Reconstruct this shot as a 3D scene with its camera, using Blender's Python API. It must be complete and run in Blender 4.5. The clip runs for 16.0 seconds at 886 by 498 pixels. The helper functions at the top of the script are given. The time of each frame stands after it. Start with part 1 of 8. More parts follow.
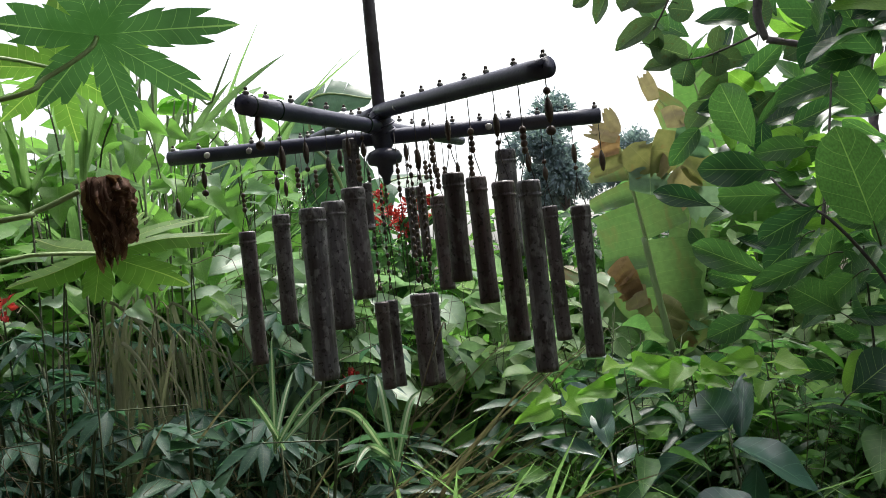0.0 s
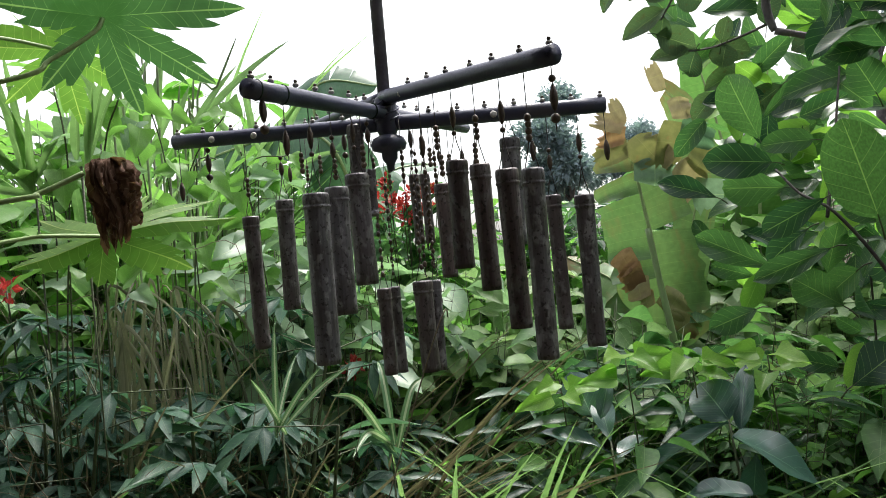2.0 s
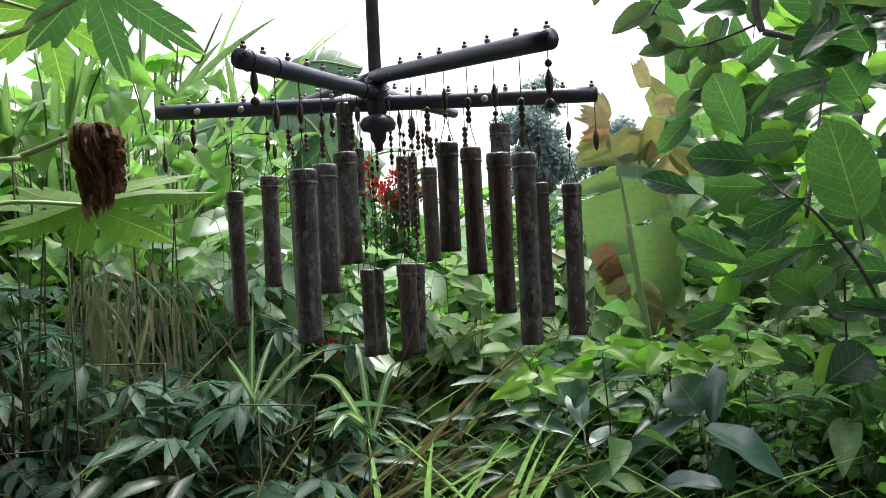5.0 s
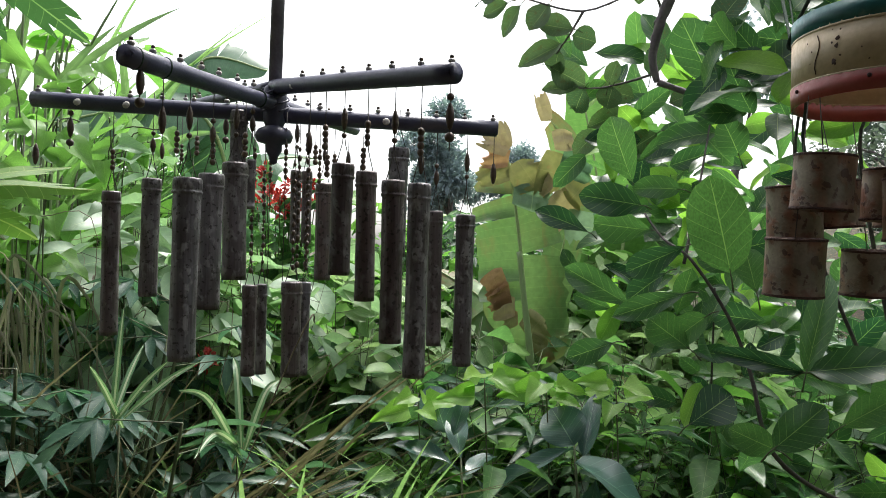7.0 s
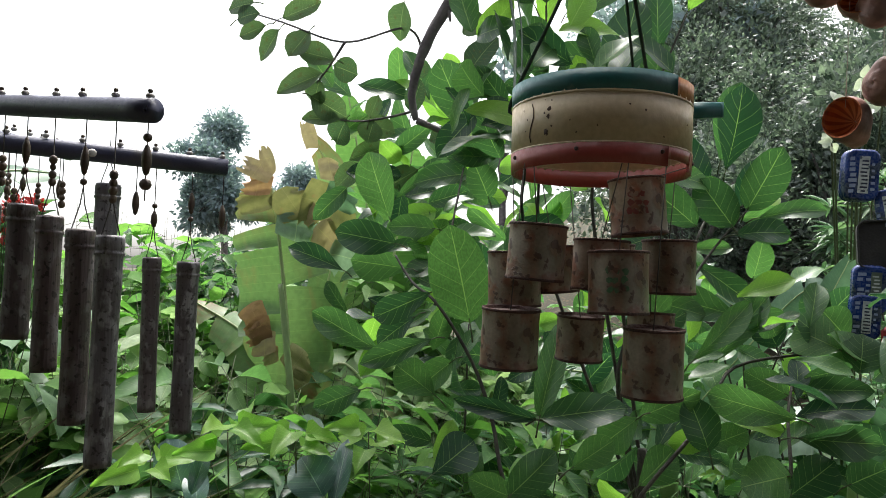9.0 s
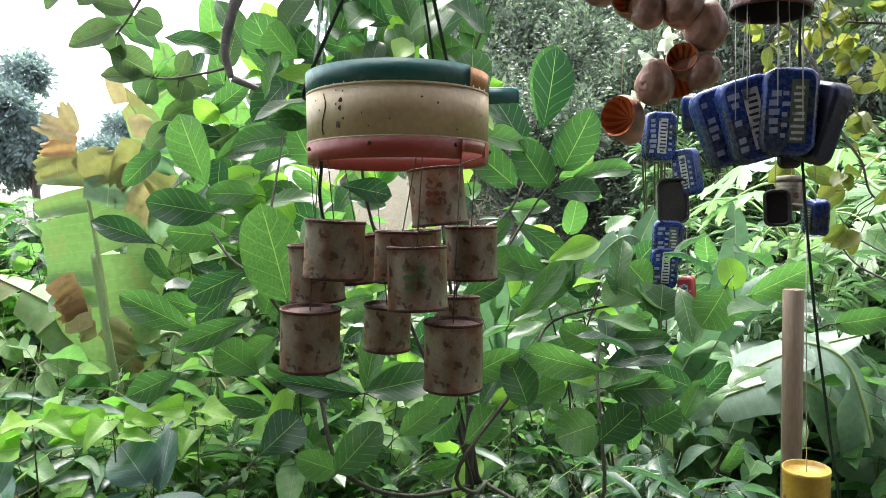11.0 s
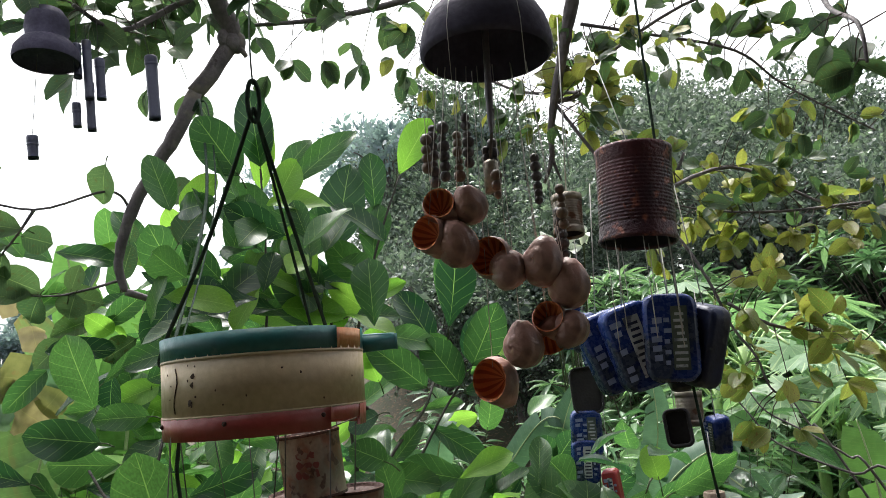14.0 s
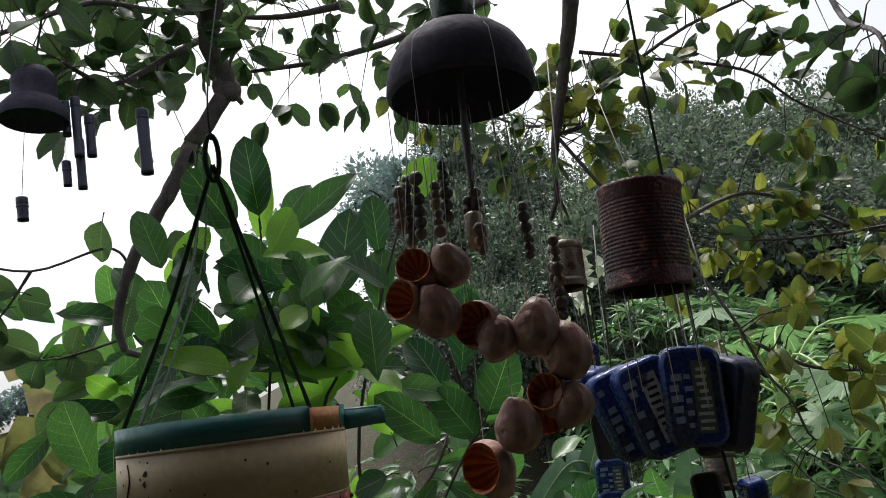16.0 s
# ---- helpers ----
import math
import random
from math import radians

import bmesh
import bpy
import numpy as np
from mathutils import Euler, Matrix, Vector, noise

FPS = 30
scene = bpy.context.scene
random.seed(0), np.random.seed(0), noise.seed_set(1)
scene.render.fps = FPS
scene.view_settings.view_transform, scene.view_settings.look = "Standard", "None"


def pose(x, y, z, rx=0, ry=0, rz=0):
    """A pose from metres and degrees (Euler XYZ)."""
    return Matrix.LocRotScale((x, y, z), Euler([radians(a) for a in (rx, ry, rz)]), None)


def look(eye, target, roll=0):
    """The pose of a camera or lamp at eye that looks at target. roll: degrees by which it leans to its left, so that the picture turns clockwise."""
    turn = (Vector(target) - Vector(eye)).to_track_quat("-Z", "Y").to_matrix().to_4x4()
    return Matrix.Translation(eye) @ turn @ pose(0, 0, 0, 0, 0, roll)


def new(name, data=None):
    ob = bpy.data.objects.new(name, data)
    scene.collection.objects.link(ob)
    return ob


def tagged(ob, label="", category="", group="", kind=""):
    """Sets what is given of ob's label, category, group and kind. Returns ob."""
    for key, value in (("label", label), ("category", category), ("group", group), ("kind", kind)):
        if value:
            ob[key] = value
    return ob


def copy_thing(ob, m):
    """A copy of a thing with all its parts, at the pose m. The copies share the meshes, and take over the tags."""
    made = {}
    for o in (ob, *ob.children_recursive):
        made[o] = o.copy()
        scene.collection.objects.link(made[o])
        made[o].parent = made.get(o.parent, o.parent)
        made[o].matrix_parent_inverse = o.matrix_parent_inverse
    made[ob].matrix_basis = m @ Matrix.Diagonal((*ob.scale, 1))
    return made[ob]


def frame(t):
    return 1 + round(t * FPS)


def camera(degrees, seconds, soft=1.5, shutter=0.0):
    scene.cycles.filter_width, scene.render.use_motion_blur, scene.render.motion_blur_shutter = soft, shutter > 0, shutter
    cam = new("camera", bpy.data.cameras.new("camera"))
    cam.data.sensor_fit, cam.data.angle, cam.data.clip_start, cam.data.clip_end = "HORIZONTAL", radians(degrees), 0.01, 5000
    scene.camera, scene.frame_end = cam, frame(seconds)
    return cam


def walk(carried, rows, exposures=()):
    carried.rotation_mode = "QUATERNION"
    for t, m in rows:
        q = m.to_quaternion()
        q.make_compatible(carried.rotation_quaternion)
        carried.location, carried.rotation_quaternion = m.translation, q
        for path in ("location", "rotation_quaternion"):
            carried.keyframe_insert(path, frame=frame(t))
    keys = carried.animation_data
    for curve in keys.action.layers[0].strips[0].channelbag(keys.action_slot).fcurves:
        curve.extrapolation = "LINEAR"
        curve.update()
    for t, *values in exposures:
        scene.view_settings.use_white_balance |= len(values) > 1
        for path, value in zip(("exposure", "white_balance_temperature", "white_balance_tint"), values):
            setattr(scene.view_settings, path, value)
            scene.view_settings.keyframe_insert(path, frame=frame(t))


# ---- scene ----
cam = camera(63.4, 16.0, soft=0.5)
PATH = [
    (0, (0.101, -0.209, 1.586), (-0.174, 1.771, 1.629), -6.1),
    (0.5, (0.101, -0.207, 1.583), (-0.182, 1.772, 1.618), -6.0),
    (1, (0.109, -0.206, 1.58), (-0.167, 1.775, 1.615), -6.2),
    (1.5, (0.105, -0.206, 1.581), (-0.179, 1.774, 1.604), -6.0),
    (2, (0.102, -0.21, 1.581), (-0.186, 1.77, 1.596), -5.3),
    (2.5, (0.105, -0.21, 1.575), (-0.183, 1.769, 1.581), -5.1),
    (3, (0.102, -0.202, 1.574), (-0.192, 1.776, 1.566), -4.6),
    (5.3, (0.081, -0.208, 1.569), (-0.121, 1.781, 1.548), -2.5),
    (5.5, (0.086, -0.201, 1.577), (-0.097, 1.791, 1.554), -2.2),
    (6, (0.084, -0.199, 1.579), (-0.029, 1.798, 1.55), -1.3),
    (6.5, (0.09, -0.197, 1.589), (0.086, 1.803, 1.58), 0.1),
    (7, (0.092, -0.185, 1.597), (0.157, 1.814, 1.608), 1.6),
    (7.5, (0.117, -0.161, 1.616), (0.322, 1.827, 1.69), 2.2),
    (8, (0.135, -0.144, 1.635), (0.446, 1.828, 1.755), 2.6),
    (8.5, (0.161, -0.135, 1.647), (0.595, 1.813, 1.784), 2.9),
    (9, (0.201, -0.104, 1.665), (0.849, 1.787, 1.746), 2.0),
    (9.5, (0.21, -0.057, 1.688), (1.004, 1.777, 1.759), 0.7),
    (9.7, (0.222, -0.08, 1.686), (1.061, 1.735, 1.732), -0.0),
    (11.8, (0.291, -0.111, 1.79), (1.36, 1.577, 1.702), 0.4),
    (12, (0.298, -0.115, 1.802), (1.362, 1.578, 1.814), -0.7),
    (12.5, (0.304, -0.122, 1.816), (1.461, 1.5, 1.996), -0.5),
    (13, (0.325, -0.128, 1.838), (1.508, 1.452, 2.155), -1.9),
    (13.5, (0.341, -0.124, 1.858), (1.548, 1.429, 2.222), -4.1),
    (14, (0.363, -0.103, 1.859), (1.551, 1.466, 2.217), -4.9),
    (14.5, (0.388, -0.091, 1.877), (1.58, 1.475, 2.236), -4.9),
    (15, (0.382, -0.093, 1.88), (1.504, 1.522, 2.242), -5.3),
    (15.5, (0.407, -0.072, 1.89), (1.501, 1.525, 2.392), -5.3),
    (16, (0.454, -0.059, 1.905), (1.59, 1.524, 2.355), -7.4),
]

EXPOSURE = [(0, 0.98), (0.6, 1.06), (3, 1.32), (5.5, 1.36), (8.0, 1.34), (9.7, 1.58), (11.8, 2.6), (12.6, 2.32), (13.2, 1.72), (14.0, 1.4), (15.0, 1.28), (15.5, 0.9), (16.0, 0.42)]
walk(cam, [(t, look(eye, target, roll)) for t, eye, target, roll in PATH], EXPOSURE)
SKY, SUN = 0.15, 2.0

# ---- world, sun ----
world = bpy.data.worlds.new("overcast_sky")
scene.world = world
world.use_nodes = True
wn = world.node_tree
for n in list(wn.nodes):
    wn.nodes.remove(n)
sky = wn.nodes.new("ShaderNodeTexSky")
sky.sky_type = "NISHITA"
sky.sun_disc = False
sky.sun_elevation, sky.sun_rotation = radians(66), radians(22)
sky.air_density, sky.dust_density, sky.ozone_density = 1.0, 4.0, 1.0
milk = wn.nodes.new("ShaderNodeHueSaturation")
milk.inputs["Saturation"].default_value = 0.22
back = wn.nodes.new("ShaderNodeBackground")
back.inputs["Strength"].default_value = SKY
wout = wn.nodes.new("ShaderNodeOutputWorld")
wn.links.new(sky.outputs[0], milk.inputs["Color"])
wn.links.new(milk.outputs[0], back.inputs["Color"])
wn.links.new(back.outputs[0], wout.inputs["Surface"])

sun_data = bpy.data.lights.new("sun", "SUN")
sun_data.energy, sun_data.angle, sun_data.color = SUN, radians(20), (1.0, 0.97, 0.92)
sun = new("sun", sun_data)
sun.matrix_world = look((0, 0, 30), (-5.0, -12.4, 0))


# ---- materials ----
def nodes_of(name):
    m = bpy.data.materials.new(name)
    m.use_nodes = True
    t = m.node_tree
    p = t.nodes["Principled BSDF"]
    return m, t, p


def math_node(t, op, a, b=None, clamp=False):
    n = t.nodes.new("ShaderNodeMath")
    n.operation, n.use_clamp = op, clamp
    for i, v in enumerate((a, b)):
        if v is None:
            continue
        if isinstance(v, (int, float)):
            n.inputs[i].default_value = v
        else:
            t.links.new(v, n.inputs[i])
    return n.outputs[0]


def mix_col(t, fac, a, b, mode="MIX"):
    n = t.nodes.new("ShaderNodeMix")
    n.data_type, n.blend_type = "RGBA", mode
    for sock, v in ((n.inputs[0], fac), (n.inputs[6], a), (n.inputs[7], b)):
        if isinstance(v, (int, float)):
            sock.default_value = v
        elif isinstance(v, tuple):
            sock.default_value = (*v[:3], 1)
        else:
            t.links.new(v, sock)
    return n.outputs[2]


def noise_fac(t, scale, coord="Object", detail=4.0, lo=0.35, hi=0.65, stretch=None):
    tc = t.nodes.new("ShaderNodeTexCoord")
    src = tc.outputs[coord]
    if stretch:
        mp = t.nodes.new("ShaderNodeMapping")
        mp.inputs["Scale"].default_value = stretch
        t.links.new(src, mp.inputs[0])
        src = mp.outputs[0]
    n = t.nodes.new("ShaderNodeTexNoise")
    n.inputs["Scale"].default_value, n.inputs["Detail"].default_value = scale, detail
    t.links.new(src, n.inputs["Vector"])
    r = t.nodes.new("ShaderNodeMapRange")
    r.inputs["From Min"].default_value, r.inputs["From Max"].default_value = lo, hi
    t.links.new(n.outputs[0], r.inputs["Value"])
    return r.outputs[0]


def solid(name, base, other, rough=0.6, metal=0.0, scale=30.0, fine=160.0, bump=0.3, stain=None, stain_scale=9.0, stain_lo=0.55, stain_hi=0.6, stretch=None, spec=0.5):
    """A surface with two colours mixed by coarse noise, a fine grain and relief, and a third colour in stains."""
    m, t, p = nodes_of(name)
    c = mix_col(t, noise_fac(t, scale, stretch=stretch), base, other)
    f = noise_fac(t, fine, lo=0.3, hi=0.7, stretch=stretch)
    c = mix_col(t, math_node(t, "MULTIPLY", f, 0.35), c, tuple(v * 0.45 for v in base))
    if stain:
        s = noise_fac(t, stain_scale, lo=stain_lo, hi=stain_hi, detail=6.0)
        c = mix_col(t, s, c, stain)
    t.links.new(c, p.inputs["Base Color"])
    p.inputs["Metallic"].default_value = metal
    p.inputs["Specular IOR Level"].default_value = spec
    r = math_node(t, "ADD", math_node(t, "MULTIPLY", f, 0.25), rough - 0.1)
    t.links.new(r, p.inputs["Roughness"])
    b = t.nodes.new("ShaderNodeBump")
    b.inputs["Strength"].default_value, b.inputs["Distance"].default_value = bump, 0.003
    t.links.new(f, b.inputs["Height"])
    t.links.new(b.outputs[0], p.inputs["Normal"])
    return m


def leaf_mat(name, a, b, vein, count=9.0, slant=2.2, rough=0.4, through_fac=0.38, island=True, glow=1.6, vein_amount=0.7, edge=None, spec=0.35, coat=0.0, spots=None, rib_wide=0.02):
    """A leaf: two greens by plant or leaf, pale veins along its own length, some light passing through."""
    m, t, p = nodes_of(name)
    if a[1] > a[0] * 1.25:
        a, b = [tuple(0.9 * v + 0.1 * w for v, w in zip((c[0] * 0.97, c[1], c[2] * 1.3), (sum(c) / 3,) * 3)) for c in (a, b)]
    if island:
        g = t.nodes.new("ShaderNodeNewGeometry").outputs["Random Per Island"]
    else:
        g = t.nodes.new("ShaderNodeObjectInfo").outputs["Random"]
    c = mix_col(t, g, a, b)
    c = mix_col(t, math_node(t, "MULTIPLY", noise_fac(t, 35.0), 0.35), c, tuple(v * 0.55 for v in a))
    uv = t.nodes.new("ShaderNodeUVMap")
    sep = t.nodes.new("ShaderNodeSeparateXYZ")
    t.links.new(uv.outputs[0], sep.inputs[0])
    u, v = sep.outputs[0], sep.outputs[1]
    side = math_node(t, "ABSOLUTE", math_node(t, "SUBTRACT", math_node(t, "MULTIPLY", v, 2.0), 1.0))
    rib = math_node(t, "LESS_THAN", side, rib_wide)
    s = math_node(t, "FRACT", math_node(t, "SUBTRACT", math_node(t, "MULTIPLY", u, count), math_node(t, "MULTIPLY", side, slant)))
    lat = math_node(t, "LESS_THAN", math_node(t, "ABSOLUTE", math_node(t, "SUBTRACT", s, 0.5)), 0.022)
    veins = math_node(t, "MULTIPLY", math_node(t, "MAXIMUM", rib, math_node(t, "MULTIPLY", lat, 0.6)), vein_amount)
    c = mix_col(t, veins, c, vein)
    if spots:
        c = mix_col(t, math_node(t, "MULTIPLY", noise_fac(t, 7.0, detail=5.0, lo=0.58, hi=0.64), 0.8), c, spots)
    if edge:
        tip = math_node(t, "MULTIPLY", math_node(t, "SUBTRACT", u, 0.72), 5.0, True)
        burn = math_node(t, "MULTIPLY", tip, noise_fac(t, 9.0, coord="UV", lo=0.3, hi=0.5))
        c = mix_col(t, burn, c, tuple(v * 0.8 for v in edge))
        e = noise_fac(t, 6.0, coord="UV", lo=0.5, hi=0.62)
        far = math_node(t, "GREATER_THAN", side, 0.55)
        c = mix_col(t, math_node(t, "MULTIPLY", e, math_node(t, "ADD", math_node(t, "MULTIPLY", far, 0.3), 0.1)), c, edge)
    t.links.new(c, p.inputs["Base Color"])
    p.inputs["Roughness"].default_value = rough
    p.inputs["Specular IOR Level"].default_value = spec
    p.inputs["Coat Weight"].default_value, p.inputs["Coat Roughness"].default_value = coat, 0.28
    bump = t.nodes.new("ShaderNodeBump")
    bump.inputs["Strength"].default_value, bump.inputs["Distance"].default_value = 0.5, 0.002
    t.links.new(math_node(t, "ADD", math_node(t, "MULTIPLY", s, 0.6), math_node(t, "MULTIPLY", veins, -1.0)), bump.inputs["Height"])
    t.links.new(bump.outputs[0], p.inputs["Normal"])
    tr = t.nodes.new("ShaderNodeBsdfTranslucent")
    warm = mix_col(t, 1.0, c, (glow * 0.92, glow * 1.06, glow * 0.7), "MULTIPLY")
    t.links.new(warm, tr.inputs["Color"])
    mx = t.nodes.new("ShaderNodeMixShader")
    mx.inputs[0].default_value = through_fac
    t.links.new(p.outputs[0], mx.inputs[1])
    t.links.new(tr.outputs[0], mx.inputs[2])
    t.links.new(mx.outputs[0], t.nodes["Material Output"].inputs["Surface"])
    return m


def bamboo_mat():
    """Smoked bamboo: brown to grey from tube to tube, pale lichen blotches, dark runs and fine grain along the tube."""
    m, t, p = nodes_of("charred_bamboo")
    r = t.nodes.new("ShaderNodeObjectInfo").outputs["Random"]
    # the grey end is lighter and bluer: veiling haze put into the colour
    c = mix_col(t, r, (0.125, 0.088, 0.085), (0.17, 0.168, 0.19))
    c = mix_col(t, math_node(t, "MULTIPLY", noise_fac(t, 9.0, detail=5.0, lo=0.42, hi=0.6), 0.7), c, (0.06, 0.046, 0.046))
    grain = noise_fac(t, 210.0, lo=0.35, hi=0.65, stretch=(1, 1, 0.06))
    c = mix_col(t, math_node(t, "MULTIPLY", grain, 0.35), c, (0.05, 0.038, 0.034))
    blotch = noise_fac(t, 62.0, detail=6.0, lo=0.53, hi=0.62, stretch=(1, 1, 0.55))
    c = mix_col(t, math_node(t, "MULTIPLY", blotch, math_node(t, "ADD", math_node(t, "MULTIPLY", r, 0.5), 0.2)), c, (0.34, 0.335, 0.34))
    speck = noise_fac(t, 130.0, detail=3.0, lo=0.58, hi=0.64)
    c = mix_col(t, math_node(t, "MULTIPLY", speck, 0.75), c, (0.02, 0.016, 0.015))
    t.links.new(c, p.inputs["Base Color"])
    t.links.new(math_node(t, "ADD", math_node(t, "MULTIPLY", blotch, 0.3), 0.38), p.inputs["Roughness"])
    b = t.nodes.new("ShaderNodeBump")
    b.inputs["Strength"].default_value, b.inputs["Distance"].default_value = 0.35, 0.002
    t.links.new(math_node(t, "ADD", grain, math_node(t, "MULTIPLY", blotch, 0.6)), b.inputs["Height"])
    t.links.new(b.outputs[0], p.inputs["Normal"])
    return m


def mouth_mat():
    """The lining of a snail shell: orange, with darker ribs running inwards."""
    m, t, p = nodes_of("orange_shell_lining")
    uv = t.nodes.new("ShaderNodeUVMap")
    sep = t.nodes.new("ShaderNodeSeparateXYZ")
    t.links.new(uv.outputs[0], sep.inputs[0])
    wob = math_node(t, "MULTIPLY", noise_fac(t, 30.0), 0.8)
    rib = math_node(t, "SINE", math_node(t, "ADD", math_node(t, "MULTIPLY", sep.outputs[0], 2 * math.pi * 13), wob))
    rib = math_node(t, "MULTIPLY", math_node(t, "ADD", rib, 0.3), 1.2, True)
    c = mix_col(t, noise_fac(t, 26.0), (0.78, 0.36, 0.17), (0.7, 0.24, 0.09))
    c = mix_col(t, math_node(t, "MULTIPLY", rib, 0.75), c, (0.36, 0.085, 0.035))
    t.links.new(c, p.inputs["Base Color"])
    p.inputs["Roughness"].default_value = 0.32
    b = t.nodes.new("ShaderNodeBump")
    b.inputs["Strength"].default_value, b.inputs["Distance"].default_value = 0.4, 0.001
    t.links.new(rib, b.inputs["Height"])
    t.links.new(b.outputs[0], p.inputs["Normal"])
    return m


def can_mat():
    """Worn tan tin: warm patches, rust running down in streaks, fine dark specks."""
    m, t, p = nodes_of("rusted_can_metal")
    r = t.nodes.new("ShaderNodeObjectInfo").outputs["Random"]
    c = mix_col(t, noise_fac(t, 16.0), (0.31, 0.265, 0.2), (0.2, 0.16, 0.12))
    run = noise_fac(t, 34.0, lo=0.48, hi=0.64, detail=5.0, stretch=(1, 1, 0.16))
    c = mix_col(t, math_node(t, "MULTIPLY", run, 0.7), c, (0.24, 0.1, 0.045))
    patch = noise_fac(t, 26.0, lo=0.47, hi=0.56, detail=8.0)
    c = mix_col(t, math_node(t, "MULTIPLY", patch, math_node(t, "ADD", math_node(t, "MULTIPLY", r, 0.6), 0.35)), c, (0.23, 0.075, 0.034))
    moss = noise_fac(t, 11.0, lo=0.56, hi=0.66, detail=5.0)
    c = mix_col(t, math_node(t, "MULTIPLY", moss, 0.5), c, (0.09, 0.11, 0.06))
    tc = t.nodes.new("ShaderNodeTexCoord")
    ends = t.nodes.new("ShaderNodeSeparateXYZ")
    t.links.new(tc.outputs["Generated"], ends.inputs[0])
    rim = math_node(t, "ABSOLUTE", math_node(t, "SUBTRACT", math_node(t, "MULTIPLY", ends.outputs[2], 2.0), 1.0))
    rim = math_node(t, "MULTIPLY", math_node(t, "ADD", rim, math_node(t, "SUBTRACT", math_node(t, "MULTIPLY", noise_fac(t, 45.0, lo=0.3, hi=0.7), 0.45), 0.95)), 5.0, True)
    c = mix_col(t, math_node(t, "MULTIPLY", rim, 0.8), c, (0.15, 0.05, 0.028))
    fleck = noise_fac(t, 75.0, lo=0.58, hi=0.62, detail=3.0)
    c = mix_col(t, math_node(t, "MULTIPLY", fleck, 0.8), c, (0.05, 0.02, 0.014))
    c = mix_col(t, math_node(t, "MULTIPLY", noise_fac(t, 260.0, lo=0.35, hi=0.7), 0.3), c, (0.1, 0.07, 0.05))
    t.links.new(c, p.inputs["Base Color"])
    p.inputs["Metallic"].default_value = 0.15
    t.links.new(math_node(t, "ADD", math_node(t, "MULTIPLY", run, 0.25), 0.42), p.inputs["Roughness"])
    b = t.nodes.new("ShaderNodeBump")
    b.inputs["Strength"].default_value, b.inputs["Distance"].default_value = 0.35, 0.002
    t.links.new(math_node(t, "ADD", patch, fleck), b.inputs["Height"])
    t.links.new(b.outputs[0], p.inputs["Normal"])
    return m


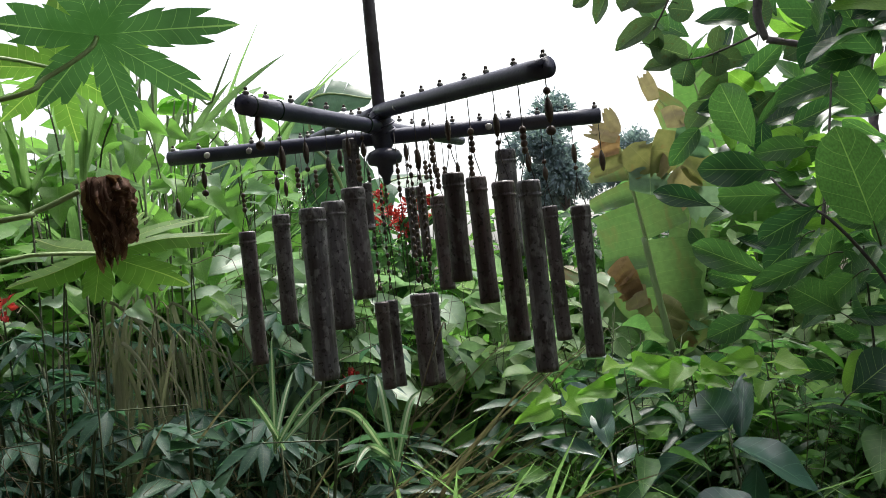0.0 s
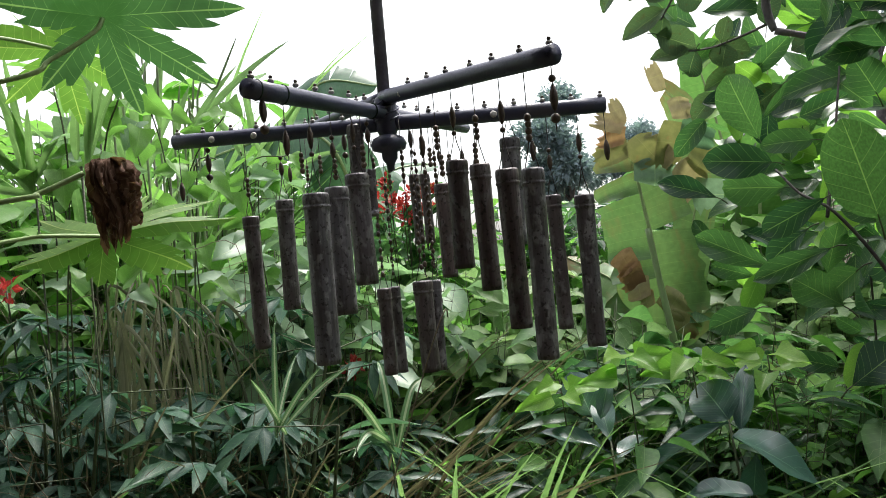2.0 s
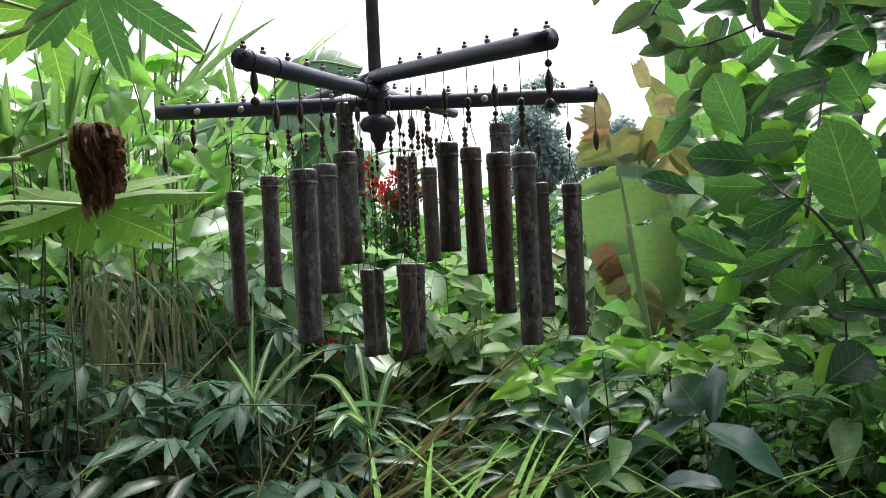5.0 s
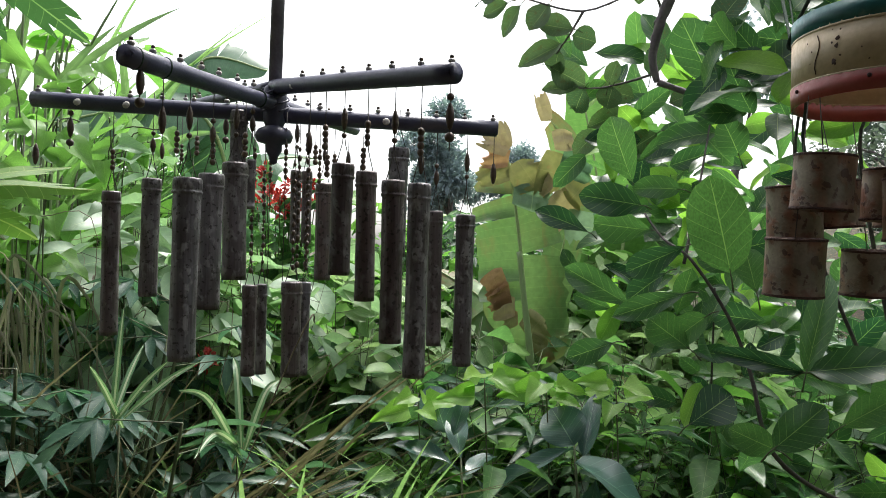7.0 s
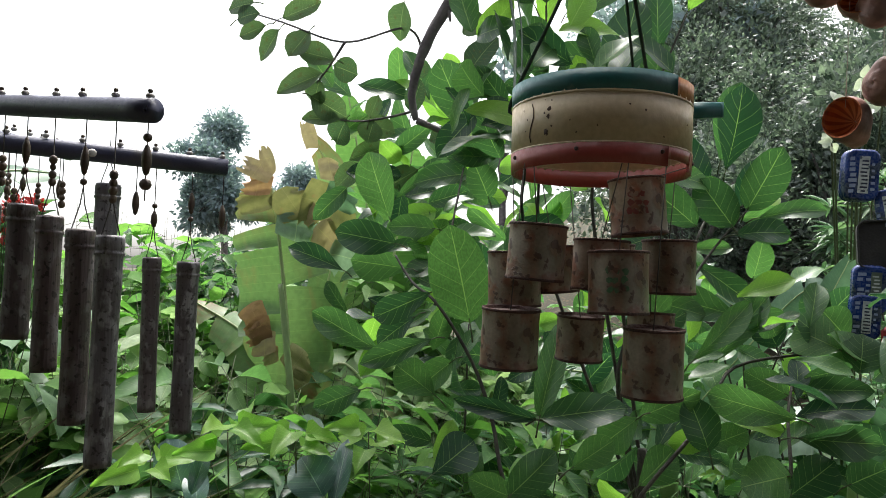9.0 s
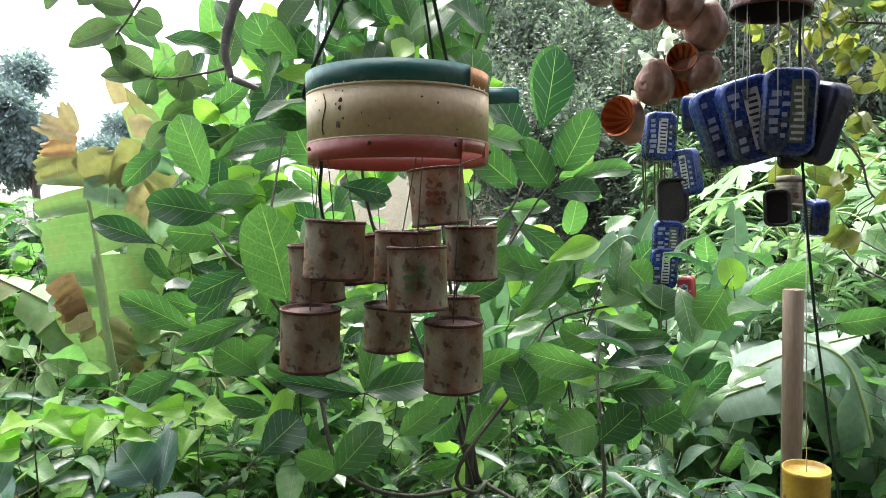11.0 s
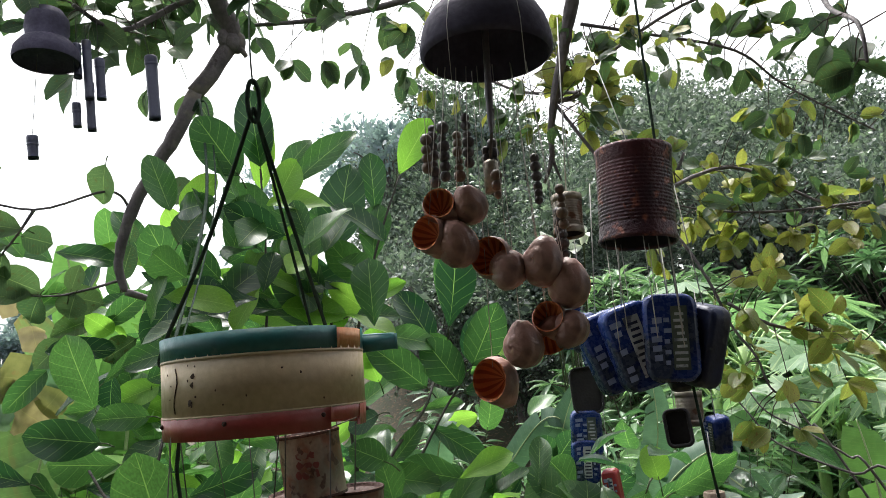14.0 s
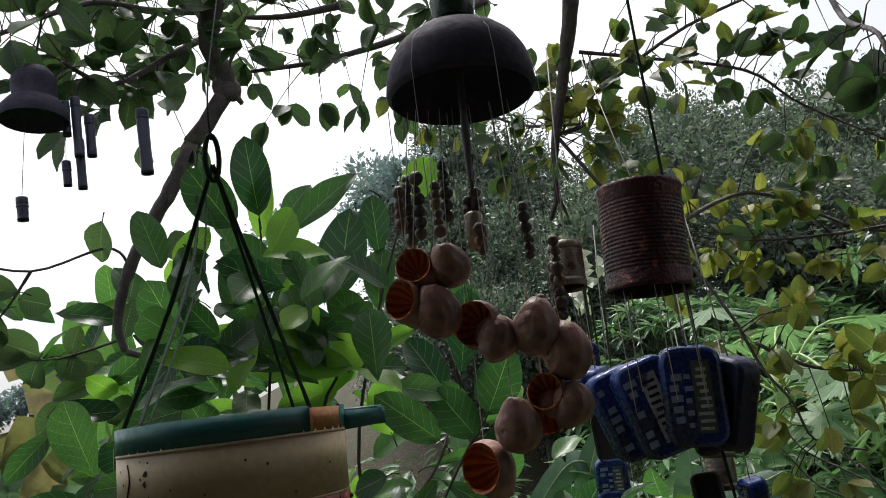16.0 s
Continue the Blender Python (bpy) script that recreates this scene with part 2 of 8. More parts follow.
M = {
    "soil": solid("soil", (0.055, 0.042, 0.026), (0.035, 0.05, 0.018), 0.9, scale=3.0, fine=60, bump=0.8, stain=(0.13, 0.085, 0.045), stain_scale=22, stain_lo=0.56, stain_hi=0.62),
    "bamboo": bamboo_mat(),
    "pipe": solid("dark_painted_pipe", (0.078, 0.08, 0.135), (0.052, 0.054, 0.095), 0.36, scale=12, fine=220, bump=0.1, stain=(0.08, 0.075, 0.085), stain_scale=18, stain_lo=0.6, stain_hi=0.75),
    "pole": solid("grey_pole", (0.19, 0.17, 0.2), (0.11, 0.1, 0.12), 0.5, scale=20, bump=0.2),
    "knob": solid("clear_bead", (0.6, 0.58, 0.54), (0.4, 0.38, 0.35), 0.3, scale=60, bump=0.1),
    "bead": solid("wooden_bead", (0.06, 0.04, 0.03), (0.11, 0.07, 0.045), 0.45, scale=60, bump=0.2),
    "bead_dark": solid("seed_bead", (0.05, 0.045, 0.05), (0.09, 0.075, 0.07), 0.5, scale=50, bump=0.4),
    "bead_tan": solid("tan_bead", (0.16, 0.11, 0.075), (0.1, 0.07, 0.05), 0.5, scale=60, bump=0.2),
    "string": solid("nylon_string", (0.12, 0.11, 0.1), (0.07, 0.07, 0.07), 0.7, bump=0.0, spec=0.1),
    "string_pale": solid("pale_string", (0.6, 0.58, 0.55), (0.45, 0.44, 0.42), 0.5, bump=0.0),
    "cord": solid("green_black_cord", (0.03, 0.05, 0.038), (0.045, 0.065, 0.05), 0.8, scale=80, bump=0.4, spec=0.05),
    "cream": solid("cream_plastic", (0.56, 0.45, 0.28), (0.44, 0.34, 0.205), 0.42, scale=6, fine=120, bump=0.06, stain=(0.4, 0.29, 0.17), stain_scale=14, stain_lo=0.58, stain_hi=0.72),
    "teal": solid("teal_plastic", (0.03, 0.165, 0.16), (0.022, 0.11, 0.12), 0.38, scale=8, fine=120, bump=0.08, stain=(0.15, 0.25, 0.22), stain_scale=20, stain_lo=0.64, stain_hi=0.74),
    "coral": solid("faded_red_plastic", (0.36, 0.06, 0.05), (0.26, 0.05, 0.04), 0.38, scale=8, fine=120, bump=0.08),
    "orange": solid("orange_plastic", (0.5, 0.22, 0.08), (0.36, 0.13, 0.05), 0.4, scale=30, bump=0.1, stain=(0.22, 0.07, 0.03), stain_scale=30),
    "speck": solid("dark_speck", (0.05, 0.025, 0.015), (0.08, 0.04, 0.02), 0.7, bump=0.2),
    "can": can_mat(),
    "can_rust": solid("deep_rust", (0.075, 0.03, 0.022), (0.045, 0.02, 0.016), 0.7, 0.1, scale=30, fine=220, bump=0.5),
    "tin_red": solid("rusty_red_tin", (0.085, 0.021, 0.026), (0.03, 0.014, 0.022), 0.36, 0.25, scale=12, fine=200, bump=0.35, stain=(0.26, 0.09, 0.06), stain_scale=60, stain_lo=0.57, stain_hi=0.68),
    "can_pale": solid("pale_ribbed_tin", (0.4, 0.36, 0.29), (0.22, 0.17, 0.13), 0.45, 0.4, scale=20, bump=0.2, stain=(0.14, 0.07, 0.04), stain_scale=30),
    "can_yellow": solid("yellow_paint", (0.5, 0.33, 0.04), (0.4, 0.24, 0.03), 0.5, scale=14, bump=0.2, stain=(0.16, 0.08, 0.03), stain_scale=22),
    "green_print": solid("green_print", (0.06, 0.16, 0.07), (0.1, 0.12, 0.07), 0.6, scale=60, bump=0.2, stain=(0.12, 0.06, 0.04), stain_scale=60),
    "red_print": solid("red_print", (0.2, 0.05, 0.04), (0.12, 0.05, 0.04), 0.6, scale=60, bump=0.2, stain=(0.2, 0.15, 0.11), stain_scale=60),
    "navy": solid("worn_navy_tin", (0.014, 0.024, 0.08), (0.01, 0.014, 0.035), 0.4, 0.1, scale=14, fine=160, bump=0.15, stain=(0.05, 0.055, 0.07), stain_scale=26),
    "blue": solid("blue_tin_paint", (0.022, 0.055, 0.25), (0.012, 0.024, 0.1), 0.25, 0.1, scale=12, fine=160, bump=0.08, stain=(0.035, 0.05, 0.09), stain_scale=20),
    "label": solid("grey_label", (0.6, 0.64, 0.66), (0.36, 0.4, 0.44), 0.4, scale=50, bump=0.1, stain=(0.07, 0.09, 0.14), stain_scale=40),
    "label_green": solid("dull_green_label", (0.1, 0.13, 0.1), (0.06, 0.08, 0.07), 0.5, scale=40, bump=0.1),
    "print_pale": solid("pale_blue_print", (0.3, 0.36, 0.55), (0.22, 0.27, 0.45), 0.4, scale=50, bump=0.0),
    "black": solid("black_tin_inside", (0.012, 0.011, 0.013), (0.022, 0.02, 0.022), 0.5, scale=20, bump=0.2),
    "red_tin": solid("red_tin_paint", (0.36, 0.03, 0.035), (0.25, 0.02, 0.03), 0.35, scale=20, bump=0.1),
    "shell": solid("snail_shell", (0.48, 0.27, 0.22), (0.27, 0.14, 0.115), 0.38, scale=34, fine=110, bump=0.25, stain=(0.1, 0.06, 0.05), stain_scale=12, stain_lo=0.55, stain_hi=0.7),
    "shell_in": mouth_mat(),
    "coconut": solid("coconut_shell", (0.075, 0.068, 0.105), (0.046, 0.042, 0.068), 0.75, scale=20, fine=140, bump=0.12, spec=0.2),
    "glass_green": solid("green_bottle_plastic", (0.06, 0.11, 0.09), (0.04, 0.075, 0.065), 0.25, scale=30, bump=0.05),
    "bark": solid("guava_bark", (0.17, 0.145, 0.15), (0.08, 0.066, 0.072), 0.75, scale=14, fine=90, bump=0.7, stain=(0.2, 0.17, 0.14), stain_scale=12, stain_lo=0.6, stain_hi=0.72),
    "twig": solid("twig", (0.09, 0.07, 0.05), (0.055, 0.04, 0.035), 0.8, scale=30, bump=0.5),
    "stem": solid("green_stem", (0.07, 0.1, 0.035), (0.05, 0.055, 0.025), 0.6, scale=20, bump=0.3),
    "jack_stem": solid("dark_woody_stem", (0.055, 0.05, 0.035), (0.03, 0.026, 0.022), 0.7, scale=20, bump=0.4),
    "petiole": solid("papaya_petiole", (0.42, 0.58, 0.24), (0.33, 0.48, 0.18), 0.5, scale=20, bump=0.2),
    "straw": leaf_mat("dry_straw", (0.3, 0.255, 0.18), (0.15, 0.12, 0.085), (0.3, 0.25, 0.17), rough=0.7, through_fac=0.2, glow=1.0),
    "dry_edge": leaf_mat("yellow_brown_leaf", (0.24, 0.27, 0.11), (0.36, 0.29, 0.15), (0.42, 0.36, 0.2), 24.0, 0.35, 0.6, 0.3, glow=1.2, vein_amount=0.3, spots=(0.34, 0.17, 0.1)),
    "rib": solid("pale_midrib", (0.42, 0.5, 0.26), (0.34, 0.42, 0.2), 0.45, scale=20, bump=0.1),
    "dry_banana": leaf_mat("dry_banana_leaf", (0.42, 0.31, 0.2), (0.5, 0.39, 0.26), (0.5, 0.4, 0.22), 30.0, 0.5, 0.7, 0.3, glow=1.2, vein_amount=0.7),
    "brown_leaf": leaf_mat("scorched_banana_leaf", (0.42, 0.2, 0.11), (0.56, 0.35, 0.22), (0.55, 0.38, 0.22), 26.0, 0.35, 0.65, 0.35, glow=1.2, vein_amount=0.4, spots=(0.16, 0.075, 0.045)),
    "dead": leaf_mat("dead_leaf", (0.27, 0.15, 0.095), (0.17, 0.085, 0.055), (0.5, 0.38, 0.26), count=7, rough=0.7, through_fac=0.35, glow=1.2, vein_amount=0.8),
    # for the added unseen wall, kept dark to cut light from the front
    "wall": solid("dark_board_wall", (0.07, 0.05, 0.035), (0.045, 0.033, 0.024), 0.8, scale=6, fine=60, bump=0.4, stretch=(1, 1, 0.1)),
    "wood": solid("cut_bamboo_post", (0.23, 0.165, 0.115), (0.16, 0.115, 0.08), 0.6, scale=14, bump=0.3, stretch=(1, 1, 0.2)),
    "jack": leaf_mat("jackfruit_leaf", (0.014, 0.055, 0.02), (0.092, 0.215, 0.042), (0.32, 0.46, 0.16), 6.5, 1.6, 0.34, 0.4, island=False, glow=1.8, vein_amount=0.6, spec=0.45, coat=0.12),
    "lime": leaf_mat("young_leaf", (0.16, 0.34, 0.03), (0.23, 0.4, 0.04), (0.34, 0.5, 0.13), 8.0, 2.0, 0.4, 0.5, island=False, glow=1.7),
    "gloss": leaf_mat("glossy_dark_leaf", (0.028, 0.1, 0.066), (0.042, 0.125, 0.078), (0.2, 0.34, 0.25), 7.0, 2.0, 0.3, 0.18, island=False, glow=1.4, vein_amount=0.8, spec=0.7, coat=0.7),
    "guava": leaf_mat("guava_leaf", (0.042, 0.085, 0.032), (0.09, 0.145, 0.045), (0.2, 0.26, 0.12), 11.0, 1.6, 0.45, 0.38, island=False, glow=1.6, vein_amount=0.85, spots=(0.07, 0.075, 0.03)),
    "guava_yellow": leaf_mat("yellowing_guava_leaf", (0.14, 0.2, 0.035), (0.38, 0.34, 0.05), (0.48, 0.45, 0.15), 11.0, 1.6, 0.42, 0.42, island=False, glow=1.5, spots=(0.2, 0.11, 0.04)),
    "herb": leaf_mat("herb_leaf", (0.03, 0.095, 0.03), (0.14, 0.28, 0.065), (0.2, 0.33, 0.13), 7.0, 1.8, 0.46, 0.42, glow=1.8, spec=0.25),
    "herb_dark": leaf_mat("dark_herb_leaf", (0.022, 0.065, 0.03), (0.07, 0.15, 0.065), (0.16, 0.26, 0.13), 7.0, 1.8, 0.38, 0.36, glow=1.6, spec=0.4, coat=0.05),
    "vine": leaf_mat("vine_leaf", (0.11, 0.27, 0.035), (0.22, 0.4, 0.07), (0.25, 0.4, 0.12), 6.0, 2.0, 0.45, 0.45, glow=1.6),
    "vine_pale": leaf_mat("pale_vine_leaf", (0.2, 0.33, 0.14), (0.28, 0.4, 0.2), (0.36, 0.48, 0.26), 6.0, 2.0, 0.4, 0.4, island=False, glow=1.4, spec=0.4, coat=0.1),
    "cassava": leaf_mat("cassava_leaf", (0.022, 0.066, 0.038), (0.065, 0.15, 0.075), (0.14, 0.22, 0.12), 9.0, 1.5, 0.46, 0.36, glow=1.7, spec=0.22),
    "grass": leaf_mat("grass_blade", (0.11, 0.21, 0.05), (0.22, 0.33, 0.11), (0.3, 0.4, 0.2), 0.0, 0.0, 0.45, 0.4, glow=1.6),
    "cane": solid("green_cane", (0.3, 0.38, 0.2), (0.22, 0.31, 0.13), 0.45, scale=8, fine=60, bump=0.15, stretch=(1, 1, 0.3)),
    "reed": leaf_mat("reed_blade", (0.14, 0.26, 0.07), (0.24, 0.36, 0.12), (0.36, 0.46, 0.24), 0.0, 0.0, 0.45, 0.42, glow=1.6),
    "banana": leaf_mat("banana_leaf", (0.15, 0.26, 0.075), (0.19, 0.3, 0.09), (0.3, 0.4, 0.16), 26.0, 0.35, 0.36, 0.36, glow=1.4, vein_amount=0.6, edge=(0.27, 0.19, 0.1)),
    "banana_fresh": leaf_mat("fresh_banana_leaf", (0.12, 0.26, 0.05), (0.15, 0.3, 0.06), (0.3, 0.42, 0.16), 40.0, 0.5, 0.35, 0.4, glow=1.5, vein_amount=0.4),
    "banana_pale": leaf_mat("pale_banana_leaf", (0.16, 0.25, 0.14), (0.24, 0.33, 0.21), (0.36, 0.45, 0.3), 46.0, 0.8, 0.32, 0.45, glow=1.4, vein_amount=0.6, spec=0.6, coat=0.25),
    "banana_dull": leaf_mat("dull_banana_leaf", (0.075, 0.155, 0.075), (0.13, 0.23, 0.12), (0.24, 0.34, 0.2), 46.0, 0.8, 0.38, 0.42, glow=1.5, vein_amount=0.45, spec=0.4),
    "papaya": leaf_mat("papaya_leaf", (0.05, 0.135, 0.036), (0.065, 0.16, 0.042), (0.3, 0.46, 0.18), 9.0, 1.6, 0.45, 0.36, island=False, glow=1.6, vein_amount=0.6, rib_wide=0.022, spec=0.5, coat=0.1, spots=(0.035, 0.1, 0.028)),
    "papaya_pale": leaf_mat("pale_papaya_leaf", (0.13, 0.25, 0.09), (0.21, 0.34, 0.13), (0.36, 0.46, 0.25), 9.0, 1.6, 0.4, 0.4, island=False, glow=1.5, vein_amount=0.8, rib_wide=0.05),
    # lit copy of the papaya leaf: sunlight is put into the lighter yellow green
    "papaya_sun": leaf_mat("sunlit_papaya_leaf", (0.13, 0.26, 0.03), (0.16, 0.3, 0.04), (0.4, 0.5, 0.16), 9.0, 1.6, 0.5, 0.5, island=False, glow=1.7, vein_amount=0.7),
    "far": leaf_mat("far_tree_leaf", (0.03, 0.052, 0.036), (0.25, 0.3, 0.2), (0.1, 0.14, 0.08), 0.0, 0.0, 0.38, 0.35, glow=1.4, spec=0.55),
    # distance haze is put into this pale bluish leaf colour
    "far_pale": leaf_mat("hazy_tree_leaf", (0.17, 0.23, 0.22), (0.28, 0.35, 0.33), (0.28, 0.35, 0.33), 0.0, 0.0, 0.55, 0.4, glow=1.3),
    "mango": leaf_mat("mango_leaf", (0.055, 0.14, 0.05), (0.24, 0.37, 0.15), (0.3, 0.42, 0.22), 9.0, 1.0, 0.33, 0.3, glow=1.5, spec=0.5),
    "pale_shrub": leaf_mat("pale_shrub_leaf", (0.12, 0.22, 0.06), (0.32, 0.41, 0.17), (0.36, 0.45, 0.22), 7.0, 1.8, 0.5, 0.42, glow=1.6, spec=0.2),
    "dry_reed": leaf_mat("dry_reed_blade", (0.4, 0.38, 0.3), (0.13, 0.14, 0.085), (0.45, 0.38, 0.28), 0.0, 0.0, 0.65, 0.25, glow=1.1),
    "striped": leaf_mat("striped_strap_leaf", (0.12, 0.24, 0.09), (0.17, 0.3, 0.11), (0.55, 0.6, 0.45), 0.0, 0.0, 0.4, 0.35, island=False, glow=1.4, vein_amount=0.8, rib_wide=0.3),
    "flower": leaf_mat("red_bract", (0.55, 0.045, 0.05), (0.4, 0.04, 0.04), (0.6, 0.15, 0.1), 5.0, 1.5, 0.5, 0.35, glow=1.2),
    "orchid": leaf_mat("white_petal", (0.75, 0.76, 0.72), (0.6, 0.63, 0.58), (0.7, 0.74, 0.6), 4.0, 1.5, 0.5, 0.35, glow=1.0),
}


# ---- building tools ----
ORIGIN = {}
R = random.Random(11)


class Geo:
    """Collects vertices, faces and texture places for one mesh."""

    def __init__(self):
        self.v, self.f, self.uv, self.smooth = [], [], [], True

    def add(self, verts, faces, uvs=None):
        k = len(self.v)
        self.v.extend(tuple(p) for p in verts)
        for face in faces:
            self.f.append(tuple(i + k for i in face))
            self.uv.extend(uvs[i] for i in face) if uvs else self.uv.extend((0.0, 0.0) for _ in face)
        return self

    def mesh(self, name, material, origin=(0, 0, 0)):
        me = bpy.data.meshes.new(name)
        ox, oy, oz = origin
        me.from_pydata([(x - ox, y - oy, z - oz) for x, y, z in self.v], [], self.f)
        me.uv_layers.new(name="UVMap")
        me.uv_layers[0].data.foreach_set("uv", [c for p in self.uv for c in p])
        me.polygons.foreach_set("use_smooth", [self.smooth] * len(me.polygons))
        me.materials.append(material)
        me.update()
        return me


def thing(name, origin, label, category, group="", kind=""):
    ob = new(name)
    ob.empty_display_size = 0.05
    ob.location = origin
    ORIGIN[ob.name] = tuple(origin)
    return tagged(ob, label, category, group, kind)


def part(name, geo, material, parent, label="", kind=""):
    o = ORIGIN[parent.name]
    ob = new(name, geo.mesh(name, material, o))
    ob.parent = parent
    ORIGIN[ob.name] = o
    return tagged(ob, label, kind=kind)


def lone(name, geo, material, label, category, group="", kind="", origin=(0, 0, 0)):
    ob = new(name, geo.mesh(name, material, origin))
    ob.location = origin
    ORIGIN[ob.name] = tuple(origin)
    return tagged(ob, label, category, group, kind)


def piece(name, mesh, parent, m, label=""):
    """One of many alike pieces under a thing, on a shared mesh, at the world pose m."""
    ob = new(name, mesh)
    ob.parent = parent
    ob.matrix_basis = Matrix.Translation(-Vector(ORIGIN[parent.name])) @ m
    return tagged(ob, label)


def tube(geo, pts, radii, sides=10, caps=True, jitter=0.0):
    """A round rod along points, with a radius for each of them."""
    pts = [Vector(p) for p in pts]
    if isinstance(radii, (int, float)):
        radii = [radii] * len(pts)
    verts, uvs, faces = [], [], []
    side = None
    for i, p in enumerate(pts):
        d = (pts[min(i + 1, len(pts) - 1)] - pts[max(i - 1, 0)])
        d = d.normalized() if d.length > 1e-9 else Vector((0, 0, 1))
        if side is None:
            side = d.cross(Vector((0.3, 0.9, 0.1)) if abs(d.z) > 0.7 else Vector((0, 0, 1))).normalized()
        else:
            side = (side - d * side.dot(d)).normalized()
        up = d.cross(side)
        for k in range(sides):
            a = 2 * math.pi * k / sides
            r = radii[i] * (1 + R.uniform(-jitter, jitter))
            verts.append(p + (side * math.cos(a) + up * math.sin(a)) * r)
            uvs.append((i / max(1, len(pts) - 1), k / sides))
    for i in range(len(pts) - 1):
        for k in range(sides):
            n = (k + 1) % sides
            faces.append((i * sides + k, i * sides + n, (i + 1) * sides + n, (i + 1) * sides + k))
    if caps:
        faces.append(tuple(reversed(range(sides))))
        faces.append(tuple((len(pts) - 1) * sides + k for k in range(sides)))
    return geo.add(verts, faces, uvs)


def lathe(geo, profile, at=(0, 0, 0), sides=24, m=None):
    """Turns a profile of (radius, height) round an upright axis at a place, or in the pose m."""
    verts, faces, uvs = [], [], []
    for i, (r, z) in enumerate(profile):
        for k in range(sides):
            a = 2 * math.pi * k / sides
            p = Vector((r * math.cos(a), r * math.sin(a), z))
            verts.append(m @ p if m else p + Vector(at))
            uvs.append((k / sides, i / (len(profile) - 1)))
    for i in range(len(profile) - 1):
        for k in range(sides):
            n = (k + 1) % sides
            faces.append((i * sides + k, i * sides + n, (i + 1) * sides + n, (i + 1) * sides + k))
    return geo.add(verts, faces, uvs)


def smooth_path(pts, n=6):
    """A rounded line through points."""
    pts = [Vector(p) for p in pts]
    out = []
    for i in range(len(pts) - 1):
        a, b = pts[max(i - 1, 0)], pts[i]
        c, d = pts[i + 1], pts[min(i + 2, len(pts) - 1)]
        for k in range(n):
            t = k / n
            out.append(0.5 * (2 * b + (c - a) * t + (2 * a - 5 * b + 4 * c - d) * t * t + (3 * b - a - 3 * c + d) * t ** 3))
    return out + [pts[-1]]


def fade(a, b, n):
    return [a + (b - a) * i / (n - 1) for i in range(n)]


# ---- leaves ----
def outline(kind, u):
    if kind == "obovate":
        return max(0.02, math.sin(math.pi * min(1, u ** 1.25)) ** 0.62 * (0.6 + 0.4 * u)) * 1.16
    if kind == "oval":
        return max(0.03, math.sin(math.pi * u) ** 0.55)
    if kind == "ovate":
        return max(0.02, math.sin(math.pi * u ** 0.7) ** 0.9)
    if kind == "heart":
        return max(0.02, (1 - u) ** 0.75 * 1.0 if u > 0.12 else 0.75 + u * 1.2)
    if kind == "lance":
        return max(0.02, math.sin(math.pi * u ** 0.8) ** 0.8)
    return max(0.02, min(1, 6 * u + 0.3) * (1 - u ** 2.5))


def leaf_template(kind, rows=7, cols=5, fold=0.18, droop=0.15, wave=0.03, seed=1, ratio=0.5):
    """A leaf of length 1 along y and width 1 along x, its face up: vertices, faces, texture places."""
    r = random.Random(seed)
    ph, tw = r.uniform(0, 6), r.uniform(-0.15, 0.15)
    verts, uvs, faces = [], [], []
    for i in range(rows):
        u = i / (rows - 1)
        w = outline(kind, u) * 0.5
        for j in range(cols):
            v = -1 + 2 * j / (cols - 1)
            x = v * w
            z = ratio * (fold * abs(v) * w * 2 + 2 * wave * math.sin(u * 9 + ph + v * 2) * abs(v) + tw * u * v * w) - droop * u * u
            verts.append((x, u, z))
            uvs.append((u, 0.5 + 0.5 * v))
    for i in range(rows - 1):
        for j in range(cols - 1):
            a = i * cols + j
            faces.append((a, a + 1, a + cols + 1, a + cols))
    return np.array(verts), faces, uvs


def template_mesh(name, tpl, material):
    g = Geo()
    g.add(tpl[0].tolist(), tpl[1], tpl[2])
    return g.mesh(name, material)


def leaf_pose(base, tip, width, face, thick=None):
    """The pose of a leaf template between two points, turned to a facing direction."""
    b, t = Vector(base), Vector(tip)
    y = t - b
    length = y.length
    y.normalize()
    z = Vector(face)
    z = (z - y * z.dot(y)).normalized()
    x = y.cross(z)
    m = Matrix((x, y, z)).transposed().to_4x4()
    m.translation = b
    return m @ Matrix.Diagonal((width, length, length if thick is None else thick, 1))


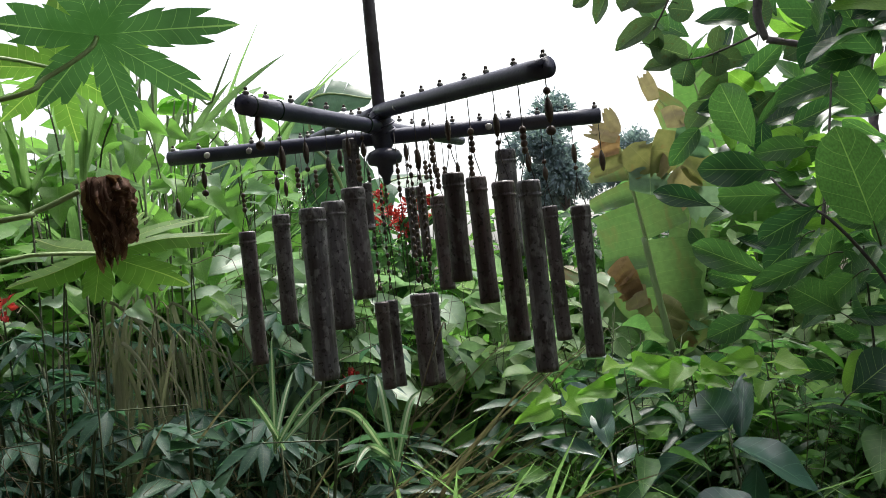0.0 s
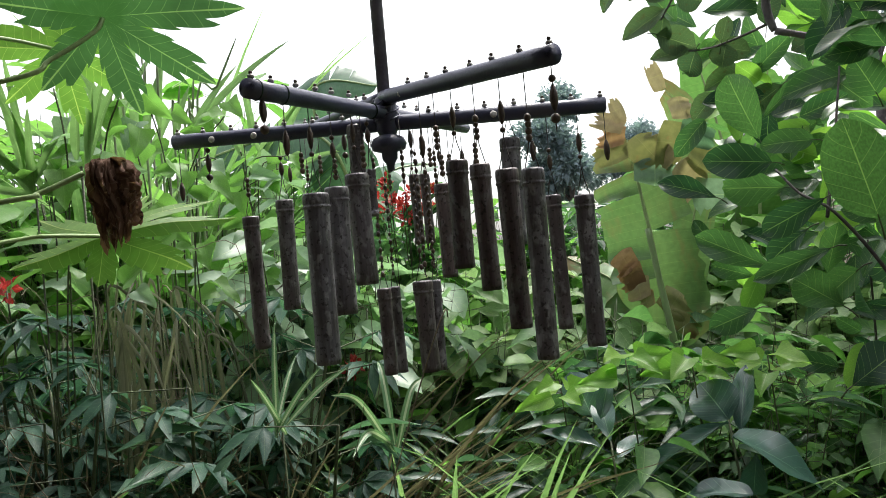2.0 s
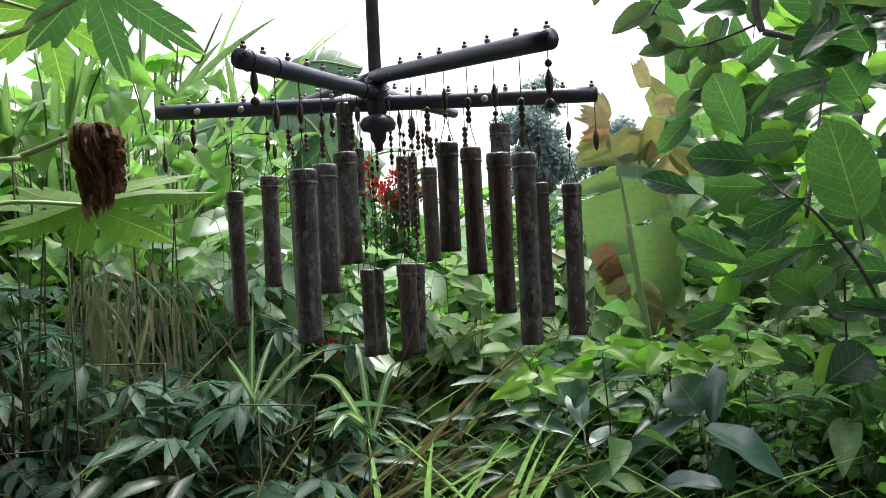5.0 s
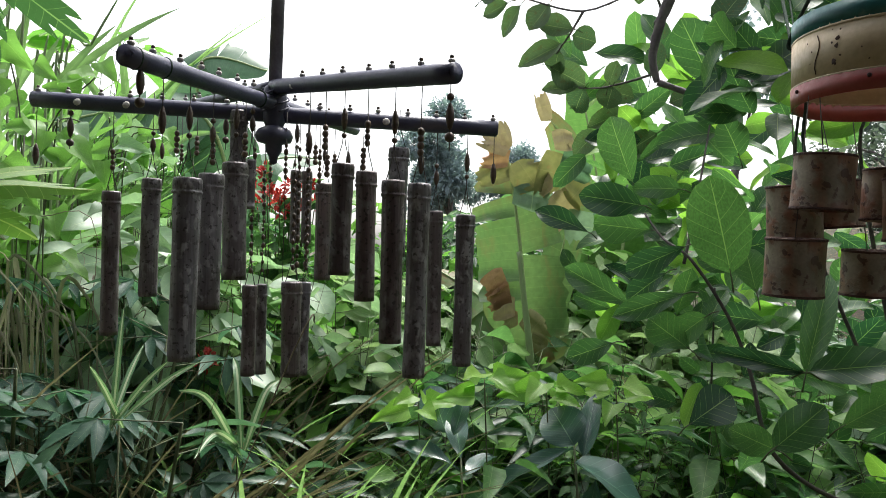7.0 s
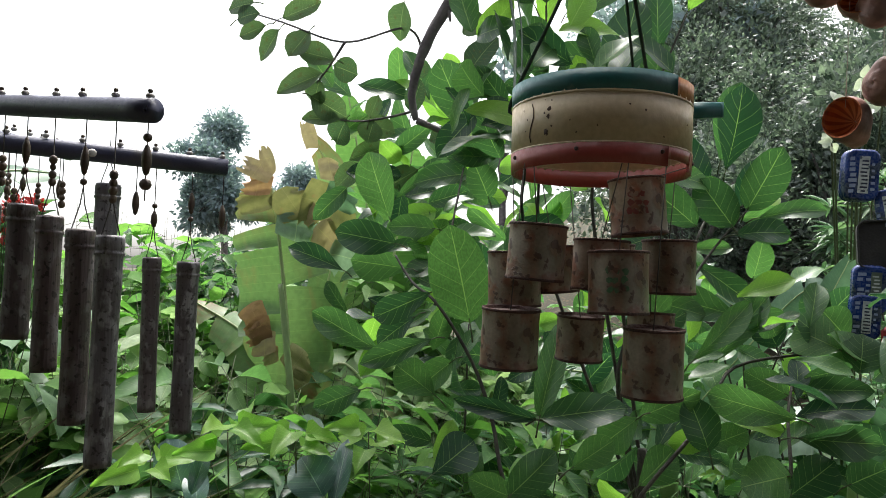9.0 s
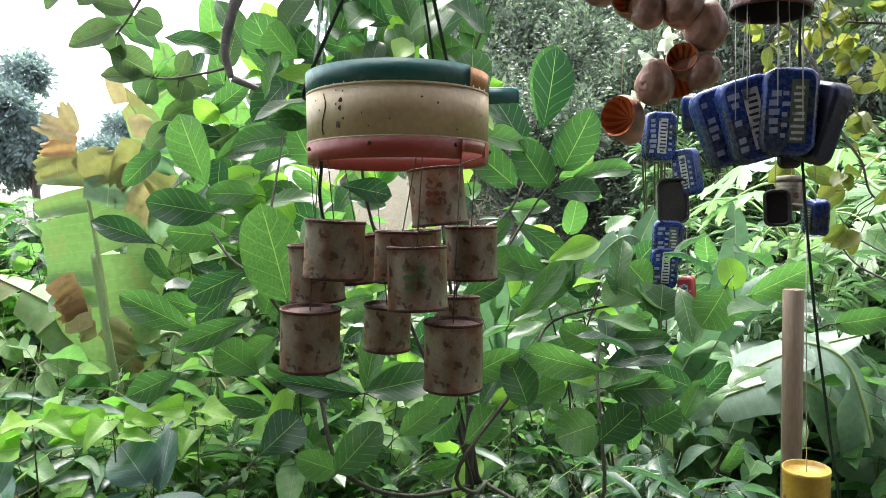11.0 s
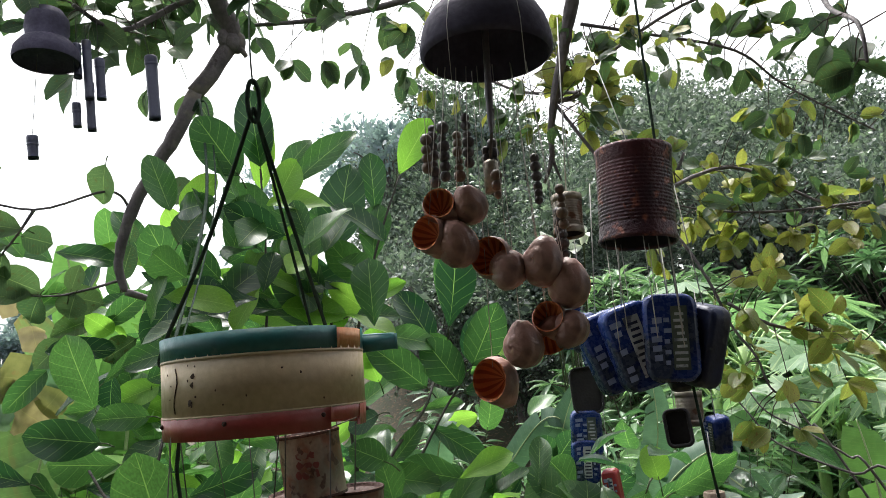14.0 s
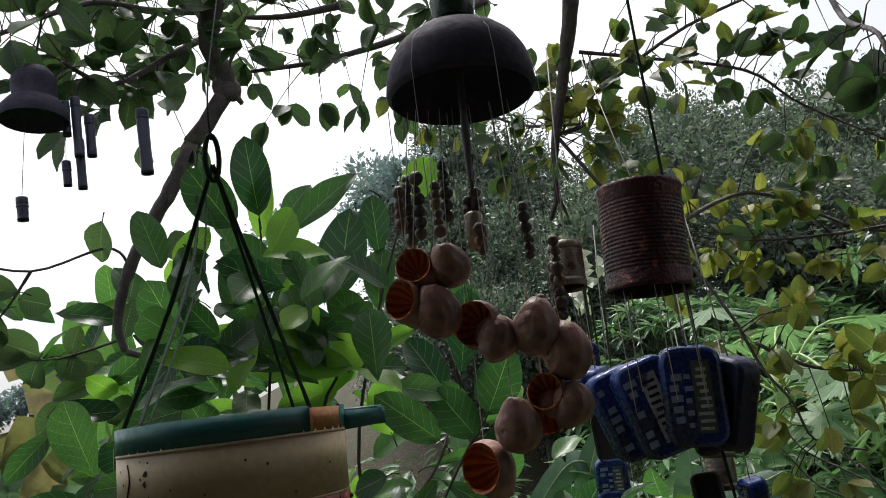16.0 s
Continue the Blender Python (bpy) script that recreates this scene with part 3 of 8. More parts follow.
class Foliage:
    """Many leaves of one template gathered in one mesh."""

    def __init__(self, tpl):
        self.tpl, self.mats = tpl, []

    def leaf(self, base, direction, length, width, face):
        b, d = Vector(base), Vector(direction).normalized()
        self.mats.append(leaf_pose(b, b + d * length, width, face))

    def geo_mesh(self, name, material, origin=(0, 0, 0)):
        tv, tf, tu = self.tpl
        n, k = len(self.mats), len(tv)
        ms = np.array([[list(row) for row in m] for m in self.mats])
        hv = np.hstack([tv, np.ones((k, 1))])
        pv = np.einsum("nij,kj->nki", ms, hv)[:, :, :3].reshape(-1, 3) - np.array(origin)
        fc = np.array(tf)
        faces = (fc[None] + (np.arange(n) * k)[:, None, None]).reshape(-1, fc.shape[1])
        me = bpy.data.meshes.new(name)
        me.vertices.add(len(pv))
        me.vertices.foreach_set("co", pv.astype(np.float32).ravel())
        me.loops.add(faces.size)
        me.loops.foreach_set("vertex_index", faces.astype(np.int32).ravel())
        me.polygons.add(len(faces))
        me.polygons.foreach_set("loop_start", np.arange(0, faces.size, fc.shape[1], dtype=np.int32))
        me.uv_layers.new(name="UVMap")
        uv = np.tile(np.array(tu)[fc.ravel()], (n, 1))
        me.uv_layers[0].data.foreach_set("uv", uv.astype(np.float32).ravel())
        me.polygons.foreach_set("use_smooth", np.ones(len(faces), dtype=bool))
        me.materials.append(material)
        me.update(calc_edges=True)
        me.validate()
        return me

    def part(self, name, material, parent, label="", kind=""):
        o = ORIGIN[parent.name]
        ob = new(name, self.geo_mesh(name, material, o))
        ob.parent = parent
        return tagged(ob, label, kind=kind)


def rnd_dir(r, up=0.0):
    a = r.uniform(0, 2 * math.pi)
    z = r.uniform(-1, 1)
    s = math.sqrt(1 - z * z)
    return Vector((s * math.cos(a), s * math.sin(a), z + up)).normalized()


def ground_z(x, y):
    """Height of the ground: a small garden shelf, rising behind into a wooded slope."""
    d = math.hypot(x, y)
    az = math.degrees(math.atan2(x, y))
    w = min(1, max(0, (az - 12) / 25)) * min(1, max(0, (150 - az) / 30))
    rise = max(0, d - 6.0) * 0.38 * w
    rise = min(rise, 3.6 + 0.02 * d) if rise > 0 else 0
    return rise + 0.05 * math.sin(x * 1.3) * math.cos(y * 1.1) * min(1, d / 3)


# ---- ground ----
def build_ground():
    g = Geo()
    rings = [0.0, 0.8, 1.6, 2.4, 3.2, 4.0, 5.0, 6.0, 7.0, 8.0, 9.5, 11, 13, 15, 18, 22, 30, 45, 80, 150, 400, 1500]
    n = 64
    verts = [(r * math.sin(2 * math.pi * k / n), r * math.cos(2 * math.pi * k / n), ground_z(r * math.sin(2 * math.pi * k / n), r * math.cos(2 * math.pi * k / n))) for r in rings for k in range(n)]
    faces = [(i * n + k, (i + 1) * n + k, (i + 1) * n + (k + 1) % n, i * n + (k + 1) % n) for i in range(1, len(rings) - 1) for k in range(n)]
    faces.append(tuple(n + k for k in range(n)))
    faces = [tuple(reversed(f)) for f in faces[:-1]] + [tuple(reversed(faces[-1]))]
    g.add(verts, faces)
    ob = new("ground", g.mesh("ground", M["soil"]))
    return tagged(ob, "dark damp garden soil under dense tropical plants", "ground", kind="structure")


build_ground()


# ---- unseen house added behind the camera: its wall and eave hold back light ----
def build_shade_house():
    ax, ay = Vector((0.94, -0.34, 0)), Vector((0.34, 0.94, 0))
    o = Vector((0.1, -0.2, 0)) - ay * 1.1

    def slab(a0, a1, b0, b1, z0, z1, name, material, label):
        g = Geo()
        g.smooth = False
        vs = [o + ax * a + ay * b + Vector((0, 0, z)) for z in (z0, z1) for a, b in ((a0, b0), (a1, b0), (a1, b1), (a0, b1))]
        g.add(vs, [(3, 2, 1, 0), (4, 5, 6, 7), (0, 1, 5, 4), (1, 2, 6, 5), (2, 3, 7, 6), (3, 0, 4, 7)])
        tagged(new(name, g.mesh(name, material)), label, kind="structure")

    slab(-4.0, 2.2, -0.15, 0.0, 0.0, 2.95, "wall_south", M["wall"], "plain brown unseen wall added behind the camera to cut light")
    slab(-4.2, 2.2, -0.3, 1.85, 2.95, 3.03, "roof_eave", M["can_rust"], "plain rusted unseen eave added overhead to shade the hoop")


build_shade_house()


# ---- bamboo wind chime on a six-armed pipe star ----
HUB = Vector((-0.22, 1.33, 1.9))
JOINT = (-0.222, 1.325, 1.934)
PIPES = [((-0.348, 0.878, 1.874), (-0.092, 1.78, 1.925), 0.0165, 0.0135), ((0.14, 0.903, 1.871), JOINT, 0.0165, 0.016), ((-0.617, 1.76, 1.952), JOINT, 0.012, 0.014), ((-0.728, 1.345, 1.896), (0.25, 1.325, 1.862), 0.0168, 0.0165)]
ARM_TIP = {"A": PIPES[0][0], "a": PIPES[0][1], "B": PIPES[1][0], "b": PIPES[2][0], "C": PIPES[3][0], "D": PIPES[3][1]}
ARM_FOOT = {"A": HUB + Vector((0, 0, 0.006)), "a": HUB + Vector((0, 0, 0.006)), "B": Vector(JOINT), "b": Vector(JOINT), "C": HUB - Vector((0, 0, 0.02)), "D": HUB - Vector((0, 0, 0.02))}


def spindle(g, p, r, h, sides=10):
    lathe(g, [(0.0005, -h / 2), (r * 0.55, -h * 0.42), (r, -h * 0.1), (r * 0.9, h * 0.2), (r * 0.4, h * 0.45), (0.0005, h / 2)], p, sides)


def ball(g, p, r, sides=10, squash=1.0):
    lathe(g, [(max(0.0003, r * math.sin(a)), -r * squash * math.cos(a)) for a in (0, 0.5, 1.0, 1.57, 2.1, 2.6, 3.1416)], p, sides)


def bamboo_tube(g, top, zb, r, lean, seed):
    """A cut bamboo tube: open, hollow, a node ring near its top and a slight flare."""
    q = random.Random(seed)
    x, y, zt = top
    h = zt - zb
    prof = [(r * 0.8, zb + 0.004), (r * 0.97, zb), (r * 1.0, zb + 0.01)]
    for i in range(1, 9):
        prof.append((r * (1 + q.uniform(-0.012, 0.012) - 0.05 * math.sin(i / 9 * math.pi)), zb + (h - 0.036) * i / 9))
    prof += [(r * 0.99, zt - 0.031), (r * 1.0, zt - 0.028), (r * 1.1, zt - 0.026), (r * 1.1, zt - 0.023), (r * 1.0, zt - 0.021), (r * 1.07, zt - 0.019), (r * 1.05, zt - 0.004), (r * 0.98, zt), (r * 0.8, zt - 0.002), (r * 0.78, zt - 0.05), (0.001, zt - 0.055)]
    tilt = Matrix.Translation((x, y, zt)) @ pose(0, 0, 0, lean[0], lean[1], 0) @ Matrix.Translation((0, 0, -zt))
    lathe(g, prof, sides=20, m=tilt)


TUBES = [
    (-0.557, 1.341, 1.707, 1.406, 0.018, 0.701),
    (-0.473, 1.338, 1.736, 1.489, 0.019, 0.527),
    (-0.304, 1.044, 1.712, 1.403, 0.023, 0.636),
    (-0.526, 1.678, 1.77, 1.414, 0.016, 0.827),
    (-0.284, 1.112, 1.727, 1.485, 0.022, 0.484),
    (-0.262, 1.187, 1.757, 1.535, 0.023, 0.318),
    (-0.294, 1.332, 1.883, 1.742, 0.018, 0.154),
    (-0.245, 1.243, 1.771, 1.673, 0.009, -0.193),
    (-0.19, 1.436, 1.773, 1.61, 0.012, 0.235),
    (-0.174, 1.489, 1.778, 1.61, 0.012, 0.353),
    (-0.147, 1.583, 1.759, 1.522, 0.02, 0.563),
] + [
    (-0.052, 1.132, 1.755, 1.551, 0.02, 0.471),
    (-0.005, 1.077, 1.736, 1.509, 0.018, 0.603),
    (0.043, 1.327, 1.815, 1.586, 0.021, 0.561),
    (0.045, 1.017, 1.716, 1.444, 0.019, 0.746),
    (0.089, 0.965, 1.707, 1.397, 0.018, 0.868),
    (0.123, 1.326, 1.685, 1.401, 0.016, 0.731),
    (0.187, 1.326, 1.679, 1.361, 0.02, 0.866),
    (-0.261, 1.33, 1.519, 1.329, 0.015, 0),
    (-0.252, 1.4, 1.518, 1.321, 0.012, 0),
    (-0.174, 1.33, 1.528, 1.33, 0.021, 0),
    (-0.156, 1.4, 1.525, 1.321, 0.012, 0),
]


def build_bamboo_chime():
    c = thing("bamboo_wind_chime", HUB, "large bamboo wind chime with dark tubes under a six-armed pipe star", "wind chime")
    for a, b, ra, rb in PIPES:
        g = Geo()
        a, b = Vector(a), Vector(b)
        pts = [a + (b - a) * i / 14 for i in range(15)]
        d = (b - a).normalized()
        rad = fade(ra, rb, 15)
        rad = [r * (1 + R.uniform(-0.02, 0.02)) for r in rad]
        tube(g, [a + d * 0.012] + [a] + [a + d * 0.002] + pts[1:-1] + [b - d * 0.002, b, b - d * 0.012], [ra * 0.72, ra * 0.78, ra] + rad[1:-1] + [rb, rb * 0.78, rb * 0.72], 18)
        part("pipe", g, M["pipe"], c)
    g = Geo()
    tube(g, [HUB + Vector((0, -0.004, 0.03)), HUB + Vector((0.003, -0.01, 0.3)), HUB + Vector((0.006, -0.02, 0.7)), HUB + Vector((0.01, -0.03, 1.5))], [0.014, 0.0135, 0.013, 0.0125], 14)
    part("pole", g, M["pole"], c, "grey upright hanging pole")
    g = Geo()
    lathe(g, [(0.018, -0.05), (0.024, -0.035), (0.026, 0.0), (0.024, 0.03), (0.016, 0.04), (0.001, 0.042)], HUB, 16)
    for k in range(5):
        tube(g, smooth_path([HUB + Vector((0.03 * math.cos(k * 1.3 + i), 0.03 * math.sin(k * 1.3 + i), -0.02 + 0.012 * i)) for i in range(5)], 3), 0.0022, 6)
    part("hub", g, M["pipe"], c, "pipes bound together with wire")
    g = Geo()
    lathe(g, [(0.012, -0.03), (0.012, -0.045), (0.034, -0.055), (0.04, -0.068), (0.036, -0.08), (0.018, -0.085), (0.017, -0.1), (0.009, -0.112), (0.008, -0.124), (0.001, -0.128)], HUB, 18)
    part("finial", g, M["pipe"], c, "dark turned finial under the hub")
    for arm, f in (("A", 0.72), ("A", 0.82), ("A", 0.45), ("A", 0.2), ("C", 0.8), ("C", 0.6), ("B", 0.15), ("D", 0.5)):
        g = Geo()
        p = ARM_FOOT[arm].lerp(Vector(ARM_TIP[arm]), f) + Vector((0, -0.017, -0.004))
        lathe(g, [(0.0005, -0.0012), (0.006, -0.0016), (0.008, 0.0), (0.006, 0.0014), (0.0005, 0.0018)], sides=9, m=Matrix.Translation(p) @ pose(0, 0, 0, 80, 20 * math.sin(f * 40), 0))
        part("disc_bead", g, M["knob"], c, "small clear disc bead tied to the pipe")
    n = 0
    for x, y, zt, zb, r, s in TUBES:
        n += 1
        q = random.Random(n * 7)
        g = Geo()
        bamboo_tube(g, (x, y, zt), zb, r, (q.uniform(-0.6, 0.6), q.uniform(-0.9, 0.9)), n)
        part("bamboo_tube", g, M["bamboo"], c)
        if s:
            tip = min(ARM_TIP.values(), key=lambda p: abs((p[0] - HUB.x) * (y - HUB.y) - (p[1] - HUB.y) * (x - HUB.x)) + (0 if (p[0] - HUB.x) * (x - HUB.x) + (p[1] - HUB.y) * (y - HUB.y) > 0 else 9))
            ztop = HUB.z + (tip[2] - HUB.z) * min(1, abs(s)) + 0.017
        else:
            ztop = HUB.z - 0.01
        g = Geo()
        for off in (-r * 0.8, r * 0.8):
            tube(g, [(x + off, y, zt - 0.012), (x + off * 0.2, y, zt + 0.035), (x, y, min(zt + 0.06, ztop)), (x, y, ztop)], 0.0009, 5)
        part("string", g, M["string"], c)
        g = Geo()
        z0 = zt + 0.05
        room = ztop - 0.035 - z0
        if s and room > 0.03:
            if n % 3 == 0:
                spindle(g, (x, y, z0 + room * 0.5), 0.006, min(0.042, room))
                ball(g, (x, y, z0 + room * 0.5 - min(0.05, room) * 0.6), 0.005)
            elif n % 3 == 1:
                for k in range(4):
                    ball(g, (x, y, z0 + 0.011 * k), q.choice((0.0045, 0.006, 0.0055)), squash=1.2)
            else:
                spindle(g, (x, y, z0 + 0.02), 0.006, 0.032)
                ball(g, (x, y, z0 + 0.045), 0.005)
            part("bead_string", g, M["bead"], c, kind="stuff")
        elif not s:
            for k in range(13):
                ball(g, (x + q.uniform(-0.001, 0.001), y, zt + 0.03 + k * 0.018), q.choice((0.0034, 0.0046)), squash=1.4)
            part("bead_string", g, M["bead"], c, kind="stuff")
    # knobs on top of the arms, and free strings with a bead between the tubes
    for key, tip in ARM_TIP.items():
        tip = Vector(tip)
        for i in range(7):
            f = 0.2 + 0.78 * i / 6
            p = ARM_FOOT[key].lerp(tip, f) + Vector((R.uniform(-0.003, 0.003), R.uniform(-0.003, 0.003), 0.0))
            g = Geo()
            ball(g, p + Vector((0, 0, 0.0195)), 0.006, squash=0.75)
            knob = part("knob", g, M["knob"], c)
            g = Geo()
            ball(g, p + Vector((0, 0, 0.0262)), 0.0034)
            part("button", g, M["bead"], knob, "dark bead on the knob")
    free = [("C", 0.98, 0.13, 2), ("C", 0.84, 0.1, 0), ("C", 0.4, 0.09, 1), ("A", 0.92, 0.06, 0), ("A", 0.8, 0.1, 2), ("A", 0.25, 0.12, 1), ("B", 0.98, 0.12, 0), ("B", 0.36, 0.12, 1), ("B", 0.26, 0.13, 2), ("D", 0.985, 0.11, 2), ("D", 0.4, 0.1, 1), ("D", 0.24, 0.12, 1), ("a", 0.9, 0.1, 2), ("a", 0.7, 0.12, 1), ("a", 0.45, 0.11, 1), ("b", 0.6, 0.12, 1), ("b", 0.35, 0.12, 0), ("b", 0.95, 0.12, 2), ("D", 0.66, 0.1, 2), ("C", 0.25, 0.11, 1)]
    for arm, f, drop, style in free:
        p = ARM_FOOT[arm].lerp(Vector(ARM_TIP[arm]), f)
        g = Geo()
        tube(g, [p + Vector((0, 0, 0.01)), p - Vector((0, 0, drop))], 0.0009, 5)
        part("string", g, M["string"], c)
        g = Geo()
        if style == 0:
            spindle(g, p - Vector((0, 0, drop * 0.55)), 0.0068, 0.042)
            ball(g, p - Vector((0, 0, drop * 0.55 + 0.032)), 0.008)
            ball(g, p - Vector((0, 0, drop * 0.55 - 0.03)), 0.006)
        elif style == 1:
            for k in range(4):
                ball(g, p - Vector((0, 0, drop - 0.012 * k)), 0.0055 if k % 2 else 0.0065, squash=1.1)
        else:
            spindle(g, p - Vector((0, 0, drop - 0.015)), 0.0065, 0.045)
        part("bead_string", g, M["bead_tan"] if style == 1 else M["bead"], c, kind="stuff")
    for k, (dx, dy) in enumerate([(-0.05, 0.05), (0.05, 0.03), (-0.02, 0.07), (0.06, 0.08), (0.03, -0.02), (-0.06, 0.0), (0.09, 0.05)]):
        p = HUB + Vector((dx, dy, -0.02))
        drop = 0.32 + 0.03 * (k % 3)
        g = Geo()
        tube(g, [p, p - Vector((0, 0, drop))], 0.0008, 5)
        part("string", g, M["string"], c)
        g = Geo()
        for j in range(14 if k % 2 else 6):
            ball(g, p - Vector((0, 0, 0.07 + 0.019 * j if k % 2 else 0.07 + 0.013 * j)), (0.0036, 0.005, 0.004)[j % 3], squash=1.5)
        part("bead_string", g, M["bead"] if k % 2 else M["bead_tan"], c, kind="stuff")
    tip = Vector(ARM_TIP["A"])
    for f in (0.93, 0.78, 0.12):
        g = Geo()
        p = HUB.lerp(tip, f)
        d = (tip - HUB).normalized()
        sx = d.cross(Vector((0, 0, 1)))
        tube(g, [p + (sx * math.cos(t) + Vector((0, 0, 1)) * math.sin(t)) * 0.0165 + d * 0.012 * math.sin(t * 0.5) for t in [i * 0.45 for i in range(15)]], 0.0016, 5)
        part("binding", g, M["cord"], c)


build_bamboo_chime()


# ---- bucket hoop with hanging cans ----
HOOP = Vector((0.728, 0.772, 1.815))


def band(g, r0, r1, z0, z1, a0, a1, at, wall=0.003, n=48):
    """A strip of a round wall between two angles, with thickness."""
    verts, faces = [], []
    for i in range(n + 1):
        a = a0 + (a1 - a0) * i / n
        ca, sa = math.cos(a), math.sin(a)
        for r, z in ((r0, z0), (r1, z1), (r1 - wall, z1), (r0 - wall, z0)):
            verts.append((at[0] + r * ca, at[1] + r * sa, at[2] + z))
    for i in range(n):
        for k in range(4):
            faces.append((i * 4 + k, (i + 1) * 4 + k, (i + 1) * 4 + (k + 1) % 4, i * 4 + (k + 1) % 4))
    faces += [(3, 2, 1, 0), (n * 4, n * 4 + 1, n * 4 + 2, n * 4 + 3)]
    g.add(verts, faces)


def can_mesh_parts(parent, p, r, h, lean, seed, print_mat=None):
    """An old food can hung mouth down or up: ribbed rims, recessed lid, rust drips."""
    q = random.Random(seed)
    m = Matrix.Translation(p) @ pose(0, 0, 0, lean[0], lean[1], q.uniform(0, 360))
    body = Geo()
    prof = [(r * 0.94, -h / 2 + 0.004), (r * 0.98, -h / 2), (r * 1.02, -h / 2 + 0.001), (r * 1.03, -h / 2 + 0.003), (r, -h / 2 + 0.006)]
    prof += [(r * (1 + q.uniform(-0.008, 0.008)), -h / 2 + 0.006 + (h - 0.012) * i / 6) for i in range(1, 6)]
    prof += [(r, h / 2 - 0.006), (r * 1.03, h / 2 - 0.003), (r * 1.03, h / 2 - 0.001), (r * 1.0, h / 2)]
    lathe(body, prof, sides=28, m=m)
    b = part("body", body, M["can"], parent)
    lid = Geo()
    lathe(lid, [(r * 1.0, h / 2), (r * 0.95, h / 2 - 0.001), (r * 0.94, h / 2 - 0.005), (r * 0.7, h / 2 - 0.004), (0.0008, h / 2 - 0.004)], sides=28, m=m)
    part("lid", lid, M["can_rust"], parent, "rusted recessed lid")
    for z in (-h / 2 + 0.002, h / 2 - 0.002):
        rim = Geo()
        lathe(rim, [(r * 1.025, z - 0.0017), (r * 1.042, z), (r * 1.025, z + 0.0017)], sides=28, m=m)
        part("rim", rim, M["can_rust"], parent, "rusted rolled rim")
    if print_mat:
        g = Geo()
        a0 = math.atan2(-0.8, -0.5) - math.atan2(m[1][0], m[0][0])
        for k in range(9):
            aa = a0 + (k % 3) * 0.24 - 0.3 + q.uniform(-0.05, 0.05)
            zz = -h * 0.1 + (k // 3) * h * 0.14
            vs = []
            for j in range(7):
                du, dv = 0.13 * math.cos(j * 0.9) * q.uniform(0.5, 1.2), 0.06 * math.sin(j * 0.9) * q.uniform(0.5, 1.3)
                vs.append(m @ Vector(((r + 0.0012) * math.cos(aa + du), (r + 0.0012) * math.sin(aa + du), zz + dv * h)))
            g.add(vs, [tuple(range(7))])
        part("print", g, print_mat, parent, "faded print on the can", "stuff")
    return b


